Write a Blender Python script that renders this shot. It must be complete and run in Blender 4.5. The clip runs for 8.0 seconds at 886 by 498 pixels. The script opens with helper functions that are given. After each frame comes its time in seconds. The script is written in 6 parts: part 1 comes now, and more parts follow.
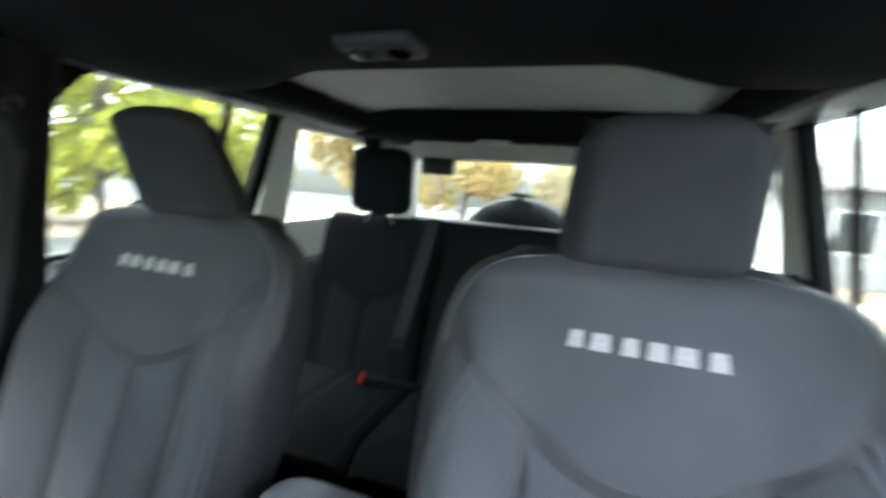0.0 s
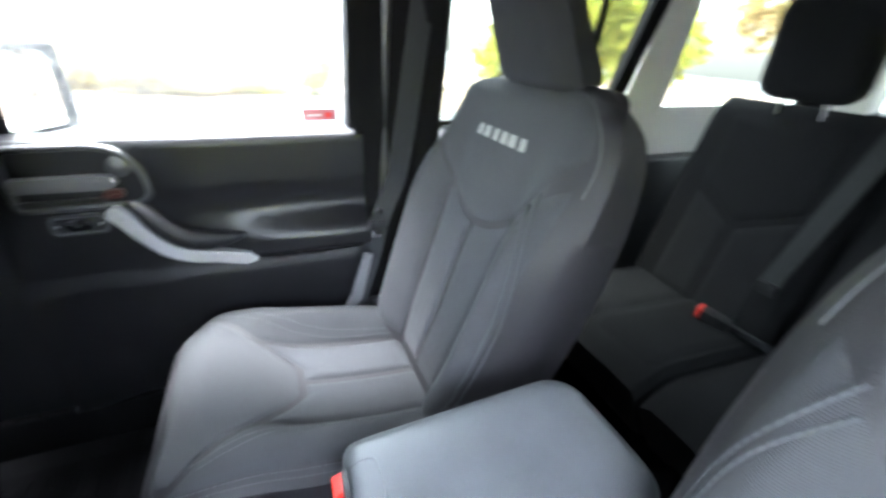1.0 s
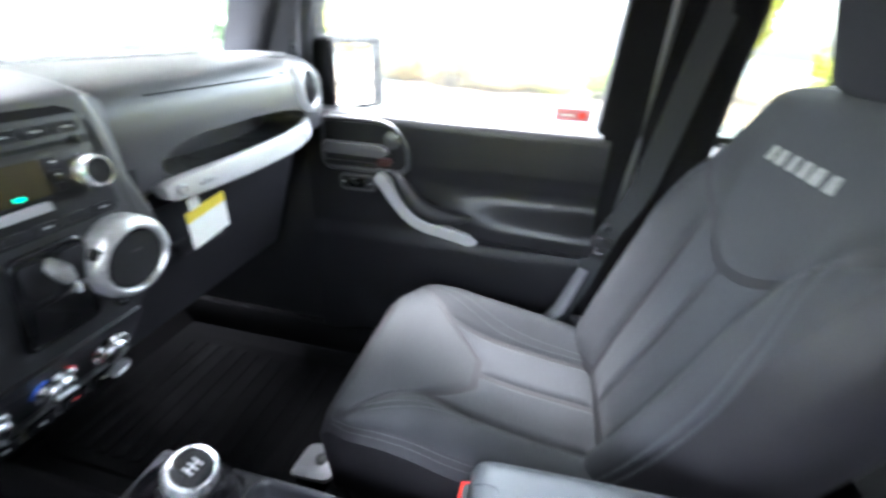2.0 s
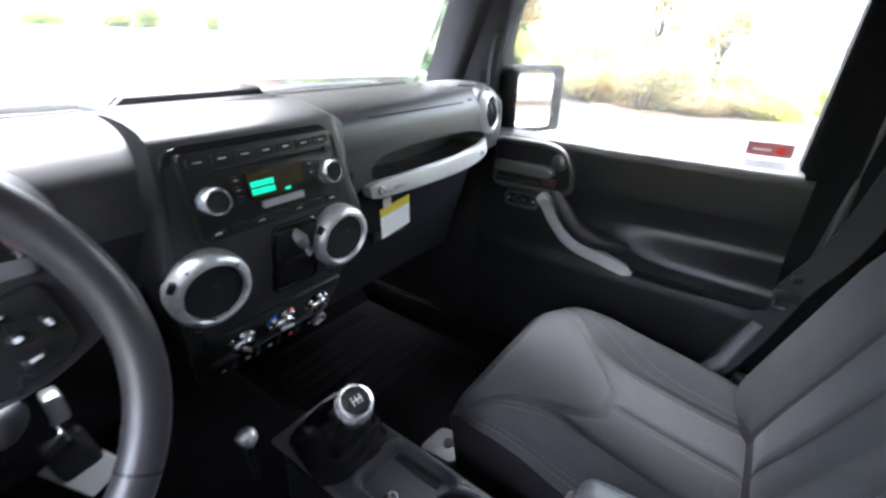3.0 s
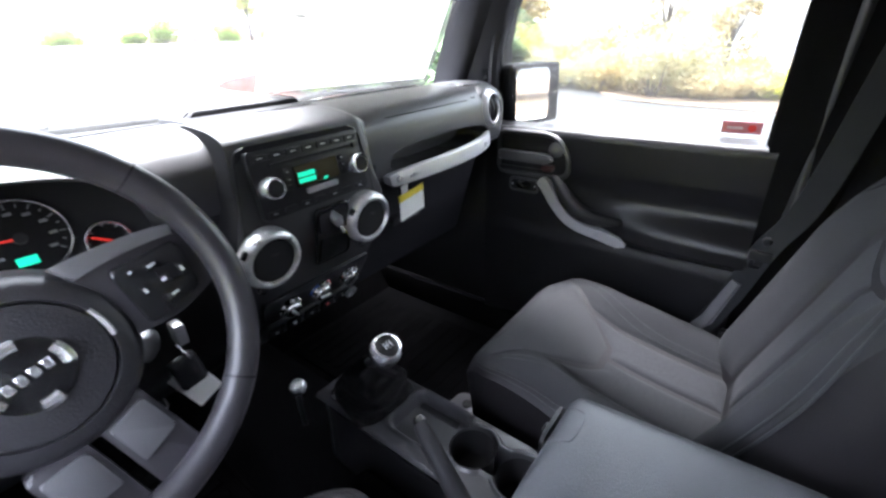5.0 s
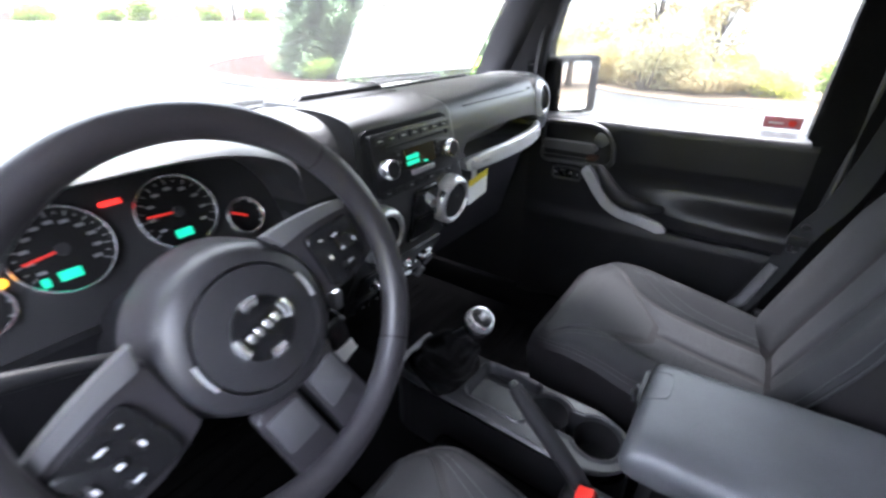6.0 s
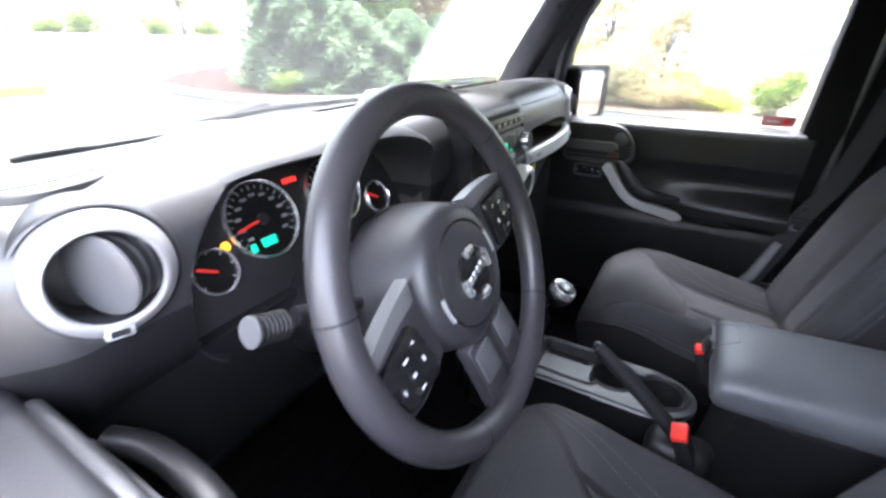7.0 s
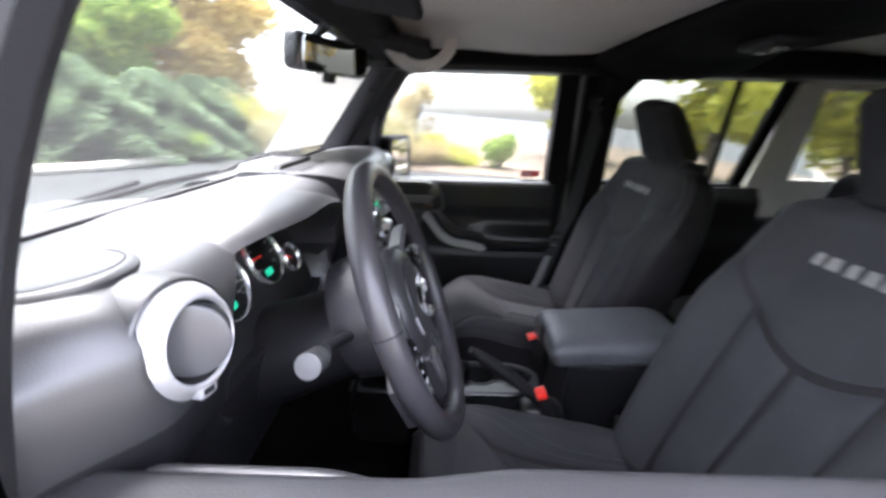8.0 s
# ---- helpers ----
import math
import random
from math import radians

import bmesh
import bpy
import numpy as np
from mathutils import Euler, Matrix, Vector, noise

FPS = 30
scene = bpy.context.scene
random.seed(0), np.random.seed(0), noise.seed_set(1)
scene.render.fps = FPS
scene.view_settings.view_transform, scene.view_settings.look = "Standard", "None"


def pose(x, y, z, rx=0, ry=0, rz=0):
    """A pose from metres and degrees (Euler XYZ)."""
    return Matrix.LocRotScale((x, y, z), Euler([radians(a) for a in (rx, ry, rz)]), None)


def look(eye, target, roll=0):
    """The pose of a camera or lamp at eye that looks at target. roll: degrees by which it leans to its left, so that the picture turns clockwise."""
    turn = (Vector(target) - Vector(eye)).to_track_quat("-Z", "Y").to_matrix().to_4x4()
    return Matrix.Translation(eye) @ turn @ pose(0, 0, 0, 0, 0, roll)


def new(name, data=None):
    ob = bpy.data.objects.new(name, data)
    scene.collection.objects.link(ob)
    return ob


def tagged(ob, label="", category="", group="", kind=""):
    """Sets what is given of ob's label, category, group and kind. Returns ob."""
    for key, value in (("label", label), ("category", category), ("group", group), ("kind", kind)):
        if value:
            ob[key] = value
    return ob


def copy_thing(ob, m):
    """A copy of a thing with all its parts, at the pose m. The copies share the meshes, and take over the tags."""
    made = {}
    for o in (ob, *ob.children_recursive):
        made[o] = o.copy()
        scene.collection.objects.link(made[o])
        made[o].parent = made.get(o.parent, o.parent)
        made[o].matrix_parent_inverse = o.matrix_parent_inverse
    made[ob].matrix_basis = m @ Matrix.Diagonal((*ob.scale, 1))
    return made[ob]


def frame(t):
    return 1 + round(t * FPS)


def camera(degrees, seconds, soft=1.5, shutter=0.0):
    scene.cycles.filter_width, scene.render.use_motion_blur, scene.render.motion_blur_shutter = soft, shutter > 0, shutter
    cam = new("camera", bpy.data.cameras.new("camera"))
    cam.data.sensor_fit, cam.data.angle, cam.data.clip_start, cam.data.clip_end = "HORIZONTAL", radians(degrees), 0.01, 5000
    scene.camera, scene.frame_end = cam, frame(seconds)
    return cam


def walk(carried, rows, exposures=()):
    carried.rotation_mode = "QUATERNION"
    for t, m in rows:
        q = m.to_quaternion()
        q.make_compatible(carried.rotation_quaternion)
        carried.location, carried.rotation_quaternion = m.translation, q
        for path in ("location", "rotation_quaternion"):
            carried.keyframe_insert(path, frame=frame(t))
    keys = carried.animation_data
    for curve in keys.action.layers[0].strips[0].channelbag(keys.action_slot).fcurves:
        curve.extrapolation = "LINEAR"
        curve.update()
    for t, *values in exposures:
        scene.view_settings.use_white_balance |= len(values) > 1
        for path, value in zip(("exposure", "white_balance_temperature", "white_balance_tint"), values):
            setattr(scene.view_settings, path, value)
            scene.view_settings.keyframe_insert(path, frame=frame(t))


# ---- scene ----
cam = camera(92.9, 8.0, soft=2.6, shutter=0.5)
PATH = [
    (0, (0.281, 0.123, 1.429), (-0.345, 1.996, 1.113), 4.0),
    (0.3, (0.26, 0.155, 1.416), (-0.803, 1.764, 0.883), 6.0),
    (0.5, (0.261, 0.187, 1.41), (-0.965, 1.599, 0.701), 6.0),
    (1, (0.257, 0.258, 1.404), (-1.394, 0.951, 0.513), 2.5),
    (1.5, (0.239, 0.306, 1.391), (-1.52, 0.482, 0.455), 2.5),
    (2, (0.213, 0.311, 1.393), (-1.519, -0.066, 0.467), 2.6),
    (2.2, (0.212, 0.321, 1.403), (-1.449, -0.307, 0.484), 1.3),
    (3.3, (0.287, 0.375, 1.424), (-1.102, -0.753, 0.53), 1.0),
    (3.5, (0.295, 0.394, 1.433), (-1.054, -0.754, 0.504), 1.1),
    (3.7, (0.305, 0.396, 1.424), (-1.067, -0.719, 0.489), 1.8),
    (4, (0.307, 0.433, 1.423), (-1.073, -0.683, 0.501), 1.2),
    (4.2, (0.316, 0.452, 1.429), (-1.085, -0.645, 0.515), 1.7),
    (5.3, (0.399, 0.417, 1.435), (-1.002, -0.713, 0.563), -3.5),
    (5.5, (0.427, 0.395, 1.438), (-0.987, -0.713, 0.56), -2.3),
    (5.8, (0.483, 0.338, 1.434), (-0.961, -0.679, 0.495), -0.3),
    (6, (0.525, 0.322, 1.446), (-0.904, -0.728, 0.521), -0.9),
    (6.5, (0.638, 0.24, 1.44), (-0.855, -0.768, 0.57), -1.6),
    (7, (0.742, 0.177, 1.429), (-0.811, -0.735, 0.56), -0.1),
    (7.2, (0.778, 0.162, 1.421), (-0.843, -0.638, 0.566), 0.2),
    (7.5, (0.831, 0.142, 1.442), (-0.93, -0.392, 0.66), -0.5),
    (7.7, (0.883, 0.104, 1.445), (-0.944, -0.28, 0.727), 0.5),
    (8, (0.943, 0.03, 1.462), (-0.96, 0.025, 0.848), 1.6),
]
EXPOSURES = [(0.0, 6.3, 5800, 5), (0.3, 6.32, 5700, 6), (0.5, 6.48, 5650, 8), (1.0, 6.98, 5850, 9), (1.5, 6.78, 5850, 10), (2.0, 6.8, 5850, 11), (3.3, 5.65, 6000, 15), (5.5, 5.6, 6000, 16), (7.0, 5.5, 6000, 16), (7.5, 5.35, 6050, 17), (8.0, 4.85, 6150, 18)]
walk(cam, [(t, look(eye, target, roll)) for t, eye, target, roll in PATH], exposures=EXPOSURES)

# ---- world and light ----
GROUND_SLOPE = -0.055
world = bpy.data.worlds.new("world")
scene.world = world
world.use_nodes = True
wn, wl = world.node_tree.nodes, world.node_tree.links
sky = wn.new("ShaderNodeTexSky")
sky.sky_type, sky.sun_disc = "NISHITA", False
sky.sun_elevation, sky.sun_rotation = radians(76), radians(222)
sky.air_density, sky.dust_density, sky.ozone_density = 1.0, 4.0, 1.0
# an overcast sky: the blue is greyed out by cloud
grey = wn.new("ShaderNodeHueSaturation")
grey.inputs["Saturation"].default_value = 0.30
wl.new(sky.outputs[0], grey.inputs["Color"])
wl.new(grey.outputs[0], wn["Background"].inputs["Color"])
wn["Background"].inputs["Strength"].default_value = 0.15
sun = new("sun", bpy.data.lights.new("sun", "SUN"))
sun.data.energy, sun.data.angle, sun.data.color = 1.5, radians(45), (1.0, 0.98, 0.96)
sun.matrix_world = look((-3.0, -4.0, 28.0), (0, 0, 0))


# ---- materials ----
def material(name, base, rough=0.5, metal=0.0, grain=0.0, grain_scale=400.0, vary=0.12, vary_scale=6.0, spec=0.5, extra=None):
    """A surface with two scales of variation: broad stains in colour and gloss, and a fine grain in its relief."""
    m = bpy.data.materials.new(name)
    m.use_nodes = True
    n, l = m.node_tree.nodes, m.node_tree.links
    b = n["Principled BSDF"]
    b.inputs["Metallic"].default_value = metal
    b.inputs["Specular IOR Level"].default_value = spec
    co = n.new("ShaderNodeTexCoord")
    broad = n.new("ShaderNodeTexNoise")
    broad.inputs["Scale"].default_value, broad.inputs["Detail"].default_value = vary_scale, 4.0
    l.new(co.outputs["Object"], broad.inputs["Vector"])
    ramp = n.new("ShaderNodeMapRange")
    ramp.inputs["From Min"].default_value, ramp.inputs["From Max"].default_value = 0.3, 0.7
    ramp.inputs["To Min"].default_value, ramp.inputs["To Max"].default_value = 1 - vary, 1 + vary
    l.new(broad.outputs["Fac"], ramp.inputs["Value"])
    mul = n.new("ShaderNodeVectorMath")
    mul.operation = "SCALE"
    mul.inputs[0].default_value = base[:3]
    l.new(ramp.outputs[0], mul.inputs["Scale"])
    l.new(mul.outputs[0], b.inputs["Base Color"])
    gloss = n.new("ShaderNodeMapRange")
    gloss.inputs["From Min"].default_value, gloss.inputs["From Max"].default_value = 0.3, 0.7
    gloss.inputs["To Min"].default_value, gloss.inputs["To Max"].default_value = rough * 0.9, min(1.0, rough * 1.12)
    l.new(broad.outputs["Fac"], gloss.inputs["Value"])
    l.new(gloss.outputs[0], b.inputs["Roughness"])
    if grain:
        fine = n.new("ShaderNodeTexNoise")
        fine.inputs["Scale"].default_value, fine.inputs["Detail"].default_value = grain_scale, 3.0
        l.new(co.outputs["Object"], fine.inputs["Vector"])
        bump = n.new("ShaderNodeBump")
        bump.inputs["Strength"].default_value, bump.inputs["Distance"].default_value = grain, 0.002
        l.new(fine.outputs["Fac"], bump.inputs["Height"])
        l.new(bump.outputs[0], b.inputs["Normal"])
    if extra:
        extra(m, n, l, b, co, mul)
    return m


def woven(m, n, l, b, co, mul):
    """Fine cross threads, in relief and colour."""
    wx, wy = n.new("ShaderNodeTexWave"), n.new("ShaderNodeTexWave")
    wx.bands_direction, wy.bands_direction = "X", "Z"
    for w in (wx, wy):
        w.inputs["Scale"].default_value, w.inputs["Distortion"].default_value, w.inputs["Detail"].default_value = 160.0, 1.2, 1.0
        l.new(co.outputs["Object"], w.inputs["Vector"])
    add = n.new("ShaderNodeMath")
    l.new(wx.outputs["Fac"], add.inputs[0])
    l.new(wy.outputs["Fac"], add.inputs[1])
    bump = n.new("ShaderNodeBump")
    bump.inputs["Strength"].default_value, bump.inputs["Distance"].default_value = 0.25, 0.001
    l.new(add.outputs[0], bump.inputs["Height"])
    l.new(bump.outputs[0], b.inputs["Normal"])
    b.inputs["Sheen Weight"].default_value, b.inputs["Sheen Roughness"].default_value = 0.03, 0.5


def glowing(name, colour, strength):
    m = bpy.data.materials.new(name)
    m.use_nodes = True
    b = m.node_tree.nodes["Principled BSDF"]
    b.inputs["Base Color"].default_value = (*[c * 0.3 for c in colour], 1)
    b.inputs["Emission Color"].default_value = (*colour, 1)
    b.inputs["Emission Strength"].default_value = strength
    return m


def glass(name, tint=(1, 1, 1), dust=0.0012):
    m = bpy.data.materials.new(name)
    m.use_nodes = True
    n, l = m.node_tree.nodes, m.node_tree.links
    n.remove(n["Principled BSDF"])
    clear, shine, mix = n.new("ShaderNodeBsdfTransparent"), n.new("ShaderNodeBsdfGlossy"), n.new("ShaderNodeMixShader")
    clear.inputs["Color"].default_value = (*tint, 1)
    shine.inputs["Roughness"].default_value = 0.02
    mix.inputs[0].default_value = 0.03
    l.new(clear.outputs[0], mix.inputs[1])
    l.new(shine.outputs[0], mix.inputs[2])
    # a thin film of dust and dried rain
    film_, dusty = n.new("ShaderNodeBsdfTranslucent"), n.new("ShaderNodeMixShader")
    film_.inputs["Color"].default_value = (0.9, 0.9, 0.88, 1)
    dusty.inputs[0].default_value = dust
    l.new(mix.outputs[0], dusty.inputs[1])
    l.new(film_.outputs[0], dusty.inputs[2])
    l.new(dusty.outputs[0], n["Material Output"].inputs["Surface"])
    return m


def leafy(name, colours, rough=0.6):
    """Leaves that differ clump by clump."""
    m = bpy.data.materials.new(name)
    m.use_nodes = True
    n, l = m.node_tree.nodes, m.node_tree.links
    b = n["Principled BSDF"]
    b.inputs["Roughness"].default_value = rough
    geo, ramp = n.new("ShaderNodeNewGeometry"), n.new("ShaderNodeValToRGB")
    ramp.color_ramp.elements[0].color, ramp.color_ramp.elements[1].color = (*colours[0], 1), (*colours[-1], 1)
    for i, c in enumerate(colours[1:-1], 1):
        ramp.color_ramp.elements.new(i / (len(colours) - 1)).color = (*c, 1)
    l.new(geo.outputs["Random Per Island"], ramp.inputs[0])
    l.new(ramp.outputs[0], b.inputs["Base Color"])
    b.inputs["Specular IOR Level"].default_value = 0.2
    thin, mix = n.new("ShaderNodeBsdfTranslucent"), n.new("ShaderNodeMixShader")
    mix.inputs[0].default_value = 0.5
    l.new(ramp.outputs[0], thin.inputs["Color"])
    l.new(b.outputs[0], mix.inputs[1])
    l.new(thin.outputs[0], mix.inputs[2])
    l.new(mix.outputs[0], n["Material Output"].inputs["Surface"])
    return m


PLASTIC = material("black_moulded_plastic", (0.009, 0.009, 0.0102), 0.40, grain=0.18, grain_scale=700, spec=0.38)
DASH = material("dark_dash_skin", (0.0145, 0.0145, 0.0160), 0.46, grain=0.12, grain_scale=700, spec=1.0)
# one door vinyl in two tones: passenger's side in shade, driver's side in light
DOOR_SHADED = material("shaded_door_vinyl", (0.0065, 0.0065, 0.0075), 0.36, grain=0.2, grain_scale=600, spec=0.36)
DOOR_LIT = material("lit_door_vinyl", (0.020, 0.020, 0.022), 0.42, grain=0.2, grain_scale=600, spec=0.45)
DIAL_BLACK = material("matt_dial_black", (0.0045, 0.0045, 0.0045), 0.5, spec=0.15)
# dark headrest cloth, with the shade under the roof put into its colour
HEAD_CLOTH = material("shaded_headrest_cloth", (0.025, 0.025, 0.027), 0.9, vary_scale=9, grain=0.4, grain_scale=700, spec=0.12)
PILLAR = material("dark_pillar_trim", (0.0203, 0.0203, 0.0228), 0.5, grain=0.3, grain_scale=600, spec=0.35)
GLOSSY = material("gloss_black_plastic", (0.01, 0.01, 0.011), 0.25, vary_scale=20)
SILVER = material("satin_silver_paint", (0.48, 0.48, 0.488), 0.36, metal=0.55, grain=0.08, grain_scale=900, vary=0.05)
TRIM_SILVER = material("brushed_silver_ring", (0.65, 0.65, 0.65), 0.3, metal=0.75, grain=0.35, grain_scale=500, vary=0.14, vary_scale=120)
POLISHED = material("polished_bright_metal", (0.82, 0.82, 0.83), 0.22, metal=0.85, vary=0.05)
CHROME = material("bright_chrome", (0.85, 0.85, 0.86), 0.08, metal=1.0, vary=0.03)
STEEL = material("worn_steel", (0.45, 0.45, 0.46), 0.35, metal=1.0, grain=0.1)
LEATHER = material("wheel_leather", (0.0300, 0.0283, 0.0318), 0.34, grain=0.15, grain_scale=500, spec=0.42)
CLOTH = material("dark_seat_cloth", (0.040, 0.0405, 0.043), 0.9, vary_scale=9, extra=woven, spec=0.15)
INSERT = material("grey_seat_mesh", (0.044, 0.045, 0.049), 0.88, vary_scale=14, extra=woven, spec=0.15)
# the backrest's mesh again, darkened to offset light on the upward-facing cushion
SEAT_MESH = material("dimmed_grey_seat_mesh", (0.037, 0.038, 0.0415), 0.88, vary_scale=14, extra=woven, spec=0.15)
HUB = material("wheel_hub_vinyl", (0.0270, 0.0265, 0.0295), 0.36, grain=0.3, grain_scale=500, spec=0.42)
SIDE = material("seat_side_vinyl", (0.014, 0.013, 0.0145), 0.55, grain=0.3, grain_scale=500, spec=0.3)
THREAD = material("pale_thread", (0.072, 0.072, 0.076), 0.8, grain=0.3, grain_scale=2000)
EMBROIDERY = material("silver_embroidery", (0.225, 0.2213, 0.21), 0.6, grain=0.5, grain_scale=1500, vary=0.2, vary_scale=200)
LID = material("padded_vinyl_lid", (0.0826, 0.0855, 0.0923), 0.38, grain=0.3, grain_scale=450, vary=0.15, vary_scale=12)
DECK = material("dark_grey_console_plastic", (0.030, 0.030, 0.0325), 0.32, grain=0.12, grain_scale=700, spec=0.6)
BOOT = material("black_boot_leather", (0.007, 0.0066, 0.007), 0.20, grain=0.3, grain_scale=300, spec=0.5)
# black rear cloth and mesh, with the dim rear's shade put into their colour
REAR_CLOTH = material("shaded_black_rear_cloth", (0.0095, 0.0095, 0.0104), 0.95, vary_scale=9, grain=0.4, grain_scale=700, spec=0.1)
REAR_INSERT = material("shaded_charcoal_rear_mesh", (0.0145, 0.0145, 0.0158), 0.95, vary_scale=14, grain=0.4, grain_scale=700, spec=0.1)
WEBBING = material("belt_webbing", (0.012, 0.013, 0.0145), 0.55, grain=0.4, grain_scale=900, spec=0.25)
PADDING = material("black_bar_padding", (0.007, 0.007, 0.0075), 0.9, grain=0.4, grain_scale=300, spec=0.08)
LINER = material("pale_grey_hardtop_liner", (0.56, 0.55, 0.52), 0.85, grain=0.25, grain_scale=350, vary=0.06)
# black mat and carpet, darkened further to hold the footwell's deep shade
MAT = material("shaded_black_mat_rubber", (0.0026, 0.0026, 0.0028), 0.95, grain=0.3, spec=0.0)
CARPET = material("shaded_black_carpet", (0.004, 0.004, 0.0043), 1.0, grain=1.0, grain_scale=500, spec=0.0)
RUBBER = material("black_rubber", (0.0115, 0.0115, 0.0126), 0.65, grain=0.2, spec=0.25)
MIRROR_SHELL = material("black_mirror_shell", (0.006, 0.006, 0.0065), 0.7, grain=0.3, spec=0.08)
TRIM_GREY = material("satin_grey_trim_paint", (0.14, 0.14, 0.145), 0.40, metal=0.3, grain=0.05, grain_scale=900)
RED = material("red_button", (0.75, 0.03, 0.02), 0.35)
LOCK_RED = material("dark_red_plastic", (0.05, 0.012, 0.010), 0.4)
BLUE = material("blue_mark", (0.03, 0.10, 0.45), 0.4)
PAPER = material("white_paper", (0.8, 0.8, 0.78), 0.8, vary=0.05)


def seen_through(m, n, l, b, co, mul):
    """Thin paper lets light through from behind."""
    thin, mix = n.new("ShaderNodeBsdfTranslucent"), n.new("ShaderNodeMixShader")
    l.new(mul.outputs[0], thin.inputs["Color"])
    mix.inputs[0].default_value = 0.24
    l.new(b.outputs[0], mix.inputs[1])
    l.new(thin.outputs[0], mix.inputs[2])
    l.new(mix.outputs[0], n["Material Output"].inputs["Surface"])


THIN_PAPER = material("thin_white_paper", (0.8, 0.8, 0.78), 0.8, vary=0.04, extra=seen_through)
FAINT_PRINT = material("faint_grey_print", (0.77, 0.77, 0.755), 0.8, extra=seen_through)
PALE_TAPE = material("pale_yellow_film", (0.80, 0.74, 0.30), 0.7, extra=seen_through)
PALE_GREEN = material("pale_green_film", (0.66, 0.76, 0.66), 0.7, extra=seen_through)
TAG_PAPER = material("pale_grey_tag", (0.5, 0.5, 0.5), 0.6, vary=0.1, vary_scale=30)
GREY_LEVER = material("grey_lever_paint", (0.085, 0.085, 0.09), 0.38, metal=0.2)
YELLOW = material("yellow_print", (0.75, 0.60, 0.06), 0.8, vary=0.08)
PRINT = material("grey_print", (0.35, 0.35, 0.36), 0.8)
PALE_MARK = material("pale_button_marks", (0.55, 0.55, 0.56), 0.4)
WHITE_MARK = material("white_dial_marks", (0.13, 0.13, 0.13), 0.6)
MIRROR = material("mirror_silver", (0.9, 0.9, 0.9), 0.01, metal=1.0, vary=0.01)
PAINT = material("bronze_grey_body_paint", (0.10, 0.085, 0.075), 0.3, metal=0.3, vary_scale=12)
PINK = material("faded_red_sticker", (0.50, 0.16, 0.18), 0.6)
GLASS = glass("clear_window_glass", (0.51, 0.525, 0.51), 0.0045)
TINT = glass("tinted_rear_glass", (0.38, 0.395, 0.37))
GREEN_GLOW = glowing("green_display_light", (0.02, 1.0, 0.52), 0.022)
RED_GLOW = glowing("red_needle_light", (1.0, 0.04, 0.02), 0.013)
RED_LAMP = glowing("red_warning_light", (1.0, 0.03, 0.02), 0.05)
AMBER_GLOW = glowing("amber_warning_light", (1.0, 0.42, 0.02), 0.07)
AMBER_SCREEN = material("dim_amber_screen", (0.035, 0.028, 0.012), 0.25)


# ---- builders ----
def part(name, bm, mat, parent=None, label="", m=None, angle=38):
    """Links a bmesh as one mesh object under a thing, smooth but for its sharp edges."""
    bmesh.ops.recalc_face_normals(bm, faces=bm.faces[:])
    for e in bm.edges:
        e.smooth = len(e.link_faces) == 2 and e.calc_face_angle(0) < radians(angle)
    for f in bm.faces:
        f.smooth = True
    me = bpy.data.meshes.new(name)
    bm.to_mesh(me)
    bm.free()
    me.materials.append(mat)
    ob = new(name, me)
    if parent:
        ob.parent = parent
    if m is not None:
        ob.matrix_basis = m
    if label:
        ob["label"] = label
    return ob


def thing(name, label, category, at=(0, 0, 0), group="", kind=""):
    ob = new(name)
    ob.empty_display_size = 0.05
    ob.location = at
    return tagged(ob, label, category, group, kind)


def box(x0, x1, y0, y1, z0, z1, r=0.008, seg=2, m=None, bm=None):
    bm = bm or bmesh.new()
    got = bmesh.ops.create_cube(bm, size=1.0)["verts"]
    bmesh.ops.scale(bm, vec=(abs(x1 - x0), abs(y1 - y0), abs(z1 - z0)), verts=got)
    bmesh.ops.translate(bm, vec=((x0 + x1) / 2, (y0 + y1) / 2, (z0 + z1) / 2), verts=got)
    edges = list({e for v in got for e in v.link_edges})
    if r:
        r = min(r, 0.49 * min(abs(x1 - x0), abs(y1 - y0), abs(z1 - z0)))
        got = list({v for v in bmesh.ops.bevel(bm, geom=edges, offset=r, segments=seg, affect="EDGES", profile=0.5)["verts"]} | {v for v in got if v.is_valid})
    if m is not None:
        bmesh.ops.transform(bm, matrix=m, verts=got)
    return bm


def prism(outline, a0, a1, to3, r=0.0, seg=2, bm=None):
    """A flat outline (u, v) between the depths a0 and a1, placed by to3(u, v, a)."""
    bm = bm or bmesh.new()
    low = [bm.verts.new(to3(u, v, a0)) for u, v in outline]
    top = [bm.verts.new(to3(u, v, a1)) for u, v in outline]
    n = len(outline)
    bm.faces.new(low[::-1])
    cap = bm.faces.new(top)
    for i in range(n):
        bm.faces.new((low[i], low[(i + 1) % n], top[(i + 1) % n], top[i]))
    if r:
        bmesh.ops.bevel(bm, geom=list(cap.edges), offset=r, segments=seg, affect="EDGES", profile=0.5)
    return bm


def rounded(pts, r, n=5):
    """A polygon with its corners rounded."""
    out = []
    k = len(pts)
    for i in range(k):
        p, a, b = Vector(pts[i]), Vector(pts[i - 1]), Vector(pts[(i + 1) % k])
        ra = min(r, 0.45 * (a - p).length, 0.45 * (b - p).length)
        s, e = p + (a - p).normalized() * ra, p + (b - p).normalized() * ra
        for j in range(n + 1):
            t = j / n
            out.append(tuple((1 - t) ** 2 * s + 2 * t * (1 - t) * p + t * t * e))
    return out


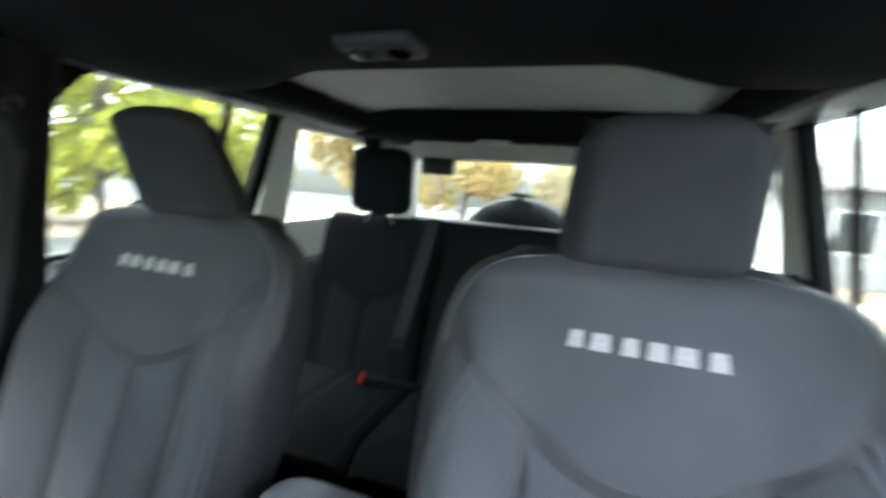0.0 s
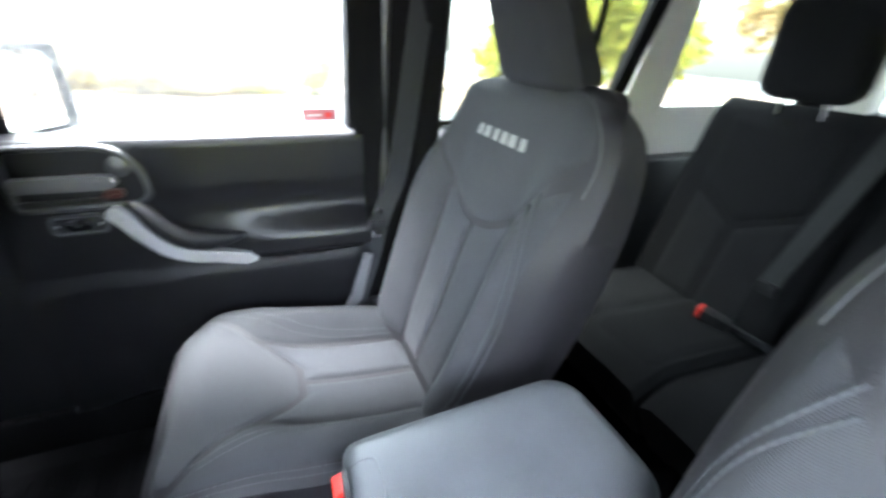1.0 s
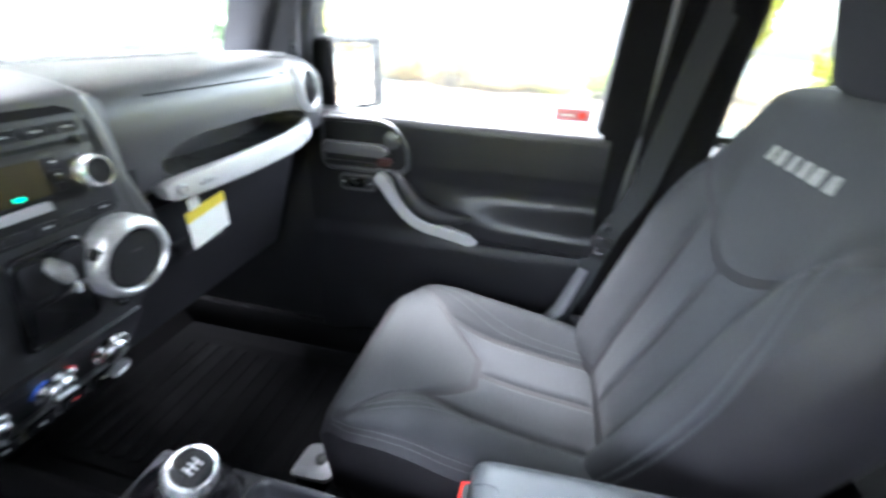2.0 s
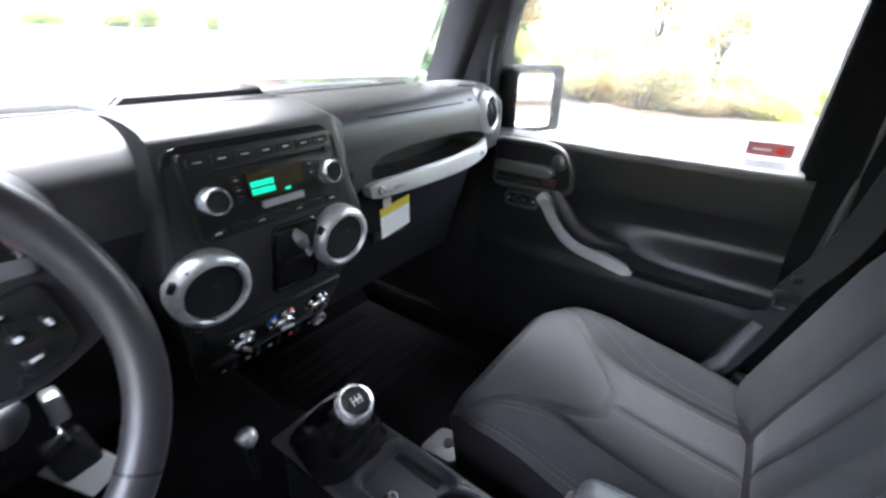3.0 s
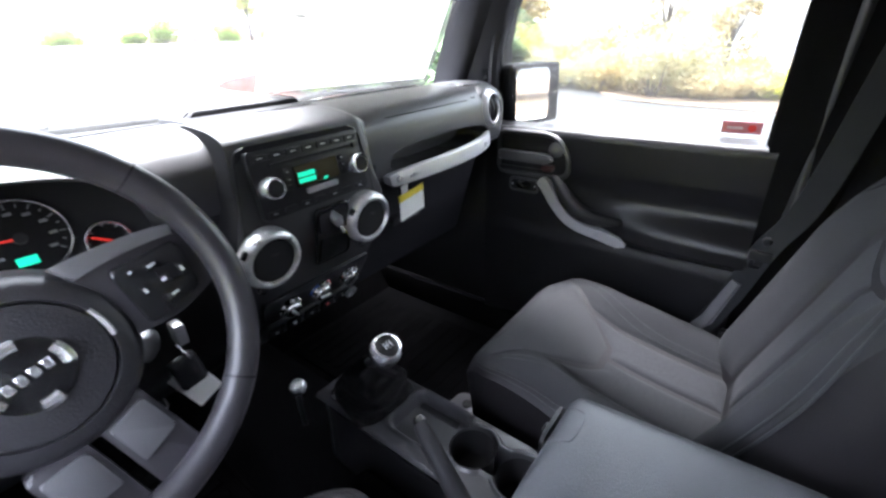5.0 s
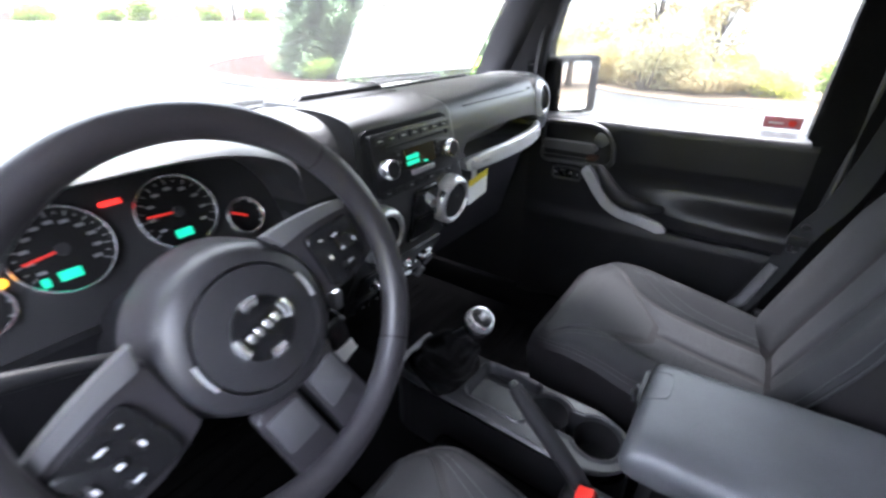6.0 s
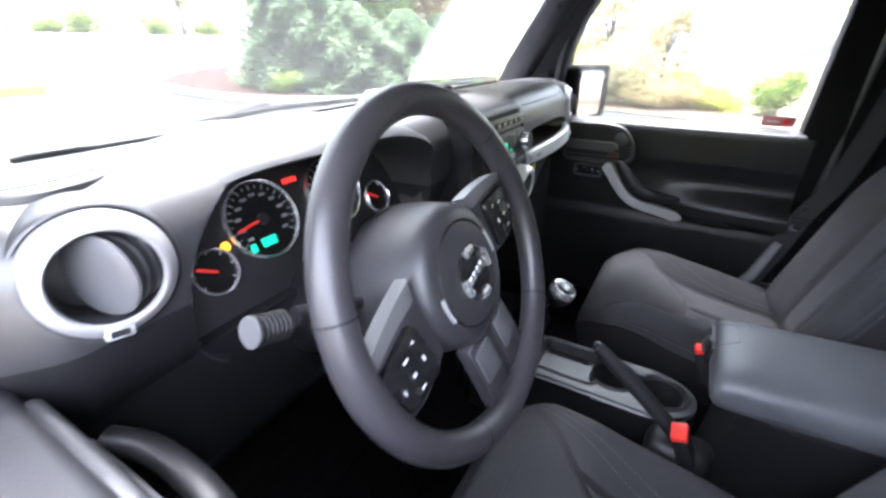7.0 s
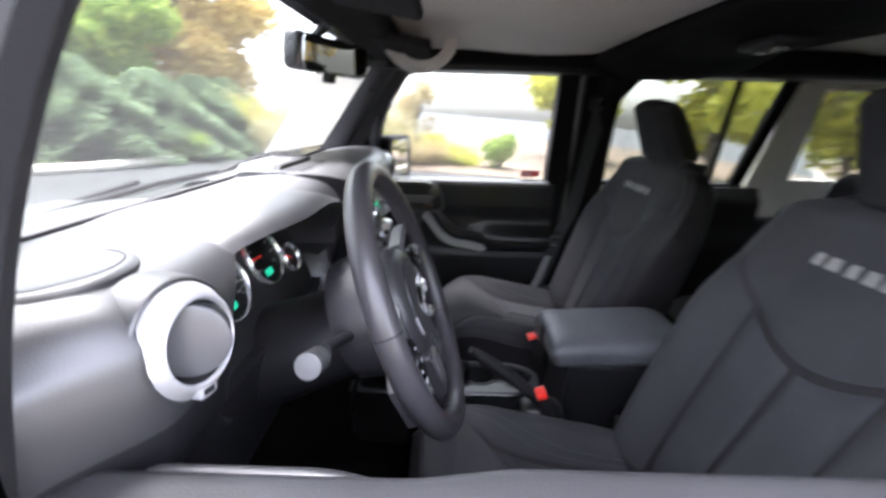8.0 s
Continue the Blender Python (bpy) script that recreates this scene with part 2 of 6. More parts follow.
def spline(pts, n=8, closed=False):
    """Points along a smooth curve through the given ones."""
    p = [Vector(q) for q in pts]
    k = len(p)
    out = []
    for i in range(k if closed else k - 1):
        a, b, c, d = (p[(i + j) % k] if closed else p[min(max(i + j, 0), k - 1)] for j in (-1, 0, 1, 2))
        for j in range(n):
            t = j / n
            out.append(0.5 * (2 * b + (c - a) * t + (2 * a - 5 * b + 4 * c - d) * t * t + (3 * b - a - 3 * c + d) * t ** 3))
    if not closed:
        out.append(p[-1])
    return out


def tube(pts, r, n=10, closed=False, flat=1.0, up=None, bm=None):
    """A round or flattened bar along points; r may be one number or one a point."""
    bm = bm or bmesh.new()
    pts = [Vector(p) for p in pts]
    k = len(pts)
    rings, side = [], None
    for i, p in enumerate(pts):
        t = (pts[(i + 1) % k] - pts[i - 1]) if closed else (pts[min(i + 1, k - 1)] - pts[max(i - 1, 0)])
        t = t.normalized() if t.length > 1e-9 else Vector((0, 0, 1))
        if up is not None:
            side = t.cross(Vector(up)).normalized()
        elif side is None:
            side = t.orthogonal().normalized()
        else:
            side = (side - t * side.dot(t)).normalized()
        other = t.cross(side)
        rr = r[i] if isinstance(r, (list, tuple)) else r
        rings.append([bm.verts.new(p + side * (math.cos(a) * rr) + other * (math.sin(a) * rr * flat)) for a in (2 * math.pi * j / n for j in range(n))])
    for i in range(k if closed else k - 1):
        a, b = rings[i], rings[(i + 1) % k]
        for j in range(n):
            bm.faces.new((a[j], a[(j + 1) % n], b[(j + 1) % n], b[j]))
    if not closed:
        bm.faces.new(rings[0][::-1])
        bm.faces.new(rings[-1])
    return bm


def lathe(profile, m=None, n=32, bm=None, arc=2 * math.pi):
    """(radius, height) turned round the z axis."""
    bm = bm or bmesh.new()
    m = m or Matrix()
    rings = []
    for r, h in profile:
        if r < 1e-6:
            rings.append([bm.verts.new(m @ Vector((0, 0, h)))])
        else:
            rings.append([bm.verts.new(m @ Vector((r * math.cos(a), r * math.sin(a), h))) for a in (arc * j / n for j in range(n))])
    for a, b in zip(rings, rings[1:]):
        for j in range(n):
            q = [a[j % len(a)], a[(j + 1) % len(a)], b[(j + 1) % len(b)], b[j % len(b)]]
            q = list(dict.fromkeys(q))
            if len(q) > 2:
                bm.faces.new(q)
    return bm


def sheet(fn, nu, nv, back=None, bm=None):
    """A surface fn(u, v), u and v from 0 to 1; with back (a shift or a function), closed to a solid."""
    bm = bm or bmesh.new()
    front = [[bm.verts.new(fn(i / nu, j / nv)) for j in range(nv + 1)] for i in range(nu + 1)]
    for i in range(nu):
        for j in range(nv):
            bm.faces.new((front[i][j], front[i + 1][j], front[i + 1][j + 1], front[i][j + 1]))
    if back is not None:
        rear = [[bm.verts.new(back(i / nu, j / nv) if callable(back) else front[i][j].co + Vector(back)) for j in range(nv + 1)] for i in range(nu + 1)]
        for i in range(nu):
            for j in range(nv):
                bm.faces.new((rear[i][j], rear[i][j + 1], rear[i + 1][j + 1], rear[i + 1][j]))
        rim = [(i, 0) for i in range(nu)] + [(nu, j) for j in range(nv)] + [(i, nv) for i in range(nu, 0, -1)] + [(0, j) for j in range(nv, 0, -1)]
        for (a, b), (c, d) in zip(rim, rim[1:] + rim[:1]):
            bm.faces.new((front[a][b], front[c][d], rear[c][d], rear[a][b]))
    return bm


def smooth(x, a, b):
    t = min(1.0, max(0.0, (x - a) / (b - a)))
    return t * t * (3 - 2 * t)


def table(x, pairs):
    """Smooth reading between (x, y) pairs."""
    if x <= pairs[0][0]:
        return pairs[0][1]
    for (a, p), (b, q) in zip(pairs, pairs[1:]):
        if x <= b:
            return p + (q - p) * smooth(x, a, b)
    return pairs[-1][1]


def curve(x, pairs):
    """A flowing reading between (x, y) pairs."""
    if x <= pairs[0][0]:
        return pairs[0][1]
    if x >= pairs[-1][0]:
        return pairs[-1][1]
    for i in range(len(pairs) - 1):
        (a, p), (b, q) = pairs[i], pairs[i + 1]
        if x <= b:
            before, after = pairs[max(i - 1, 0)], pairs[min(i + 2, len(pairs) - 1)]
            m0, m1 = (q - before[1]) / (b - before[0]) * (b - a), (after[1] - p) / (after[0] - a) * (b - a)
            t = (x - a) / (b - a)
            return (2 * t ** 3 - 3 * t * t + 1) * p + (t ** 3 - 2 * t * t + t) * m0 + (3 * t * t - 2 * t ** 3) * q + (t ** 3 - t * t) * m1


def facing(at, normal, up=(0, 0, 1)):
    """A pose whose z axis runs along normal, y as near up as may be."""
    z = Vector(normal).normalized()
    x = Vector(up).cross(z).normalized()
    y = z.cross(x)
    return Matrix(((x.x, y.x, z.x, at[0]), (x.y, y.y, z.y, at[1]), (x.z, y.z, z.z, at[2]), (0, 0, 0, 1)))


# ---- the car's shell ----
def glass_plane_y(z):
    """The windscreen's inner face."""
    return -0.45 + (z - 1.31) * 0.75


def side_x(z):
    """The side glass leans in towards the roof."""
    return 0.79 - (z - 1.21) * 0.17


def shell():
    floor = thing("floor", "black carpeted car floor with raised centre tunnel", "floor", kind="structure")
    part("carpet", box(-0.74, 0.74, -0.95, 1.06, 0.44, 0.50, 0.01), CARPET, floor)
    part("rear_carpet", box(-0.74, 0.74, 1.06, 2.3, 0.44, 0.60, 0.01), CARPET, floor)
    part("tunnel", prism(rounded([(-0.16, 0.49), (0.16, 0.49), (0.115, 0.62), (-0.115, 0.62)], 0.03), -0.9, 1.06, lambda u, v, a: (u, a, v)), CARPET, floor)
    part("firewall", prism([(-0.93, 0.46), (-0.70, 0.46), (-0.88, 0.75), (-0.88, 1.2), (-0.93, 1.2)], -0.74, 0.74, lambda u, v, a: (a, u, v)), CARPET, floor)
    roof = thing("ceiling", "pale grey underside of a removable hard top", "ceiling", kind="structure")
    bm = sheet(lambda u, v: Vector(((u - 0.5) * 1.30, -0.12 + v * 0.86, 1.675 - 0.03 * abs(2 * u - 1) ** 4 + 0.006 * math.sin(v * 9))), 24, 12, (0, 0, 0.04))
    sheet(lambda u, v: Vector(((u - 0.5) * 1.36, 0.90 + v * 1.38, 1.705 - 0.05 * abs(2 * u - 1) ** 5 - 0.015 * smooth(v, 0.75, 1) + 0.008 * smooth(abs(v - 0.5), 0.12, 0.16))), 24, 40, (0, 0, 0.04), bm)
    ob = part("ceiling_panel", bm, LINER, roof)
    out = thing("roof", "black outer roof skin over the hard top", "roof", kind="structure")
    part("roof_skin", sheet(lambda u, v: Vector(((u - 0.5) * 1.52, -0.28 + v * 2.62, 1.765 - 0.02 * abs(2 * u - 1) ** 4)), 12, 12, (0, 0, 0.02)), PAINT, out)
    # header over the windscreen
    header = thing("trim_header", "black padded windscreen header rail", "trim", kind="structure")
    part("header_rail", box(-0.68, 0.68, -0.27, -0.11, 1.63, 1.76, 0.02, 3), PADDING, header)
    for s in (-1, 1):
        side = "wall_passenger" if s < 0 else "wall_driver"
        wall = thing(side, "dark car body side with pillars and window frames", "wall", kind="structure")
        X = lambda z, d=0.0: s * (side_x(z) + d)
        # windscreen pillar, with its inner trim
        # inner edge and depth of the pillar trim, by height
        slim = 0.0 if s < 0 else 0.022
        edge = [(glass_plane_y(max(z, 1.24)), z, x - slim, d) for z, x, d in ((1.20, 0.775, 0.22), (1.31, 0.766, 0.205), (1.41, 0.718, 0.150), (1.50, 0.676, 0.124), (1.60, 0.640, 0.118), (1.72, 0.610, 0.115))]
        bm = bmesh.new()
        rings = []
        for y, z, x, d in edge:
            prof = [(x - 0.005, y - 0.03), (x, y + 0.02), (x + 0.003, y + 0.05), (x + 0.012, y + 0.066), (x + 0.030, y + 0.074), (x + 0.036, y + d - 0.006), (x + 0.042, y + d), (x + 0.10, y + d + 1.8 * slim), (x + 0.105, y + 0.06), (x + 0.085, y - 0.03)]
            rings.append([bm.verts.new((s * a, b, z)) for a, b in prof])
        for a, b in zip(rings, rings[1:]):
            for j in range(len(a)):
                bm.faces.new((a[j], a[(j + 1) % len(a)], b[(j + 1) % len(a)], b[j]))
        bm.faces.new(rings[0]), bm.faces.new(rings[-1][::-1])
        pillar = part("windscreen_pillar", bm, PILLAR, wall, "dark grey moulded pillar trim")
        for z in (1.535, 1.585):
            y = glass_plane_y(z)
            part("pillar_bolt", lathe([(0.009, -0.002), (0.009, 0.003), (0.005, 0.003), (0.004, 0.0), (0, 0.0)], facing((s * (0.661 - (z - 1.535) * 0.36), y + 0.035, z), (-s * 0.95, 0.25, -0.1)), 12), RUBBER, pillar)
        # roof rail with padded bar
        rail = spline([(s * 0.615, -0.18, 1.655), (s * 0.612, 0.1, 1.662), (s * 0.612, 0.6, 1.662), (s * 0.615, 1.2, 1.662), (s * 0.62, 1.72, 1.655)], 6)
        part("padded_bar", tube(rail, 0.045, 14), PADDING, wall, "black padded roof bar")
        part("roof_rail", prism(rounded([(0.625, 1.605), (0.735, 1.60), (0.76, 1.66), (0.76, 1.77), (0.625, 1.77)], 0.015), -0.26, 2.30, lambda u, v, a: (s * u, a, v)), PLASTIC, wall)
        # middle pillar: body post, padded down bar
        part("middle_pillar", prism(rounded([(0.43, 0.50), (0.635, 0.50), (0.64, 1.20), (0.65, 1.62), (0.43, 1.62), (0.425, 1.20)], 0.01, 2), 0.0, 0.06, lambda u, v, a: (s * (side_x(max(v, 1.21)) - 0.055 + a), u, v)), PADDING, wall)
        down = spline([(s * 0.630, 0.605, 1.66), (s * 0.682, 0.605, 1.45), (s * 0.715, 0.60, 1.2), (s * 0.72, 0.59, 0.9), (s * 0.72, 0.58, 0.52)], 6)
        part("padded_post", tube(down, 0.04, 14), PADDING, wall, "black padded roll bar post")
        # satin trim strip down the pillar's inner edge
        part("pillar_strip", sheet(lambda u, v: Vector((s * (0.716 - 0.026 * math.sin(math.pi * u) - 0.055 * max(0.0, v - 0.35)), 0.476 + 0.042 * u + 0.012 * v, 1.02 + 0.62 * v)), 10, 12, (s * 0.02, 0, 0)), DASH, wall, "satin grey pillar trim strip")
        # rear door frame and pale quarter panel
        part("rear_door_post", prism([(1.165, 1.21), (1.215, 1.21), (1.30, 1.62), (1.25, 1.62)], 0.0, 0.03, lambda u, v, a: (s * (side_x(v) - 0.03 + a), u, v), 0.004), PADDING, wall)
        part("window_divider", box(-0.006, 0.006, -0.012, 0.012, 0, 0.41, 0.003, 1, pose(s * 0.775, 1.085, 1.21, 0, -s * 9.6)), PADDING, wall)
        part("frame_corner", prism([(0.655, 1.62), (0.78, 1.62), (0.72, 1.59), (0.672, 1.53), (0.655, 1.50)], 0.0, 0.05, lambda u, v, a: (s * (side_x(v) - 0.03 + a), u, v)), PADDING, wall)
        flat = lambda u, v, a: (s * (side_x(v) - 0.02 + a), u, v)
        for nm, out, r in (("quarter_panel", [(1.22, 1.08), (1.403, 1.08), (1.403, 1.70), (1.31, 1.70)], 0.01), ("panel_below_window", [(1.405, 1.08), (2.30, 1.08), (2.30, 1.243), (1.405, 1.243)], 0.006), ("panel_over_window", [(1.405, 1.580), (2.30, 1.580), (2.30, 1.70), (1.405, 1.70)], 0.006), ("corner_panel", [(2.08, 1.245), (2.30, 1.245), (2.30, 1.578), (2.00, 1.578)], 0.006)):
            part(nm, prism(out, 0.0, 0.05, flat, r), LINER, wall, "pale grey moulded hard top side")
        rear_bar = spline([(s * 0.62, 1.70, 1.655), (s * 0.64, 1.80, 1.58), (s * 0.67, 1.95, 1.30), (s * 0.68, 2.02, 1.0)], 6)
        part("padded_rear_post", tube(rear_bar, 0.042, 12), PADDING, wall, "black padded roll bar post")
        # lower body
        part("lower_side", box(s * 0.73, s * 0.80, 0.66, 2.30, 0.45, 1.085, 0.01), PLASTIC, wall)
        part("rear_door_panel", sheet(lambda u, v: Vector((s * (0.70 - 0.03 * smooth(v, 0.55, 0.62) * (1 - smooth(v, 0.7, 0.78)) + 0.03 * smooth(v, 0.93, 1.0)), 0.665 + u * 0.60, 0.5 + v * 0.71)), 4, 30, (s * 0.06, 0, 0)), PLASTIC, wall)
        part("sill_strip", box(s * 0.755, s * 0.80, 0.64, 1.22, 1.20, 1.222, 0.004), PLASTIC, wall)
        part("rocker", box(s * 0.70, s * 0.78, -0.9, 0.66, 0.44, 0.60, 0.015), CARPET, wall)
        part("kick_panel", box(s * 0.72, s * 0.78, -0.9, -0.235, 0.58, 1.20, 0.01), PLASTIC, wall)
    back = thing("wall_rear", "pale grey hard top rear with tailgate", "wall", kind="structure")
    part("rear_header", box(-0.70, 0.70, 2.20, 2.32, 1.545, 1.70, 0.015), LINER, back)
    part("tailgate", box(-0.74, 0.74, 2.24, 2.34, 0.6, 1.23, 0.02), PLASTIC, back)
    for s in (-1, 1):
        part("rear_corner", box(s * 0.62, s * 0.74, 2.22, 2.32, 1.20, 1.60, 0.015), LINER, back)
        part("hinge_cover", box(s * 0.46 - 0.09, s * 0.46 + 0.09, 2.14, 2.2, 1.46, 1.545, 0.015), PLASTIC, back)
    bar = thing("trim_rear_bar", "black padded bar across the rear roof", "trim", kind="structure")
    part("padded_crossbar", prism(rounded([(1.68, 1.59), (1.80, 1.585), (1.81, 1.70), (1.68, 1.70)], 0.03), -0.66, 0.66, lambda u, v, a: (a, u, v)), PADDING, bar)
    part("dome_lamp", box(-0.14, -0.02, 1.685, 1.735, 1.575, 1.592, 0.006), LINER, bar, "unlit pale dome lamp")
    sb = thing("overhead_sound_bar", "black overhead sound bar across the roof behind the front seats", "speaker bar")
    body = sheet(lambda u, v: (lambda x: Vector((x, 0.745 + (0.212 + 0.03 * smooth(abs(x), 0.3, 0.5)) * math.cos(2 * math.pi * v), 1.665 - 0.025 * smooth(abs(x), 0.28, 0.5) + (0.042 + 0.012 * smooth(abs(x), 0.28, 0.45)) * math.sin(2 * math.pi * v))))((u - 0.5) * 1.2), 40, 24)
    part("bar_body", body, PADDING, sb)
    lamp = part("dome_lamp", box(-0.092, 0.028, 0.668, 0.752, 1.607, 1.63, 0.010, 3), PILLAR, sb, "clear unlit dome lamp")
    for x in (-0.062, 0.0):
        part("lens", lathe([(0.018, 0), (0.018, 0.004), (0, 0.006)], facing((x, 0.705, 1.6075), (0, -0.1, -1), (0, 1, 0)), 16), GLOSSY, lamp)


shell()


def windows():
    wind = thing("window_windscreen", "clear flat windscreen with rain spots", "window", kind="structure")
    z0, z1 = 1.27, 1.70
    pane = part("pane", prism([(-0.70, 0), (0.70, 0), (0.62, 1), (-0.62, 1)], 0, 0.005, lambda u, v, a: (u, glass_plane_y(z0 + (z1 - z0) * v) - a - 0.01, z0 + (z1 - z0) * v)), GLASS, wind)
    pane.visible_shadow = False
    for s, nm in ((-1, "window_passenger"), (1, "window_driver_rear")):
        w = thing(nm, "clear side window glass", "window", kind="structure")
        spans = [(0.64, 1.26, TINT), (1.38, 2.1, TINT)] + ([(-0.30, 0.44, GLASS)] if s < 0 else [])
        for y0, y1, mat in spans:
            p = part("pane", prism([(y0, 1.205), (y1, 1.205), (y1, 1.62), (y0, 1.62)], 0, 0.004, lambda u, v, a: (s * (side_x(v) + 0.012 + a), u, v)), mat, w)
            p.visible_shadow = mat is TINT
    w = thing("window_rear", "tinted rear window glass", "window", kind="structure")
    part("pane", box(-0.66, 0.66, 2.285, 2.29, 1.22, 1.56, 0), TINT, w)


windows()


# ---- front doors ----
def front_door(s, nm, label):
    """s: -1 the passenger's side, 1 the driver's."""
    d = thing(nm, label, "door", kind="structure")

    def inner(u, v):
        y, z = -0.235 + u * 0.685, 0.60 + min(v, 0.9) / 0.9 * 0.595
        o = 0.700
        # a full upper panel
        o -= 0.012 * smooth(z, 1.07, 1.12) * smooth(y, 0.0, 0.10)
        # armrest, round-nosed
        arm = smooth(y, 0.07, 0.26)
        o -= (0.036 + 0.010 * smooth(y, 0.2, 0.42)) * smooth(z, 0.930, 0.962) * (1 - smooth(z, 0.985, 1.060)) * arm
        o -= 0.008 * (1 - smooth(z, 0.90, 0.95))
        o += 0.026 * (1 - smooth(z, 0.60, 0.78)) * smooth(y, -0.2, -0.1)
        if v > 0.9:
            k = (v - 0.9) / 0.1
            o += 0.015 * (1 - math.cos(min(1, k * 2.5) * math.pi / 2)) + 0.062 * max(0.0, (k - 0.4) / 0.6)
            z += 0.0205 * math.sin(min(1, k * 2.5) * math.pi / 2)
        return Vector((s * o, y, z))

    # the panel's tone carries the light that falls on its side of the car
    part("inner_panel", sheet(inner, 80, 130, lambda u, v: Vector((s * 0.80, -0.235 + u * 0.685, 0.60 + v * 0.605))), DOOR_SHADED if s < 0 else DOOR_LIT, d, "black grained door card with a moulded armrest")
    part("sill_seal", box(s * 0.782, s * 0.80, -0.30, 0.45, 1.196, 1.212, 0.004), RUBBER, d)
    part("outer_skin", box(s * 0.803, s * 0.835, -0.34, 0.46, 0.55, 1.195, 0.012), PAINT, d, "rain-wet bronze grey paint")
    # window frame
    def fr(pts):
        return tube([Vector((s * (side_x(z) + 0.002), y, z)) for y, z in pts], 0.02, 8, flat=0.9)
    ahead = 0.0 if s < 0 else 0.052
    part("window_frame", fr(spline([(-0.262 + ahead, 1.21), (-0.254 + ahead, 1.34), (-0.228 + ahead, 1.45), (-0.182 + ahead, 1.55), (-0.145 + ahead, 1.592), (-0.10 + ahead * 0.7, 1.615), (0.0, 1.624), (0.2, 1.626), (0.41, 1.626), (0.452, 1.60), (0.455, 1.4), (0.450, 1.20)], 5)), RUBBER, d)
    # opener: a D-shaped recess with a lever
    to = lambda u, v, a: (s * (0.706 - a), u, v)
    bez = rounded([(-0.19, 1.088), (0.004, 1.088), (0.022, 1.105), (0.020, 1.150), (-0.010, 1.192), (-0.050, 1.203), (-0.19, 1.203)], 0.022)
    opener = part("door_opener", tube([to(u, v, 0.006) for u, v in bez], 0.007, 10, True), DASH, d, "dark D-shaped bezel")
    part("bezel_floor", prism(bez, 0.0, 0.003, to), RUBBER, opener)
    part("recess", prism(rounded([(-0.18, 1.148), (-0.040, 1.148), (-0.034, 1.165), (-0.046, 1.193), (-0.18, 1.193)], 0.010), 0.002, 0.0045, to), RUBBER, opener, "dark finger recess")
    part("lower_ledge", prism(rounded([(-0.185, 1.094), (-0.052, 1.094), (-0.056, 1.106), (-0.185, 1.106)], 0.004), 0.0, 0.012, to, 0.004), PLASTIC, opener)
    part("lever", prism(rounded([(-0.185, 1.126), (-0.040, 1.124), (-0.022, 1.132), (-0.026, 1.148), (-0.045, 1.152), (-0.185, 1.152)], 0.007), 0.006, 0.026, to, 0.007, 3), GREY_LEVER, opener, "dark grey pull lever")
    part("lever_pad", lathe([(0.021, 0.0), (0.0205, 0.005), (0.015, 0.008), (0, 0.009)], facing((s * 0.703, -0.018, 1.163), (-s, 0, 0)), 28), DASH, opener, "round grey pad")
    part("lock_button", prism(rounded([(-0.054, 1.104), (-0.020, 1.104), (-0.016, 1.121), (-0.050, 1.121)], 0.006), 0.0, 0.018, to, 0.004), LOCK_RED, opener, "dark red lock button")
    bez = rounded([(-0.150, 1.036), (-0.066, 1.036), (-0.061, 1.052), (-0.066, 1.072), (-0.150, 1.072)], 0.012)
    sw = part("switch_bezel", tube([to(u, v, 0.008) for u, v in bez], 0.004, 8, True), DASH, d)
    part("bezel_floor", prism(bez, 0.0, 0.009, to), RUBBER, sw)
    part("switch", prism(rounded([(-0.128, 1.044), (-0.088, 1.044), (-0.084, 1.054), (-0.088, 1.064), (-0.128, 1.064)], 0.008), 0.006, 0.016, to, 0.004), GLOSSY, sw)
    for y in (-0.142, -0.072):
        part("screw", lathe([(0.0028, 0), (0.0028, 0.0015), (0, 0.002)], facing((s * 0.6965, y, 1.054), (-s, 0, 0)), 10), STEEL, sw)
    # silver pull handle: a bent bar over a dark grip
    line = spline([(-0.052, 1.083), (-0.033, 1.062), (-0.005, 1.022), (0.03, 0.985), (0.07, 0.967), (0.12, 0.960), (0.165, 0.952), (0.198, 0.944)], 6)
    half = [(0.017 - 0.002 * math.sin(i / len(line) * 3.1)) * min(1.0, 0.35 + 0.30 * i, 0.12 + 0.22 * (len(line) - 1 - i)) for i in range(len(line))]
    bm = bmesh.new()
    rows = []
    for i, p in enumerate(line):
        t = (line[min(i + 1, len(line) - 1)] - line[max(i - 1, 0)]).normalized()
        nrm = Vector((-t.y, t.x))
        row = []
        for a, o in ((-1, 0.70), (-1, 0.684), (-0.86, 0.6800), (0, 0.6795), (0.86, 0.6800), (1, 0.684), (1, 0.70)):
            q = Vector((p.x, p.y)) + nrm * a * half[i]
            row.append(bm.verts.new((s * (o - 0.008 * smooth(p.x, 0.03, 0.17)), q.x, q.y)))
        rows.append(row)
    for a, b in zip(rows, rows[1:]):
        for j in range(6):
            bm.faces.new((a[j], a[j + 1], b[j + 1], b[j]))
    bm.faces.new(rows[0]), bm.faces.new(rows[-1][::-1])
    pull = part("pull_handle", bm, SILVER, d, "satin silver pull handle")
    for y, z, o in ((-0.033, 1.067, 0.680), (0.123, 0.961, 0.674)):
        part("bolt", lathe([(0.008, -0.004), (0.008, 0.002), (0.005, 0.004), (0.003, 0.001), (0, 0.001)], facing((s * o, y, z), (-s, 0, 0)), 12), STEEL, pull)
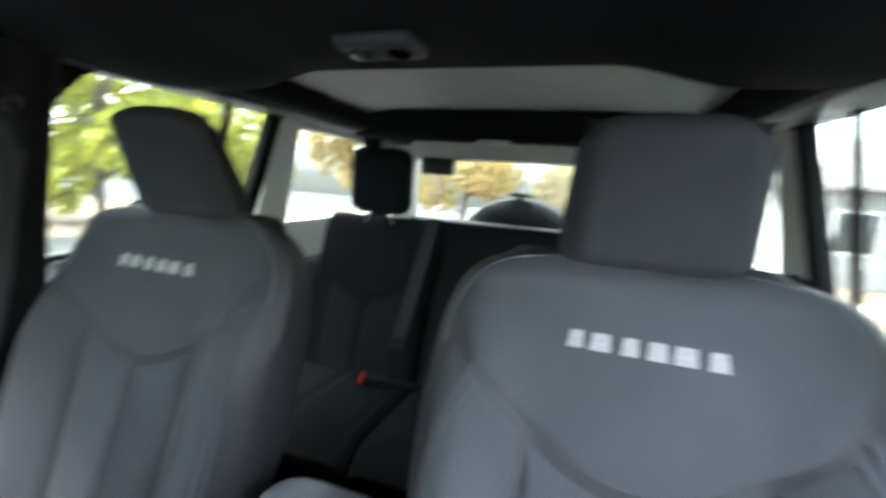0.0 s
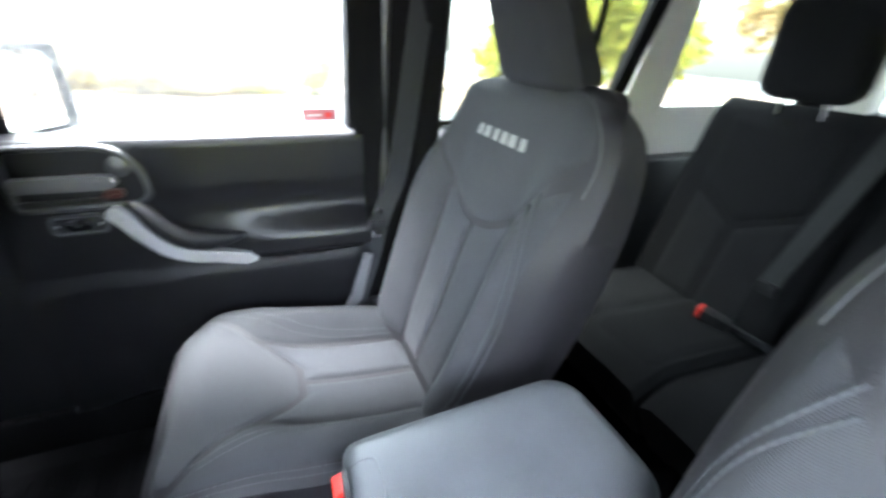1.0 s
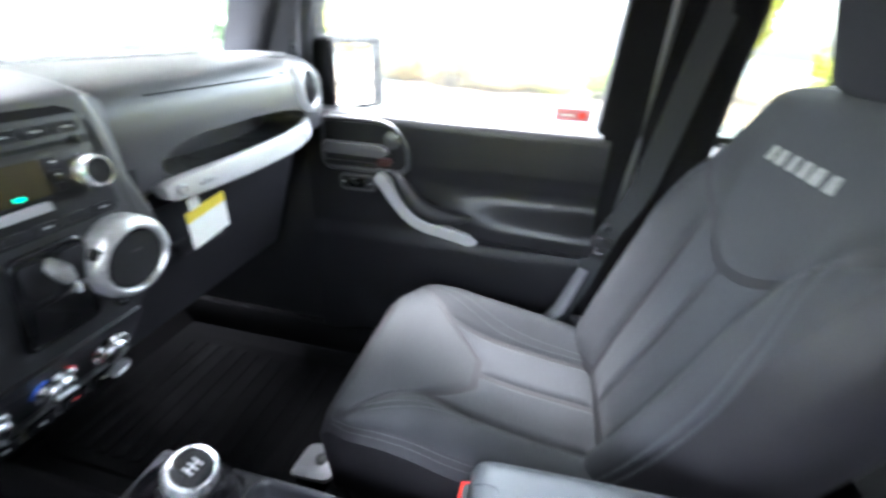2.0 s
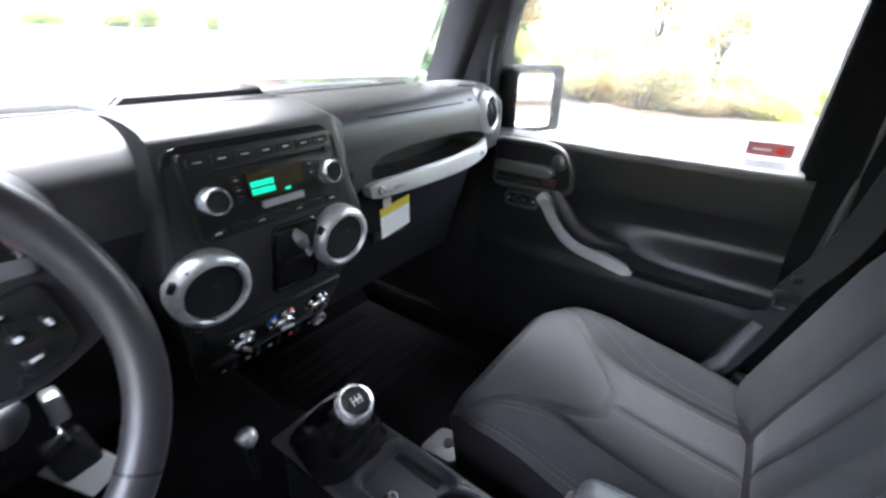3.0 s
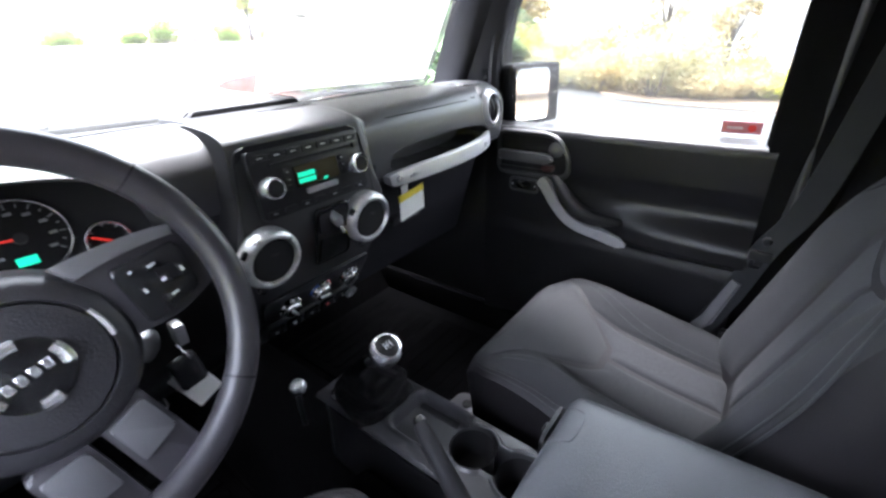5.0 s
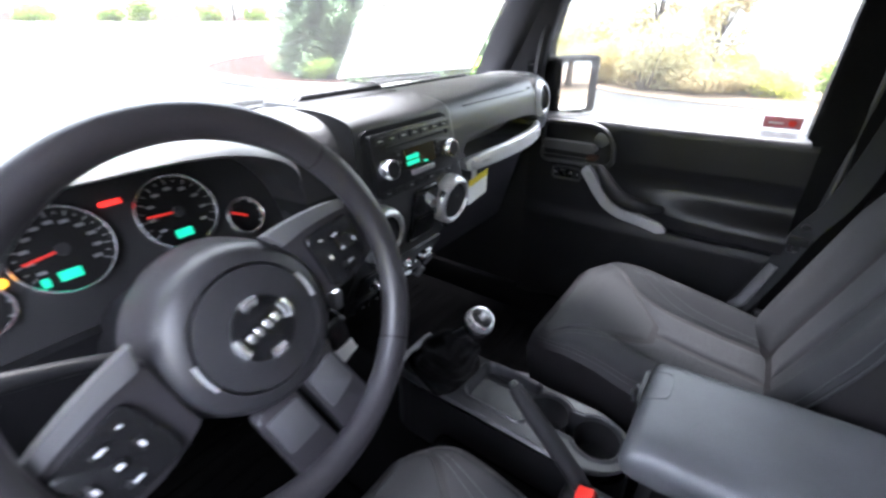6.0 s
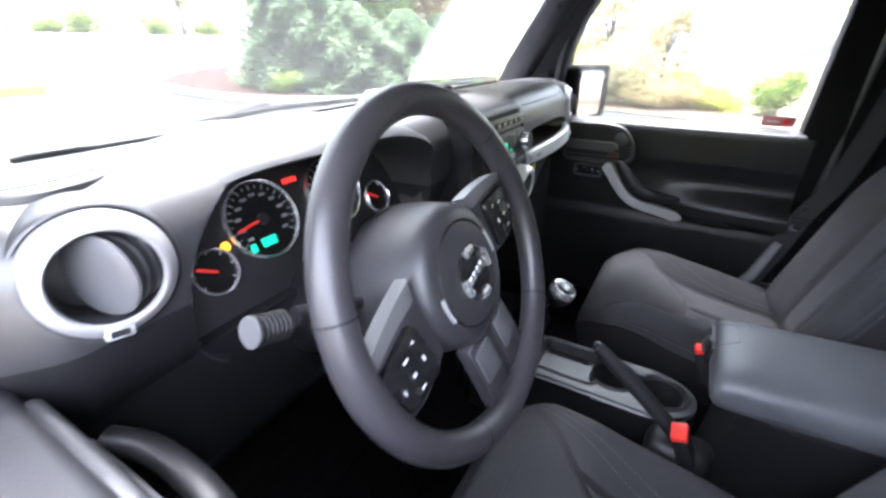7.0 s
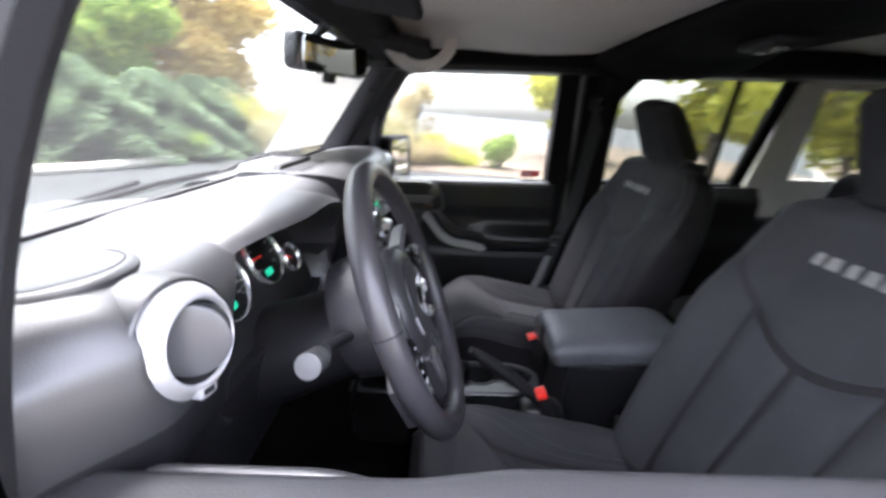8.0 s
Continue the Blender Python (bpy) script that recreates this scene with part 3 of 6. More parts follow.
    grip = [Vector((s * (0.680 - 0.004 * smooth(y, 0.04, 0.11)), y + 0.030, z + 0.022)) for y, z in [(-0.045, 1.076), (-0.025, 1.055), (0.0, 1.02), (0.035, 0.990), (0.075, 0.980), (0.115, 0.980), (0.150, 0.985)]]
    line = spline(grip, 5)
    k = len(line) - 1
    part("grip", tube(line, [0.004 + 0.019 * math.sin(math.pi * min(1.0, 0.06 + 2.2 * min(i, k - i) / k) / 2) for i in range(k + 1)], 12, flat=0.9), RUBBER, d)
    if s > 0:
        part("assist_grip", tube(spline([(0.668, -0.20, 1.125), (0.652, -0.165, 1.118), (0.648, -0.11, 1.108), (0.655, -0.05, 1.098)], 5), 0.015, 12, flat=0.8), DASH, d, "smooth grey grip")
    # mirror outside
    m = thing("side_mirror", "black rain-spotted side mirror on the car door", "mirror", group="side mirrors")
    cx, cy, cz = s * 0.868, -0.188, 1.283
    part("housing", box(-0.096, 0.096, -0.055, 0.03, -0.086, 0.086, 0.014, 4, pose(cx, cy, cz, 0, 0, s * 22)), MIRROR_SHELL, m)
    part("mirror_glass", prism(rounded([(-0.046 if s < 0 else -0.080, -0.072), (0.080 if s < 0 else 0.046, -0.072), (0.080 if s < 0 else 0.046, 0.072), (-0.046 if s < 0 else -0.080, 0.072)], 0.018), 0, 0.004, lambda u, v, a: pose(cx, cy, cz, 0, 0, s * 22) @ Vector((u, 0.0295 + a, v))), MIRROR, m, "flat mirror glass")
    part("arm", tube([(s * 0.80, -0.27, 1.19), (s * 0.82, -0.25, 1.21), (s * 0.845, -0.22, 1.23)], 0.022, 10), MIRROR_SHELL, m)
    rnd = random.Random(4 + s)
    bm = bmesh.new()
    mm = pose(cx, cy, cz, 0, 0, s * 22)
    for _ in range(230):
        u, v = rnd.uniform(-0.094, 0.094), rnd.uniform(-0.09, 0.09)
        if -0.050 < -s * u < 0.082 and abs(v) < 0.076:
            continue
        lathe([(rnd.uniform(0.0008, 0.0022), 0.0), (0, 0.0012)], mm @ facing((u * 0.97, 0.0300, v * 0.93), (0, 1, 0)), 6, bm)
    tagged(part("rain_drops", bm, CHROME, m), kind="stuff")
    return d


front_door(-1, "door_passenger", "closed black front passenger door with silver pull handle")
front_door(1, "door_driver", "closed driver's door with its window wound down")


def spare_wheel():
    w = thing("spare_wheel", "black spare tyre carried behind the rear window", "spare wheel")
    m = facing((-0.06, 2.52, 0.98), (0, 1, 0))
    part("tyre", lathe([(0.23, -0.11), (0.33, -0.125), (0.378, -0.10), (0.39, -0.05), (0.39, 0.05), (0.378, 0.10), (0.33, 0.125), (0.23, 0.11), (0.23, -0.11)], m, 64), RUBBER, w)
    part("rim", lathe([(0.235, -0.10), (0.21, -0.02), (0.06, 0.01), (0, 0.01)], m, 40), SILVER, w, "silver wheel rim")
    part("lamp_post", box(-0.085, -0.045, 2.40, 2.43, 1.22, 1.385, 0.008), PLASTIC, w, "black brake lamp post")
    part("brake_lamp", box(-0.125, 0.0, 2.395, 2.44, 1.375, 1.398, 0.006), PLASTIC, w, "wide unlit brake lamp")


spare_wheel()


# ---- dashboard ----
def in_cluster(x, z):
    """1 inside the opening under the instrument hood."""
    e = (abs(x - 0.378) / 0.202) ** 2.5 + (max(0.0, z - 1.205) / 0.124) ** 2.5
    return 1 - smooth(e, 0.82, 1.0)


def dashboard():
    d = thing("dashboard", "dark grey moulded dashboard with silver trim", "dashboard")
    prof = [(-0.47, 1.285), (-0.455, 1.312), (-0.40, 1.324), (-0.33, 1.334), (-0.265, 1.333), (-0.215, 1.322), (-0.187, 1.298), (-0.178, 1.27), (-0.178, 1.235), (-0.183, 1.20), (-0.195, 1.165), (-0.215, 1.14), (-0.25, 1.12)]
    line = spline([(y, z, 0) for y, z in prof], 18)

    def skin(u, v):
        x = -0.795 + u * 1.54
        p = line[min(len(line) - 1, round(v * (len(line) - 1)))]
        y, z = p.x, p.y
        low = smooth(v, 0.42, 0.55)
        m = in_cluster(x, z)
        y -= 0.135 * m
        side = smooth(abs(x + 0.010), 0.670, 0.760)
        y -= 0.05 * side * smooth(v, 0.2, 0.5)
        z -= 0.012 * side * (1 - low)
        # hollow over the passenger's grab handle
        e = (abs(x + 0.430) / 0.182) ** 3 + (abs(z - 1.212) / 0.030) ** 2.6
        y -= 0.085 * (1 - smooth(e, 0.68, 1.10))
        # the passenger's side falls away under the handle
        y -= 0.055 * (1 - smooth(z, 1.150, 1.188)) * (1 - smooth(x, -0.25, -0.19)) * smooth(v, 0.5, 0.7)
        # sockets of the end vents
        hole = math.hypot(abs(x + 0.003) - 0.635, z - 1.272)
        y -= 0.04 * (1 - smooth(hole, 0.034, 0.048)) * smooth(v, 0.35, 0.5)
        return Vector((x, y, z))

    ob = part("dash_skin", sheet(skin, 600, len(line) - 1, lambda u, v: Vector((-0.795 + u * 1.54, -0.50, 1.10 + 0.17 * (1 - v)))), DASH, d)
    # below a set height the skin takes the black plastic
    ob.data.materials.append(PLASTIC)
    for f in ob.data.polygons:
        q = f.center
        low = 1.186 if q.x < -0.2 else 1.222
        if q.z < low and q.y > -0.30:
            f.material_index = 1

    def face_y(z):
        """The skin's rear face at a height."""
        return min(line[len(line) // 3:], key=lambda p: abs(p.y - z)).x

    part("airbag_seam", tube([(x, face_y(1.302) + 0.0006, 1.302) for x in (-0.25, -0.30, -0.36, -0.42, -0.48, -0.535)], 0.0014, 6), RUBBER, d)
    for k in range(2):
        part("badge_mark", box(-0.574 + k * 0.010, -0.567 + k * 0.010, face_y(1.305) - 0.004, face_y(1.305) + 0.0015, 1.301, 1.307, 0.0005), RUBBER, d)
    # defroster slot along the glass
    part("defrost_slot", box(-0.60, 0.60, -0.415, -0.405, 1.322, 1.3285, 0.002), RUBBER, d)
    # lower knee panels
    part("knee_panel", sheet(lambda u, v: Vector((0.13 + u * 0.60, -0.205 - 0.05 * v - 0.06 * smooth(v, 0.6, 1.0) - 0.03 * smooth(u, 0.8, 1), 1.155 - 0.27 * v)), 16, 16, (0, -0.06, 0)), PLASTIC, d)
    part("glove_box", sheet(lambda u, v: Vector((-0.62 + u * 0.47, -0.205 - 0.075 * v - 0.02 * smooth(abs(2 * u - 1), 0.9, 1), 1.15 - 0.23 * v)), 20, 14, (0, -0.06, 0)), PLASTIC, d, "black glove box lid")
    part("glove_latch", box(-0.345, -0.25, -0.222, -0.196, 1.062, 1.084, 0.008), DASH, d)
    # tray on top
    tr = part("top_tray", prism(rounded([(-0.158, -0.405), (0.085, -0.405), (0.085, -0.262), (-0.158, -0.262)], 0.03), 1.325, 1.339, lambda u, v, a: (u, v, a), 0.004), DASH, d)
    part("tray_floor", prism(rounded([(-0.146, -0.315), (0.072, -0.315), (0.072, -0.272), (-0.146, -0.272)], 0.015), 1.332, 1.3402, lambda u, v, a: (u, v, a)), RUBBER, tr, "dark rubber tray floor")
    part("tray_wall", prism([(-0.146, 1.335), (0.072, 1.335), (0.054, 1.349), (-0.140, 1.349)], -0.330, -0.316, lambda u, v, a: (u, a, v), 0.002), RUBBER, tr)
    part("tray_back", prism([(-0.150, 1.335), (0.076, 1.335), (0.058, 1.3505), (-0.143, 1.3505)], -0.40, -0.331, lambda u, v, a: (u, a, v), 0.003), DASH, tr)
    # speaker grilles in the corners of the top
    for s in (-1, 1):
        gm = pose(s * 0.630, -0.292, 1.3185, 3) @ Matrix.Diagonal((0.93, 0.96, 1, 1))
        g = part("speaker_grille", lathe([(0.068, 0), (0.068, 0.010), (0.065, 0.0135), (0.060, 0.015), (0.055, 0.0145), (0, 0.0150)], gm, 48), DASH, d, "round dark speaker cover")
        part("grille_groove", tube([gm @ Vector((0.058 * math.cos(a), 0.058 * math.sin(a), 0.0150)) for a in (2 * math.pi * i / 40 for i in range(40))], 0.0009, 5, True), RUBBER, g)
    # round end vents
    for s in (-1, 1):
        vm = facing((0.632 if s > 0 else -0.638, -0.184 if s > 0 else -0.190, 1.274 if s > 0 else 1.270), (s * 0.16, 0.97, 0.10)) @ Matrix.Scale(0.775, 4)
        vent = part("vent", lathe([(0.0645, -0.016), (0.0650, -0.002), (0.0636, 0.0032), (0.0610, 0.0065), (0.0535, 0.0175), (0.0505, 0.0200), (0.0480, 0.0205), (0.0462, 0.0190), (0.0452, 0.0150)], vm, 56), SILVER, d, "satin silver ring air vent")
        part("vent_gap", lathe([(0.0642, -0.001), (0.0650, -0.004), (0.0664, -0.004), (0.0668, -0.001)], vm, 56), RUBBER, vent)
        part("vent_pod", lathe([(0.0666, -0.006), (0.0672, 0.0002), (0.0690, -0.0005), (0.0708, -0.0035), (0.0728, -0.0110), (0.0750, -0.0250), (0.0770, -0.0450)], vm, 56), DASH, vent, "dark round vent surround")
        part("vent_lip", lathe([(0.0455, 0.0160), (0.0445, 0.0160), (0.0432, 0.012), (0.0430, -0.045), (0, -0.055)], vm, 40), RUBBER, vent)
        flap = vm @ pose(0, 0.001, 0.004, 0, -60 * s, 0)
        part("vent_flap", lathe([(0, 0.0085), (0.024, 0.0082), (0.037, 0.0072), (0.0415, 0.0055), (0.0425, 0.003), (0, 0.002)], flap, 40), GREY_LEVER, vent, "grey round flap")
        for k in (1, 2):
            part("vent_louvre", lathe([(0.030, 0.0028), (0.0395 - 0.001 * k, 0.0022), (0.0400 - 0.001 * k, 0.0), (0.0395 - 0.001 * k, -0.0014), (0, -0.0014), (0, 0.002), (0.030, 0.0028)], flap @ pose(0, 0, -0.0135 * k + 0.002), 36), DASH, vent)
        tab = vm @ pose(0, 0, 0, 0, 0, -8 * s)
        part("vent_tab", box(-0.0125, 0.0125, -0.0620, -0.0485, 0.006, 0.0195, 0.002, 2, tab), SILVER, vent)
        part("vent_tab_slot", box(-0.0085, 0.0085, -0.0600, -0.0520, 0.0175, 0.0202, 0.001, 1, tab), RUBBER, vent)
        part("vent_mark", box(-0.0008, 0.0008, -0.0055, 0.0055, 0.0085, 0.0122, 0.0003, 1, vm @ pose(-s * 0.0575, 0.010, 0, 0, 0, 8)), PRINT, vent)
    # grab handle: a flat-faced bar with rounded edges
    gh = spline([(-0.212, -0.152, 1.186), (-0.252, -0.145, 1.188), (-0.365, -0.138, 1.189), (-0.475, -0.139, 1.191), (-0.552, -0.147, 1.195), (-0.600, -0.162, 1.200), (-0.630, -0.184, 1.207)], 6)
    bm, rows = bmesh.new(), []
    for i, p in enumerate(gh):
        k = i / (len(gh) - 1)
        hz = 0.0125 + 0.0055 * math.sin(math.pi * min(1.0, k * 1.1)) - 0.004 * max(0.0, 0.08 - k) / 0.08
        back = Vector((-0.35 * smooth(k, 0.6, 1), -1, 0)).normalized()
        row = []
        for a, o in ((-0.75, 0.022), (-1, 0.012), (-1, 0.005), (-0.82, 0.0012), (0, 0), (0.82, 0.0012), (1, 0.005), (1, 0.012), (0.75, 0.022)):
            row.append(bm.verts.new(p + Vector((0, 0, a * hz)) + back * (o + 0.003 * a)))
        rows.append(row)
    for a, b in zip(rows, rows[1:]):
        for j in range(9):
            bm.faces.new((a[j], a[(j + 1) % 9], b[(j + 1) % 9], b[j]))
    bm.faces.new(rows[0]), bm.faces.new(rows[-1][::-1])
    handle = part("grab_handle", bm, SILVER, d, "satin silver grab handle")
    for x, y, z in ((-0.232, -0.1485, 1.187), (-0.556, -0.1475, 1.195)):
        part("bolt", lathe([(0.0078, -0.004), (0.0078, 0.002), (0.0055, 0.0035), (0.004, 0.0005), (0, 0.0005)], facing((x, y, z), (0, 1, 0.05)), 16), STEEL, handle)
    for i in range(4):
        part("badge", box(-0.266 - i * 0.0085, -0.261 - i * 0.0085, -0.1450, -0.1415, 1.184, 1.1868 + (0.002, 0.004, 0.003, 0.001)[i], 0.0005), PRINT, handle, "small grey badge")
    return d


dashboard()


STACK = [(0.90, -0.262), (0.95, -0.238), (1.0, -0.212), (1.06, -0.176), (1.12, -0.146), (1.17, -0.137), (1.22, -0.138), (1.30, -0.150), (1.345, -0.162)]


def stack_y(z):
    """The stack's face: upright at the radio, falling back below the vents."""
    return curve(z, STACK)


def stack_n(z):
    return Vector((0, 1, -(stack_y(z + 0.01) - stack_y(z - 0.01)) / 0.02)).normalized()


def on_stack(x, z, out=0.0):
    n = stack_n(z)
    return facing((x, stack_y(z) + n.y * out, z + n.z * out), n)


def centre_stack():
    c = thing("centre_stack", "black centre stack with radio, air vents and climate knobs", "console")

    def face(u, v):
        s = 2 * u - 1
        # over the top in a quarter curve, then down the raked front
        if v < 0.22:
            a = v / 0.22 * math.pi / 2
            y, z = -0.262 + (stack_y(1.315) + 0.262) * math.sin(a), 1.315 + 0.023 * math.cos(a)
        else:
            z = 1.315 - (v - 0.22) / 0.78 * 0.387
            y = stack_y(z)
        w = table(z, [(0.92, 0.105), (1.02, 0.128), (1.16, 0.148), (1.25, 0.126), (1.35, 0.118)])
        flare = table(z, [(1.13, 0.004), (1.19, 0.06), (1.26, 0.085), (1.35, 0.095)]) * (1.0 if s < 0 else 0.20 - 0.17 * smooth(z, 1.25, 1.31))
        k = max(0.0, (abs(s) - 0.55) / 0.45)
        x = abs(s) / 0.55 * w if k == 0 else w + flare * k
        # the sides sweep back into the dashboard in a hollow curve
        y += (min(-0.205, y - 0.02) - y) * (math.sin(k * math.pi / 2) ** 1.2) * smooth(k, -0.1, 0.25)
        z -= (0.042 if s < 0 else 0.012) * k * smooth(z, 1.29, 1.335)
        return Vector((math.copysign(x, s) - 0.022, y, z))

    body = part("stack_body", sheet(face, 90, 80, (0, -0.22, -0.02)), DASH, c)
    # the side towards the driver is coloured black for the deep shadow in the joint
    body.data.materials.append(PADDING)
    for f in body.data.polygons:
        if f.center.x > 0.08 and f.normal.x > 0.72:
            f.material_index = 1
    plate = rounded([(-0.134, 1.312), (0.092, 1.312), (0.114, 1.16), (0.092, 0.935), (-0.130, 0.935), (-0.150, 1.16)], 0.02)
    to = lambda u, v, a: Vector((u, stack_y(v), v)) + stack_n(v) * a
    MID = -0.021
    at = lambda u, v, a: to(u + MID, v, a)
    part("stack_plate", prism(plate, -0.004, 0.003, to, 0.0025), PLASTIC, c)
    radio = part("radio", prism(rounded([(-0.103, 1.206), (0.099, 1.206), (0.101, 1.304), (-0.103, 1.304)], 0.006), 0.0, 0.012, at, 0.002), PLASTIC, c, "black car radio with lit green display")
    part("disc_slot", prism([(-0.078, 1.2785), (0.070, 1.2785), (0.070, 1.2825), (-0.078, 1.2825)], 0.011, 0.0145, at), RUBBER, radio)
    part("slot_button", prism(rounded([(-0.098, 1.276), (-0.086, 1.276), (-0.086, 1.284), (-0.098, 1.284)], 0.003), 0.011, 0.016, at), PLASTIC, radio)
    screen = part("screen", prism(rounded([(-0.047, 1.239), (0.034, 1.239), (0.034, 1.271), (-0.047, 1.271)], 0.003), 0.011, 0.0145, at), AMBER_SCREEN, radio, "dim amber screen")
    bm = bmesh.new()
    for r in range(2):
        x = 0.030
        for wd in ((0.005, 0.004, 0.006, 0.005, 0.004), (0.004, 0.006, 0.004, 0.006, 0.004))[r]:
            prism([(x - wd, 1.2445 + r * 0.009), (x, 1.2445 + r * 0.009), (x, 1.2510 + r * 0.009), (x - wd, 1.2510 + r * 0.009)], 0.014, 0.0155, at, bm=bm)
            x -= wd + 0.0015
    prism([(-0.022, 1.241), (-0.015, 1.241), (-0.015, 1.2445), (-0.022, 1.2445)], 0.014, 0.0155, at, bm=bm)
    part("display_text", bm, GREEN_GLOW, screen, "glowing green display bars")
    part("brand_bar", prism(rounded([(-0.040, 1.226), (0.020, 1.226), (0.020, 1.2345), (-0.040, 1.2345)], 0.002), 0.011, 0.015, at), PRINT, radio)
    def radio_button(x, z, w, h, mark=True):
        b = part("radio_button", prism(rounded([(x - w, z - h), (x + w, z - h), (x + w, z + h), (x - w, z + h)], 0.002, 2), 0.011, 0.0138, at, 0.0006, 1), PLASTIC, radio)
        if mark:
            part("button_mark", prism([(x - w * 0.38, z - 0.0009), (x + w * 0.38, z - 0.0009), (x + w * 0.38, z + 0.0009), (x - w * 0.38, z + 0.0009)], 0.0137, 0.0143, at), PRINT, b)

    for i in range(7):
        radio_button(-0.085 + i * 0.0278, 1.2130, 0.0105, 0.0042, i % 2 == 0)
        radio_button(-0.085 + i * 0.0278, 1.2930, 0.0118, 0.0050)
    for x in (-0.058, 0.046):
        for z in (1.243, 1.2545, 1.266):
            radio_button(x, z, 0.0055, 0.0042, z > 1.25)
    for x in (-0.086, 0.078):
        k = part("radio_knob", lathe([(0.0175, 0), (0.0175, 0.004), (0.0165, 0.015), (0.0150, 0.0185), (0.0130, 0.0185), (0.0125, 0.016)], on_stack(x + MID, 1.250, 0.010), 32), POLISHED, radio, "chrome-rimmed knob")
        part("knob_cap", lathe([(0.0128, 0.016), (0.012, 0.0180), (0, 0.0178)], on_stack(x + MID, 1.250, 0.010), 24), RUBBER, k)
    # round closed vents
    for s in (-1, 1):
        m = on_stack(0.083 if s > 0 else -0.117, 1.150, 0.004)
        v = part("round_vent", lathe([(0.0475, -0.01), (0.0490, 0.004), (0.0485, 0.012), (0.0455, 0.0185), (0.0415, 0.0215), (0.0380, 0.0215), (0.0362, 0.0190), (0.0355, 0.0135)], m, 48), TRIM_SILVER, c, "satin silver ring round vent")
        disc = part("vent_disc", lathe([(0.0355, 0.008), (0.0350, 0.0165), (0.0335, 0.0185), (0.030, 0.0190), (0.012, 0.0200), (0, 0.0202)], m, 40), RUBBER, v, "closed black round flap")
        part("disc_mark", box(-0.006, 0.006, -0.0012, 0.0012, 0.0195, 0.0206, 0.0003, 1, m @ pose(0, 0.012, 0)), PLASTIC, disc)
        for a in (148, 238):
            part("vent_notch", box(-0.0035, 0.0035, -0.0062, 0.0062, 0.012, 0.0215, 0.001, 1, m @ pose(0, 0, 0, 0, 0, a) @ pose(0.0440, 0, 0, 0, 25)), RUBBER, v)
    # switch bank, a recess with rockers and a toggle
    bank = part("switch_bank", tube([at(u, v, 0.004) for u, v in rounded([(-0.060, 1.090), (0.012, 1.090), (0.010, 1.192), (-0.056, 1.192)], 0.010)], 0.0032, 8, True), GLOSSY, c)
    part("bank_floor", prism(rounded([(-0.060, 1.090), (0.012, 1.090), (0.010, 1.192), (-0.056, 1.192)], 0.010), 0.0, 0.0034, at), RUBBER, bank)
    for x in (-0.042, -0.006):
        part("rocker_switch", prism(rounded([(x - 0.013, 1.150), (x + 0.013, 1.150), (x + 0.013, 1.186), (x - 0.013, 1.186)], 0.004), 0.002, 0.010, at, 0.003), PLASTIC, bank)
    tg = part("toggle", tube([tuple(at(-0.020, 1.180, 0.004)), tuple(at(-0.022, 1.172, 0.018)), tuple(at(-0.025, 1.162, 0.022))], [0.0065, 0.0095, 0.006], 12), STEEL, bank, "silver toggle")
    part("toggle_tip", tube([tuple(at(-0.025, 1.163, 0.021)), tuple(at(-0.030, 1.148, 0.022))], [0.0048, 0.0038], 10), POLISHED, tg)
    part("bank_door", prism(rounded([(-0.054, 1.096), (0.006, 1.096), (0.006, 1.140), (-0.054, 1.140)], 0.004), 0.003, 0.008, at, 0.002), PLASTIC, bank)
    # climate knobs
    panel = part("climate_panel", prism(rounded([(-0.124, 0.982), (0.102, 0.982), (0.112, 1.050), (-0.132, 1.050)], 0.014), 0.0, 0.006, at, 0.003), PLASTIC, c)
    part("panel_lip", tube([at(-0.120, 0.982, 0.006), at(-0.05, 0.979, 0.010), at(0.03, 0.979, 0.010), at(0.098, 0.982, 0.006)], 0.0038, 8), DASH, panel)
    for x in (-0.083, -0.014, 0.056):
        m = on_stack(x + MID, 1.014, 0.005)
        k = part("climate_knob", lathe([(0.0225, 0), (0.0222, 0.003), (0.0185, 0.005), (0.0165, 0.016), (0.0145, 0.0195), (0, 0.0200)], m, 30), GLOSSY, panel, "round climate knob")
        part("knob_ring", lathe([(0.0172, 0.0100), (0.0178, 0.0125), (0.0172, 0.0155), (0.0158, 0.0178), (0.0150, 0.0182)], m, 30), POLISHED, k, "bright chrome ring")
        for j in range(5):
            a = radians(205 - j * 57)
            part("knob_dot", lathe([(0.0052, 0.0), (0.0047, 0.0040), (0, 0.0056)], m @ pose(0.0190 * math.cos(a), 0.0190 * math.sin(a), 0.0045), 10), POLISHED, k, "bright chrome dot")
        part("pointer", box(-0.0022, 0.0022, -0.0125, 0.0125, 0.016, 0.0245, 0.0012, 1, m @ pose(0, 0, 0, 0, 0, 35 if x > 0 else (-25 if x < -0.05 else 80))), STEEL, k)
        if x == -0.014:
            for colour, a0 in ((RED, -0.2), (BLUE, 2.0)):
                part("heat_arc", tube([m @ Vector((0.0240 * math.cos(a0 + q), 0.0240 * math.sin(a0 + q), 0.003)) for q in (0, 0.3, 0.6, 0.9, 1.2)], 0.0015, 5), colour, k)
    sw = part("switch_plate", prism(rounded([(-0.105, 0.942), (0.105, 0.942), (0.110, 0.975), (-0.110, 0.975)], 0.006), 0.0, 0.009, at, 0.003), PLASTIC, c)
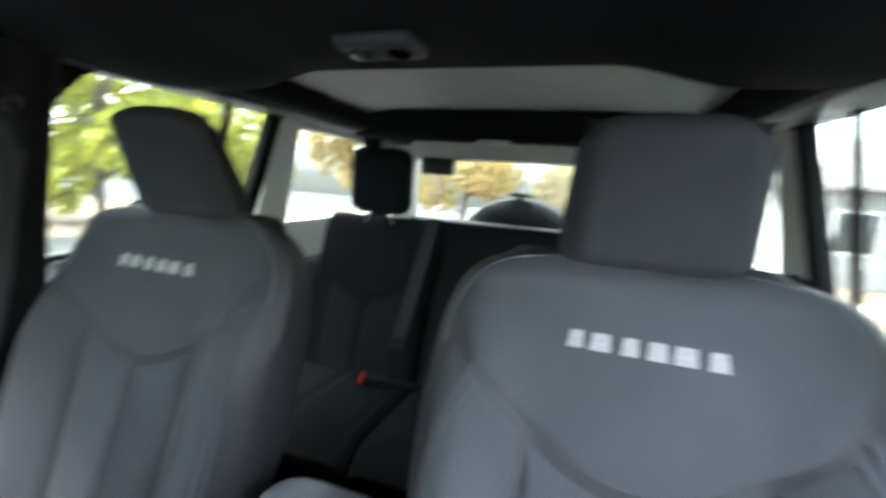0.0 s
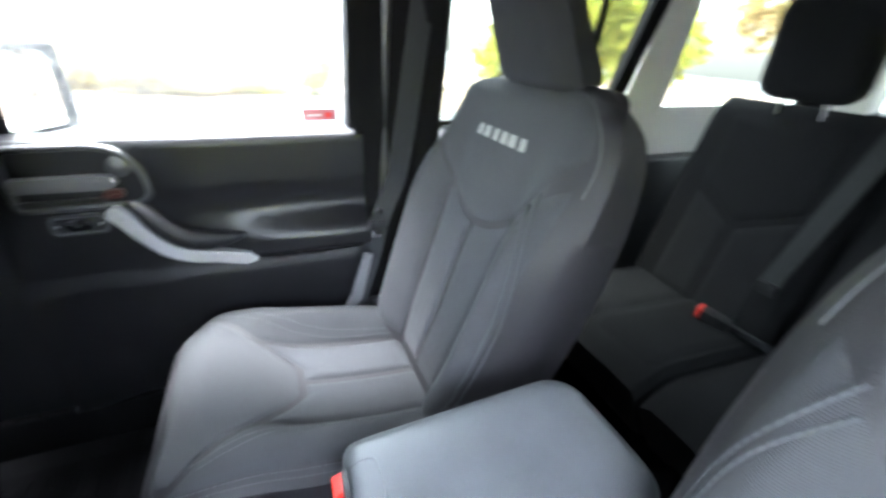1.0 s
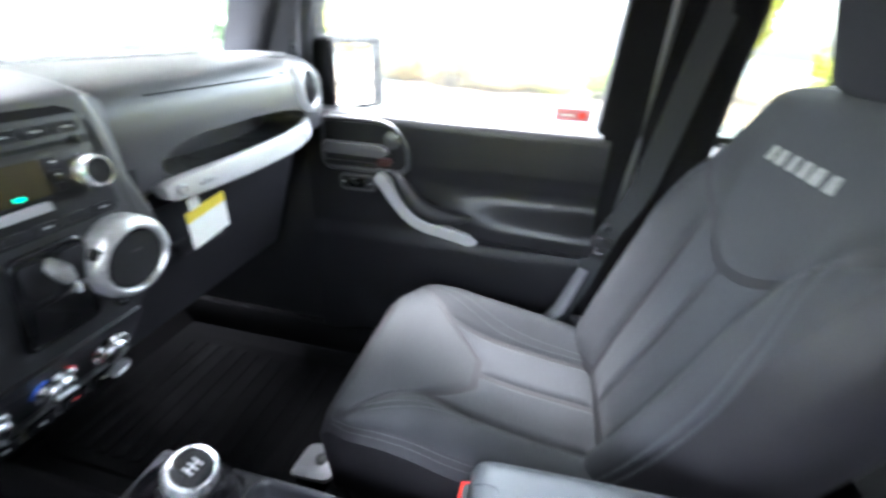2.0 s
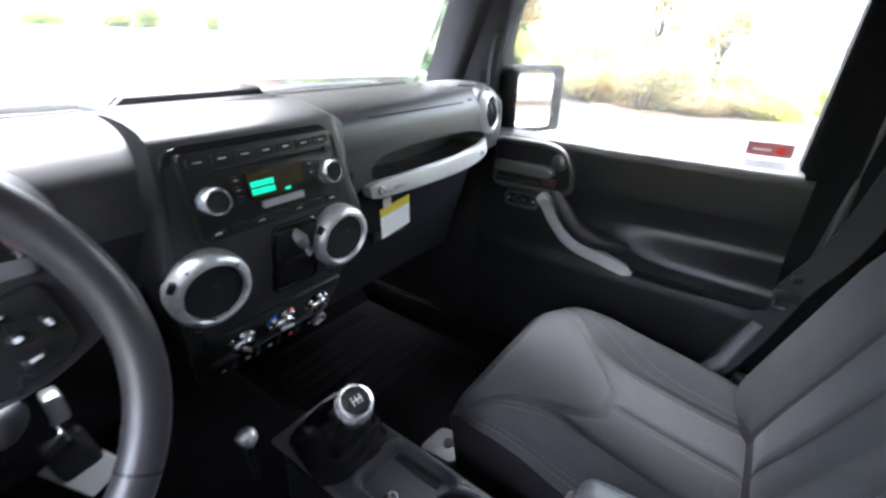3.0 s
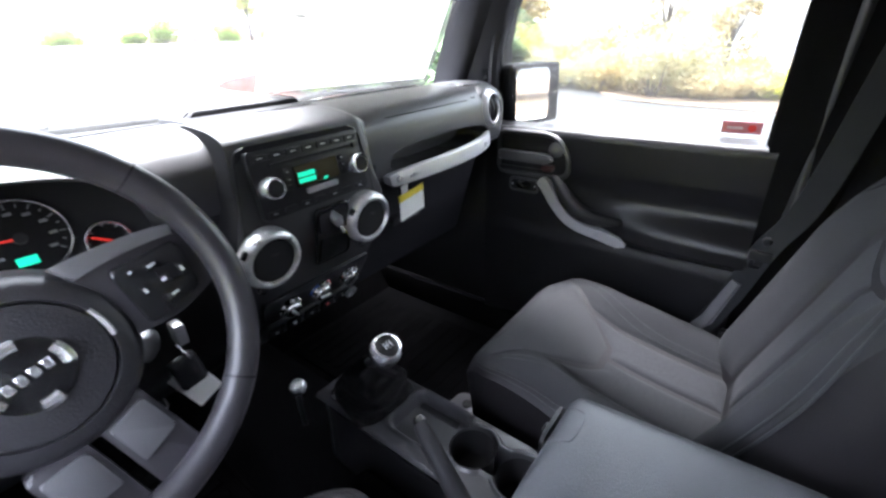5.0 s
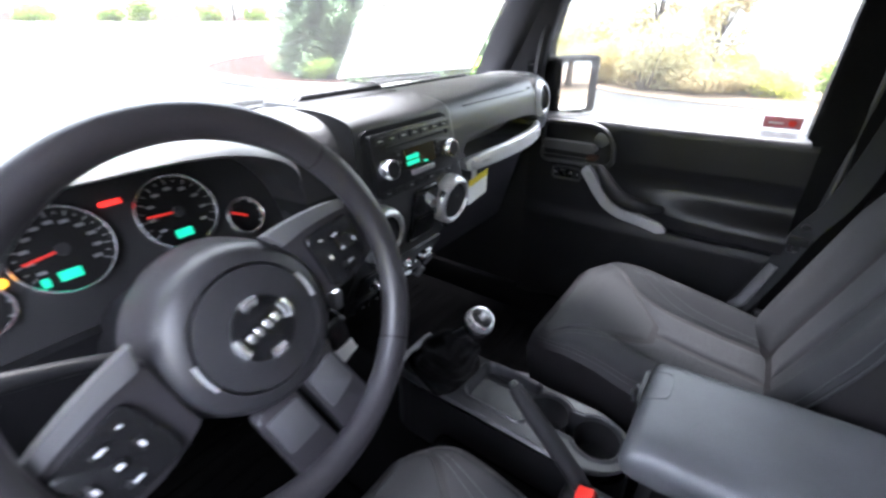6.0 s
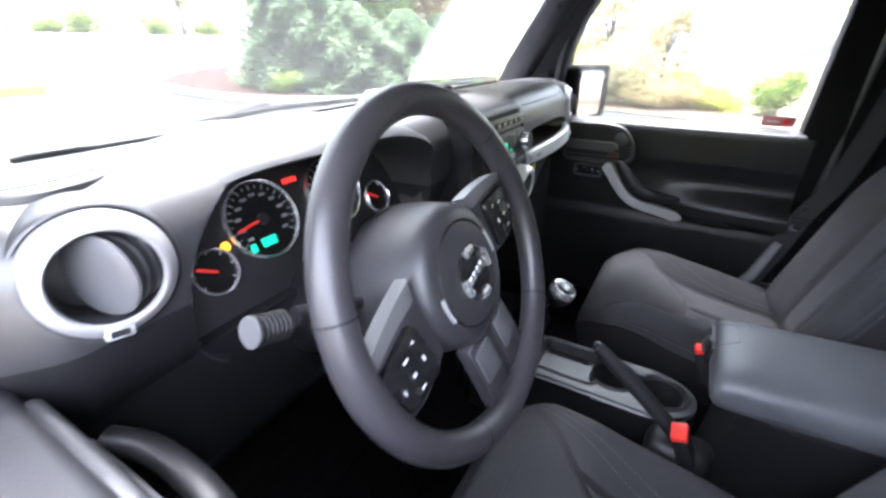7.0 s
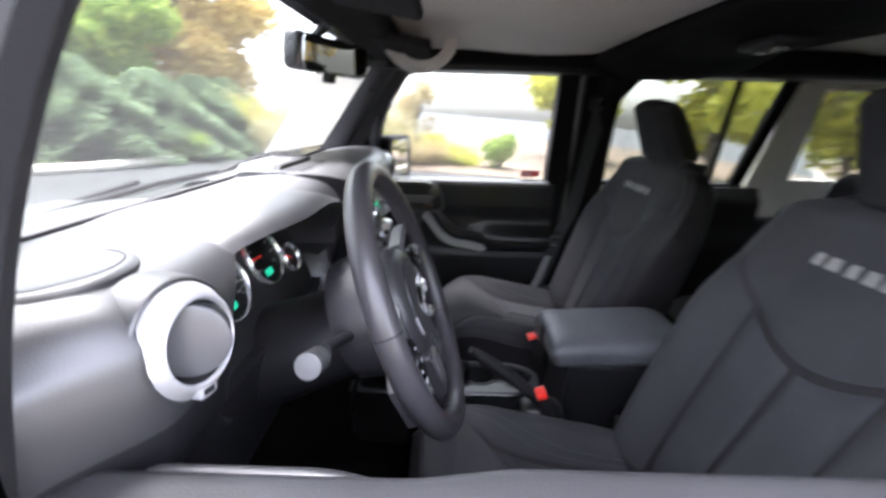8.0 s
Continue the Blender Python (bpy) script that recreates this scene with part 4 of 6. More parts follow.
    for i, x in enumerate((-0.08, -0.04, 0.0, 0.04, 0.08)):
        b = part("row_switch", prism(rounded([(x - 0.016, 0.947), (x + 0.016, 0.947), (x + 0.016, 0.970), (x - 0.016, 0.970)], 0.003), 0.006, 0.013, at, 0.002), GLOSSY, sw)
        part("switch_mark", prism([(x - 0.003, 0.957), (x + 0.003, 0.957), (x + 0.003, 0.961), (x - 0.003, 0.961)], 0.0128, 0.0138, at), RED if i == 1 else PRINT, b)
    part("power_socket", lathe([(0.014, 0), (0.014, 0.006), (0.010, 0.007), (0.009, 0.002), (0, 0.002)], on_stack(-0.122, 0.958, 0.012), 18), STEEL, c)


centre_stack()


def cluster():
    c = thing("instrument_cluster", "lit instrument cluster with chrome-ringed dials under a hood", "gauges")
    cx, cz, a, b = 0.378, 1.205, 0.205, 0.126

    def hood(u, v):
        ang = radians(-38 + u * 256)
        k, y, dz = [(1.14, -0.30, 0.0), (1.11, -0.225, 0.003), (1.075, -0.178, 0.004), (1.04, -0.153, 0.002), (1.0, -0.143, 0), (0.972, -0.150, 0), (0.955, -0.19, 0), (0.945, -0.275, 0)][round(v * 7)]
        ca, sa = math.cos(ang), math.sin(ang)
        px, pz = abs(ca) ** 0.8 * (1 if ca > 0 else -1), abs(sa) ** 0.8 * (1 if sa > 0 else -1)
        y -= max(0.045 * smooth(1 - sa, 0.15, 0.95), 0.062 * smooth(ca, 0.05, 0.75)) * (1 - smooth(v, 0.86, 1.0))
        return Vector((cx + a * k * px, y, cz + b * (k if sa > 0 else k * 1.0) * pz + dz))

    part("hood", sheet(hood, 72, 7), DASH, c, "dark moulded hood over the dials")
    to = lambda u, v, d: Vector((u, -0.258 - (v - 1.235) * 0.44 + d, v))
    part("backing", prism(rounded([(cx - 0.205, 1.150), (cx + 0.205, 1.150), (cx + 0.21, 1.25), (cx + 0.15, 1.325), (cx - 0.15, 1.325), (cx - 0.21, 1.25)], 0.03), -0.01, 0.0, to), RUBBER, c)
    for x, z, r, sweep, needle in ((0.440, 1.238, 0.0485, 11, 188), (0.317, 1.240, 0.0485, 9, 176), (0.520, 1.206, 0.026, 4, 152), (0.238, 1.210, 0.026, 4, 150)):
        m = facing(to(x, z, 0.001), (0, 1, 0.44))
        dial = part("dial", lathe([(r * 0.93, 0.002), (0, 0.002)], m, 36), DIAL_BLACK, c, "black dial face")
        part("dial_ring", lathe([(r - 0.003, 0.0), (r - 0.0028, 0.007), (r - 0.0012, 0.009), (r + 0.0004, 0.007), (r + 0.0008, 0.0)], m, 48), POLISHED, dial, "chrome ring")
        for j in range(sweep * 2 - 1):
            an = radians(215 - j * 250 / (sweep * 2 - 2))
            long = r * (0.13 if j % 2 == 0 else 0.07)
            part("dial_mark", box(-long / 2, long / 2, -0.0007, 0.0007, 0.002, 0.0030, 0, 1, m @ pose(0.83 * r * math.cos(an), 0.83 * r * math.sin(an), 0, 0, 0, math.degrees(an))), WHITE_MARK, dial)
            if j % 2 == 0 and r > 0.04:
                part("dial_figure", box(-0.0040, 0.0040, -0.0018, 0.0018, 0.002, 0.0030, 0, 1, m @ pose(0.64 * r * math.cos(an), 0.64 * r * math.sin(an), 0)), WHITE_MARK, dial)
        # seen from the driver the x axis of the dial runs to the left
        an = radians(needle)
        part("needle", box(-r * 0.75, r * 0.1, -0.0013, 0.0013, 0.003, 0.0045, 0, 1, m @ pose(0, 0, 0, 0, 0, needle - 180)), RED_GLOW, dial, "lit red needle")
        if r > 0.04:
            part("needle_hub", lathe([(0.007, 0.002), (0.007, 0.006), (0, 0.007)], m, 16), RUBBER, dial)
            part("readout", box(-0.014, 0.006, -r * 0.68, -r * 0.46, 0.002, 0.003, 0, 1, m), GREEN_GLOW, dial, "glowing green readout")
            if x > 0.4:
                part("gear_readout", box(-0.030, -0.023, -r * 0.70, -r * 0.50, 0.002, 0.003, 0, 1, m), GREEN_GLOW, dial, "glowing green readout")
    part("amber_lamp", lathe([(0.0055, 0), (0.0055, 0.002), (0, 0.003)], facing(to(0.497, 1.225, 0.002), (0, 1, 0.44)), 14), AMBER_GLOW, c, "lit amber warning lamp")
    part("red_lamp", box(-0.011, 0.011, -0.003, 0.003, 0, 0.002, 0.0005, 1, facing(to(0.380, 1.270, 0.002), (0, 1, 0.44))), RED_LAMP, c, "lit red warning lamp")


cluster()


# ---- steering wheel ----
def steering_wheel():
    w = thing("steering_wheel", "black leather steering wheel with silver-edged spokes", "steering wheel", (0.377, -0.013, 1.209))
    tilt = facing((0, 0, 0), (0, math.cos(radians(21)), math.sin(radians(21))))
    straight = tilt
    tilt = tilt @ pose(0, 0, 0, 0, 0, 16)
    R, r = 0.184, 0.0168
    at = lambda u, v, a: tilt @ Vector((u, v, a))
    ring = [at(R * math.cos(a), R * math.sin(a), 0) for a in (2 * math.pi * i / 96 for i in range(96))]
    rim = part("rim", tube(ring, r, 18, True), LEATHER, w, "stitched black leather rim")
    for deg in (27, 153, 232, 308):
        a = radians(deg)
        c, t = at(R * math.cos(a), R * math.sin(a), 0), tilt @ Vector((-math.sin(a), math.cos(a), 0))
        part("rim_seam", lathe([(r * 0.99, -0.0014), (r * 1.02, 0), (r * 0.99, 0.0014)], facing(c, t, (0.3, 0.5, 0.8)), 20), RUBBER, rim)
    hm = tilt @ pose(0.003, -0.012, -0.018)
    hub = part("hub", lathe([(0.060, -0.092), (0.088, -0.084), (0.093, -0.060), (0.089, -0.025), (0.084, 0.0), (0.080, 0.012), (0.073, 0.019), (0.062, 0.0215), (0.0605, 0.019)], hm, 48), HUB, w, "padded grey-black hub")
    part("hub_cap", lathe([(0.0595, 0.018), (0.0585, 0.0225), (0.045, 0.0255), (0.02, 0.027), (0, 0.027)], hm, 40), HUB, hub)
    emblem = part("emblem", lathe([(0.031, 0.024), (0.031, 0.0285), (0.029, 0.0295), (0, 0.0295)], hm, 36), GLOSSY, hub, "round black and chrome emblem")
    for a0, n in ((-20, 5), (70, 4), (160, 5), (250, 4)):
        bm = tube([hm @ Vector((0.0275 * math.cos(radians(a0 + k * 10)), 0.0275 * math.sin(radians(a0 + k * 10)), 0.0300)) for k in range(n)], 0.0054, 8)
        part("emblem_arc", bm, POLISHED, emblem, "chrome arc")
    for i in range(4):
        bm = box(-0.0185 + i * 0.0098, -0.0118 + i * 0.0098, -0.0048, 0.0048, 0.0295, 0.0315, 0.001, 1, hm)
        part("emblem_bar", bm, POLISHED, emblem, "chrome bar")
    for s in (-1, 1):
        at = lambda u, v, a: tilt @ Vector((u - 0.005, v - 0.0165, a))
        part("hub_clip", tube([hm @ Vector((0.0625 * math.cos(radians(q)), 0.0625 * math.sin(radians(q)), 0.0215)) for q in ((-14, -7, 0, 7, 14) if s > 0 else (166, 173, 180, 187, 194))], 0.0026, 6), SILVER, hub)
        # side spokes with switch pads
        out = spline([(s * 0.072, 0.052), (s * 0.11, 0.050), (s * 0.150, 0.044), (s * 0.178, 0.036)], 4) + spline([(s * 0.182, -0.024), (s * 0.160, -0.030), (s * 0.12, -0.034), (s * 0.075, -0.024)], 4)
        sp = part("spoke", prism([(p[0], p[1]) for p in out], -0.026, -0.006, at, 0.005), LEATHER, w)
        strip = spline([(s * 0.070, 0.066, 0), (s * 0.11, 0.061, 0), (s * 0.150, 0.052, 0), (s * 0.172, 0.044, 0)], 4)
        low = spline([(s * 0.168, 0.034, 0), (s * 0.145, 0.040, 0), (s * 0.11, 0.045, 0), (s * 0.078, 0.046, 0)], 4)
        part("spoke_trim", prism([(p[0], p[1]) for p in strip + low], -0.020, -0.002, at, 0.004), TRIM_GREY, sp, "satin grey spoke trim")
        pad_ = part("switch_pad", prism(rounded([(s * 0.096, -0.026), (s * 0.154, -0.024), (s * 0.164, 0.030), (s * 0.100, 0.038)], 0.008), -0.008, 0.001, at, 0.003), GLOSSY, sp, "gloss black switch pad")
        for u, v, bw, bh in ((0.131, 0.021, 0.0075, 0.0030), (0.130, -0.014, 0.0075, 0.0030), (0.112, 0.004, 0.0030, 0.0065), (0.150, 0.002, 0.0030, 0.0065), (0.131, 0.003, 0.0050, 0.0042), (0.113, 0.026, 0.0035, 0.0028)):
            bpose = tilt @ pose(s * u - 0.005, v - 0.0165, 0.0005)
            part("switch_button", box(-bw, bw, -bh, bh, 0.0, 0.0028, 0.0012, 2, bpose), GLOSSY, pad_, "glossy black button")
            part("button_mark", box(-bw * 0.5, bw * 0.5, -bh * 0.45, bh * 0.45, 0.0020, 0.0034, 0.0004, 1, bpose), PALE_MARK, pad_, "pale button mark")
        # lower spokes
        ls = part("lower_spoke", prism(rounded([(s * 0.005, -0.066), (s * 0.050, -0.062), (s * 0.056, -0.165), (s * 0.006, -0.170)], 0.008), -0.024, -0.006, at, 0.005), LEATHER, w)
        part("spoke_plate", prism(rounded([(s * 0.010, -0.078), (s * 0.046, -0.074), (s * 0.049, -0.118), (s * 0.011, -0.124)], 0.004), -0.008, -0.003, at, 0.002), GREY_LEVER, ls, "dark silver spoke plate")
    tilt = straight
    col = thing("steering_column", "black steering column cover with stalks and hanging keys", "steering column")
    cm = pose(0.381, -0.006, 1.190) @ tilt
    part("cover", lathe([(0.055, -0.045), (0.062, -0.06), (0.068, -0.12), (0.075, -0.20), (0.08, -0.26)], cm @ Matrix.Diagonal((1.05, 0.95, 1, 1)), 32), PLASTIC, col)
    part("collar", lathe([(0.060, -0.03), (0.075, -0.05), (0.072, -0.062), (0.06, -0.064)], cm, 36), DASH, col)
    for s, tip in ((1, (0.580, -0.103, 1.217)), (-1, (0.19, -0.103, 1.217))):
        st = part("stalk", tube([(0.381 + s * 0.05, -0.085, 1.175), (0.381 + s * 0.11, -0.095, 1.195), (0.381 + s * 0.155, -0.10, 1.208)], [0.007, 0.0075, 0.0095], 12), PLASTIC, col, "black control stalk")
        d = Vector((s * 0.9, -0.03, 0.3)).normalized()
        prof = [(0.011, -0.037)]
        for k in range(6):
            prof += [(0.0138, -0.034 + 0.0045 * k), (0.0138, -0.0315 + 0.0045 * k), (0.0128, -0.0308 + 0.0045 * k)]
        end = part("stalk_end", lathe(prof + [(0.0142, -0.006), (0.0142, -0.002)], facing(tip, d), 20), PLASTIC, st, "ribbed black stalk knob")
        part("end_cap", lathe([(0.0142, -0.002), (0.0138, 0.0), (0, 0.001)], facing(tip, d), 20), GREY_LEVER, end, "smooth grey end cap")
    part("ignition", lathe([(0.018, 0), (0.018, 0.02), (0.012, 0.024), (0, 0.024)], facing((0.29, -0.075, 1.145), (-0.6, 0.75, -0.1)), 18), STEEL, col)
    keys = thing("car_keys", "steel key and white tag hanging from the ignition", "keys")
    part("key", box(0.244, 0.256, -0.060, -0.040, 1.135, 1.162, 0.003), STEEL, keys)
    part("key_ring", tube([Vector((0.252 + 0.004 * math.sin(a), -0.05 + 0.012 * math.cos(a), 1.122 + 0.012 * math.sin(a))) for a in (2 * math.pi * i / 16 for i in range(16))], 0.0012, 5, True), CHROME, keys)
    part("key_fob", box(-0.016, 0.016, -0.006, 0.006, -0.025, 0.022, 0.006, 3, pose(0.255, -0.05, 1.098, 0, 8, 0)), GLOSSY, keys, "black key fob")
    part("key_tag", box(-0.017, 0.017, -0.001, 0.001, -0.03, 0.03, 0.0005, 1, pose(0.251, -0.052, 1.072, 0, 22, 0)), PAPER, keys, "white paper key tag")


steering_wheel()


def pedals():
    for x, y, z, w, h in ((0.47, -0.46, 0.83, 0.075, 0.05), (0.345, -0.46, 0.83, 0.075, 0.05), (0.24, -0.50, 0.79, 0.045, 0.11)):
        p = thing("pedal", "black rubber foot pedal with a steel rim", "pedal", group="foot pedals")
        m = facing((x, y, z), (0, 0.75, 0.66))
        part("pad", box(-w / 2, w / 2, -h / 2, h / 2, 0, 0.012, 0.004, 2, m), RUBBER, p)
        part("rim", tube([m @ Vector((a, b, 0.012)) for a, b in rounded([(-w / 2, -h / 2), (w / 2, -h / 2), (w / 2, h / 2), (-w / 2, h / 2)], 0.008)], 0.0022, 6, True), STEEL, p)
        part("arm", tube([m @ Vector((0, 0, 0)), (x, y - 0.10, z + 0.12), (x, y - 0.13, z + 0.3)], 0.009, 8), PLASTIC, p)


pedals()


# ---- centre console ----
def console():
    c = thing("centre_console", "black floor console with tray, cup holders and padded lid", "console")
    to = lambda u, v, a: (u, v, a)
    zt, x0, x1 = 0.776, -0.130, 0.022
    part("base", sheet(lambda u, v: Vector(base_point(u, v)), 40, 8), PLASTIC, c)
    # top deck, moulded in one piece with tray, cup wells and the boot's opening
    def rrect(x, y, cx, cy, hx, hy, r):
        """Distance to a rounded rectangle, negative inside."""
        qx, qy = abs(x - cx) - hx + r, abs(y - cy) - hy + r
        return math.hypot(max(qx, 0), max(qy, 0)) + min(max(qx, qy), 0) - r

    def deck(u, v):
        y = -0.205 + 0.505 * v
        half = 0.076 * math.sqrt(max(0.0, 1 - max(0.0, (y - 0.205) / 0.0955) ** 2)) if y > 0.205 else 0.076
        x = -0.054 + half * (2 * u - 1)
        cup = min(math.hypot(x + 0.066, y - 0.137) - 0.043, math.hypot(x + 0.062, y - 0.235) - 0.043)
        cup = min(cup, rrect(x, y, -0.064, 0.185, 0.026, 0.04, 0.01))
        tray = rrect(x, y, -0.066, 0.040, 0.052, 0.066, 0.018)
        boot = rrect(x, y, -0.055, -0.112, 0.060, 0.068, 0.024)
        z = zt - 0.006 * max(0.0, (abs(u - 0.5) - 0.45) / 0.05) ** 2
        near = min(abs(min(cup, tray) - 0.006), 0.02)
        z += 0.0045 * (1 - smooth(near, 0.0, 0.006))
        z -= 0.022 * (1 - smooth(tray, -0.004, 0.001)) * smooth(cup, 0.001, 0.004)
        z -= 0.014 * (1 - smooth(boot, -0.005, 0.001))
        if cup < 0.002:
            z = min(z, zt - 0.072 * (1 - smooth(cup, -0.004, 0.001)))
        return Vector((x, y, z))

    part("deck", sheet(deck, 84, 270), DECK, c, "dark grey moulded console top")
    part("tray_slot", prism(rounded([(-0.108, -0.016), (-0.094, -0.016), (-0.094, 0.080), (-0.108, 0.080)], 0.004), 0.7535, 0.7565, to), RUBBER, c)
    for x, y in ((-0.066, 0.137), (-0.062, 0.235)):
        part("cup_liner", lathe([(0.0410, -0.006), (0.0395, -0.012), (0.0375, -0.066), (0, -0.067)], pose(x, y, zt), 36), RUBBER, c, "round black cup holder")
    # leather boot in its opening
    def gaiter(u, v):
        a, k = 2 * math.pi * u, v
        r = 0.062 * (1 - k ** 1.7) ** 0.9 + 0.013 + 0.006 * math.sin(4 * a + 9 * k) * (1 - k) + 0.005 * math.sin(k * 24 + 1.5 * math.sin(2 * a)) * (1 - k)
        sq = 1 + 0.10 * math.cos(4 * a) * (1 - k)
        return Vector((-0.052 + 0.055 * k + math.cos(a) * r * 0.95 / sq, -0.110 + 0.085 * k + math.sin(a) * r / sq, 0.770 + 0.170 * k ** 0.85))
    part("boot", sheet(gaiter, 64, 40), BOOT, c, "creased black leather gear boot")
    part("boot_ring", tube([Vector((u, v, zt + 0.002)) for u, v in rounded([(-0.114, -0.180), (0.004, -0.180), (0.004, -0.044), (-0.114, -0.044)], 0.022)], 0.005, 8, True), GLOSSY, c)
    # lidded bin, narrower than its padded lid
    cx = -0.012
    part("bin", box(cx - 0.078, cx + 0.078, 0.345, 0.64, 0.55, 0.90, 0.02, 3), PLASTIC, c)
    part("bin_front", sheet(lambda u, v: Vector((cx - 0.076 + 0.152 * u, 0.318 + 0.022 * v, 0.66 + 0.24 * v)), 4, 6, (0, 0.05, 0)), PLASTIC, c)

    def lid_shape(u, v, inset, z):
        """The lid's outline: square at the front, rounded at the rear corners."""
        s, k = 2 * u - 1, 0.055
        cut = max(0.0, k - 0.335 * (1 - v))
        nose = max(0.0, 0.016 - 0.335 * v)
        w = 0.108 - inset - (k - math.sqrt(max(0.0, k * k - cut * cut))) - (0.016 - math.sqrt(max(0.0, 0.016 ** 2 - nose * nose)))
        return Vector((cx + s * w, 0.288 + inset * (1 - v) + (0.335 - inset) * v, z))

    def lid(u, v, up):
        """A padded slab, round at every edge; up: 1 its top, -1 its underside."""
        s, q = math.sin((u - 0.5) * math.pi), math.sin((v - 0.5) * math.pi)
        fall = max(0.0, 1 - abs(s) ** (6 if up > 0 else 9)) ** 0.42 * max(0.0, 1 - abs(q) ** (14 if q < 0 else 7)) ** 0.42
        v = (q + 1) / 2
        high = 0.036 + 0.004 * math.sin(v * math.pi) * (1 - s * s) if up > 0 else -0.036
        return lid_shape((s + 1) / 2, v, 0.0, 0.930 + 0.018 * v + high * fall)

    ld = part("lid", sheet(lambda u, v: lid(u, v, 1), 80, 100, lambda u, v: lid(u, v, -1)), LID, c, "padded dark grey armrest lid")
    def on_lid(x, y):
        s, v = (x - cx) / 0.108, (y - 0.288) / 0.335
        return Vector((x, y, lid(math.asin(s) / math.pi + 0.5, math.asin(2 * v - 1) / math.pi + 0.5, 1).z))

    emboss = spline([(cx - 0.066, 0.294, 0), (cx - 0.062, 0.316, 0), (cx - 0.050, 0.323, 0), (cx - 0.014, 0.323, 0), (cx - 0.002, 0.316, 0), (cx + 0.002, 0.294, 0)], 5)
    part("lid_emboss", tube([on_lid(p.x, p.y) for p in emboss], 0.0012, 6), LID, ld)
    latch = part("lid_latch", prism(rounded([(cx - 0.066, 0.905), (cx + 0.004, 0.905), (cx + 0.006, 0.958), (cx - 0.070, 0.958)], 0.014), 0.0, 0.006, lambda u, v, a: (u, 0.289 - a, v), 0.003), PLASTIC, ld, "recessed black latch")
    part("latch_lever", tube([(cx - 0.03, 0.282, 0.948), (cx - 0.032, 0.277, 0.935), (cx - 0.03, 0.281, 0.918)], 0.005, 8), STEEL, latch)
    # gear lever
    g = thing("gear_lever", "chrome-topped black gear lever", "gear lever")
    part("shaft", tube([(0.0, -0.07, 0.90), (0.006, -0.02, 0.945), (0.008, 0.004, 0.972)], 0.009, 10), PLASTIC, g)
    km = facing((0.006, 0.016, 0.985), (0.05, 0.45, 0.9))
    kn = part("knob", lathe([(0.012, -0.03), (0.017, -0.024), (0.025, -0.010), (0.0275, 0.003), (0.025, 0.013)], km, 28), GLOSSY, g)
    part("knob_ring", lathe([(0.0272, 0.001), (0.0262, 0.011), (0.0225, 0.0180), (0.0195, 0.0190)], km, 28), POLISHED, kn, "chrome knob ring")
    part("knob_plate", lathe([(0.0197, 0.0185), (0.012, 0.0202), (0, 0.0206)], km, 24), GLOSSY, kn, "dark shift pattern plate")
    bm = bmesh.new()
    for x in (-0.006, 0.0, 0.006):
        box(x - 0.0007, x + 0.0007, -0.006, 0.006, 0.0198, 0.0216, 0, 1, km, bm)
    box(-0.007, 0.007, -0.0007, 0.0007, 0.0205, 0.0222, 0, 1, km, bm)
    part("shift_pattern", bm, SILVER, kn)
    t = thing("transfer_lever", "small chrome-topped transfer lever", "gear lever")
    part("shaft", tube([(0.065, -0.19, 0.74), (0.07, -0.18, 0.80), (0.073, -0.170, 0.85)], 0.006, 8), PLASTIC, t)
    part("knob", lathe([(0.008, -0.016), (0.0155, -0.008), (0.0170, 0.003), (0.0125, 0.012), (0.009, 0.014), (0, 0.0145)], facing((0.074, -0.166, 0.860), (0.05, 0.5, 0.85)), 24), POLISHED, t, "chrome knob")
    h = thing("hand_brake", "black hand brake lever with button", "hand brake")
    line = spline([(0.033, 0.108, 0.905), (0.045, 0.135, 0.894), (0.062, 0.185, 0.868), (0.078, 0.245, 0.828), (0.085, 0.285, 0.79)], 6)
    part("grip", tube(line, [0.0120 + 0.003 * math.sin(i / len(line) * 3.0) for i in range(len(line))], 14), RUBBER, h, "moulded black grip")
    part("button", lathe([(0.0105, -0.006), (0.0108, 0.006), (0.008, 0.013), (0, 0.014)], facing((0.032, 0.109, 0.904), (-0.3, -0.85, 0.4)), 14), GLOSSY, h, "black release button")
    part("boot", box(0.040, 0.112, 0.22, 0.33, 0.66, 0.80, 0.025, 3), PLASTIC, h)
    part("base", box(0.032, 0.118, -0.05, 0.34, 0.58, 0.70, 0.02, 3), CARPET, h)


def base_point(u, v):
    """The console's side walls round its outline."""
    out = rounded([(-0.131, -0.21), (0.023, -0.21), (0.023, 0.302), (-0.131, 0.302)], 0.072)
    p = out[round(u * (len(out))) % len(out)] if u < 1 else out[0]
    k = 0.012 * smooth(1 - v, 0, 1)
    return (p[0] + (k if p[0] > -0.05 else -k), p[1], 0.52 + 0.245 * v)


console()


def buckle(at, lean, nm="seat_belt_buckle"):
    b = thing(nm, "black seat belt buckle with a red release button", "buckle", group="belt buckles")
    m = facing(at, lean, (0, 1, 0.2))
    part("body", box(-0.018, 0.018, -0.013, 0.013, -0.075, -0.004, 0.005, 2, m), RUBBER, b)
    part("button", box(-0.017, 0.017, -0.0125, 0.0125, -0.016, 0.003, 0.003, 2, m), RED, b, "red release button")
    part("stalk", box(-0.012, 0.012, -0.004, 0.004, -0.19, -0.07, 0.003, 1, m), WEBBING, b)
    return b


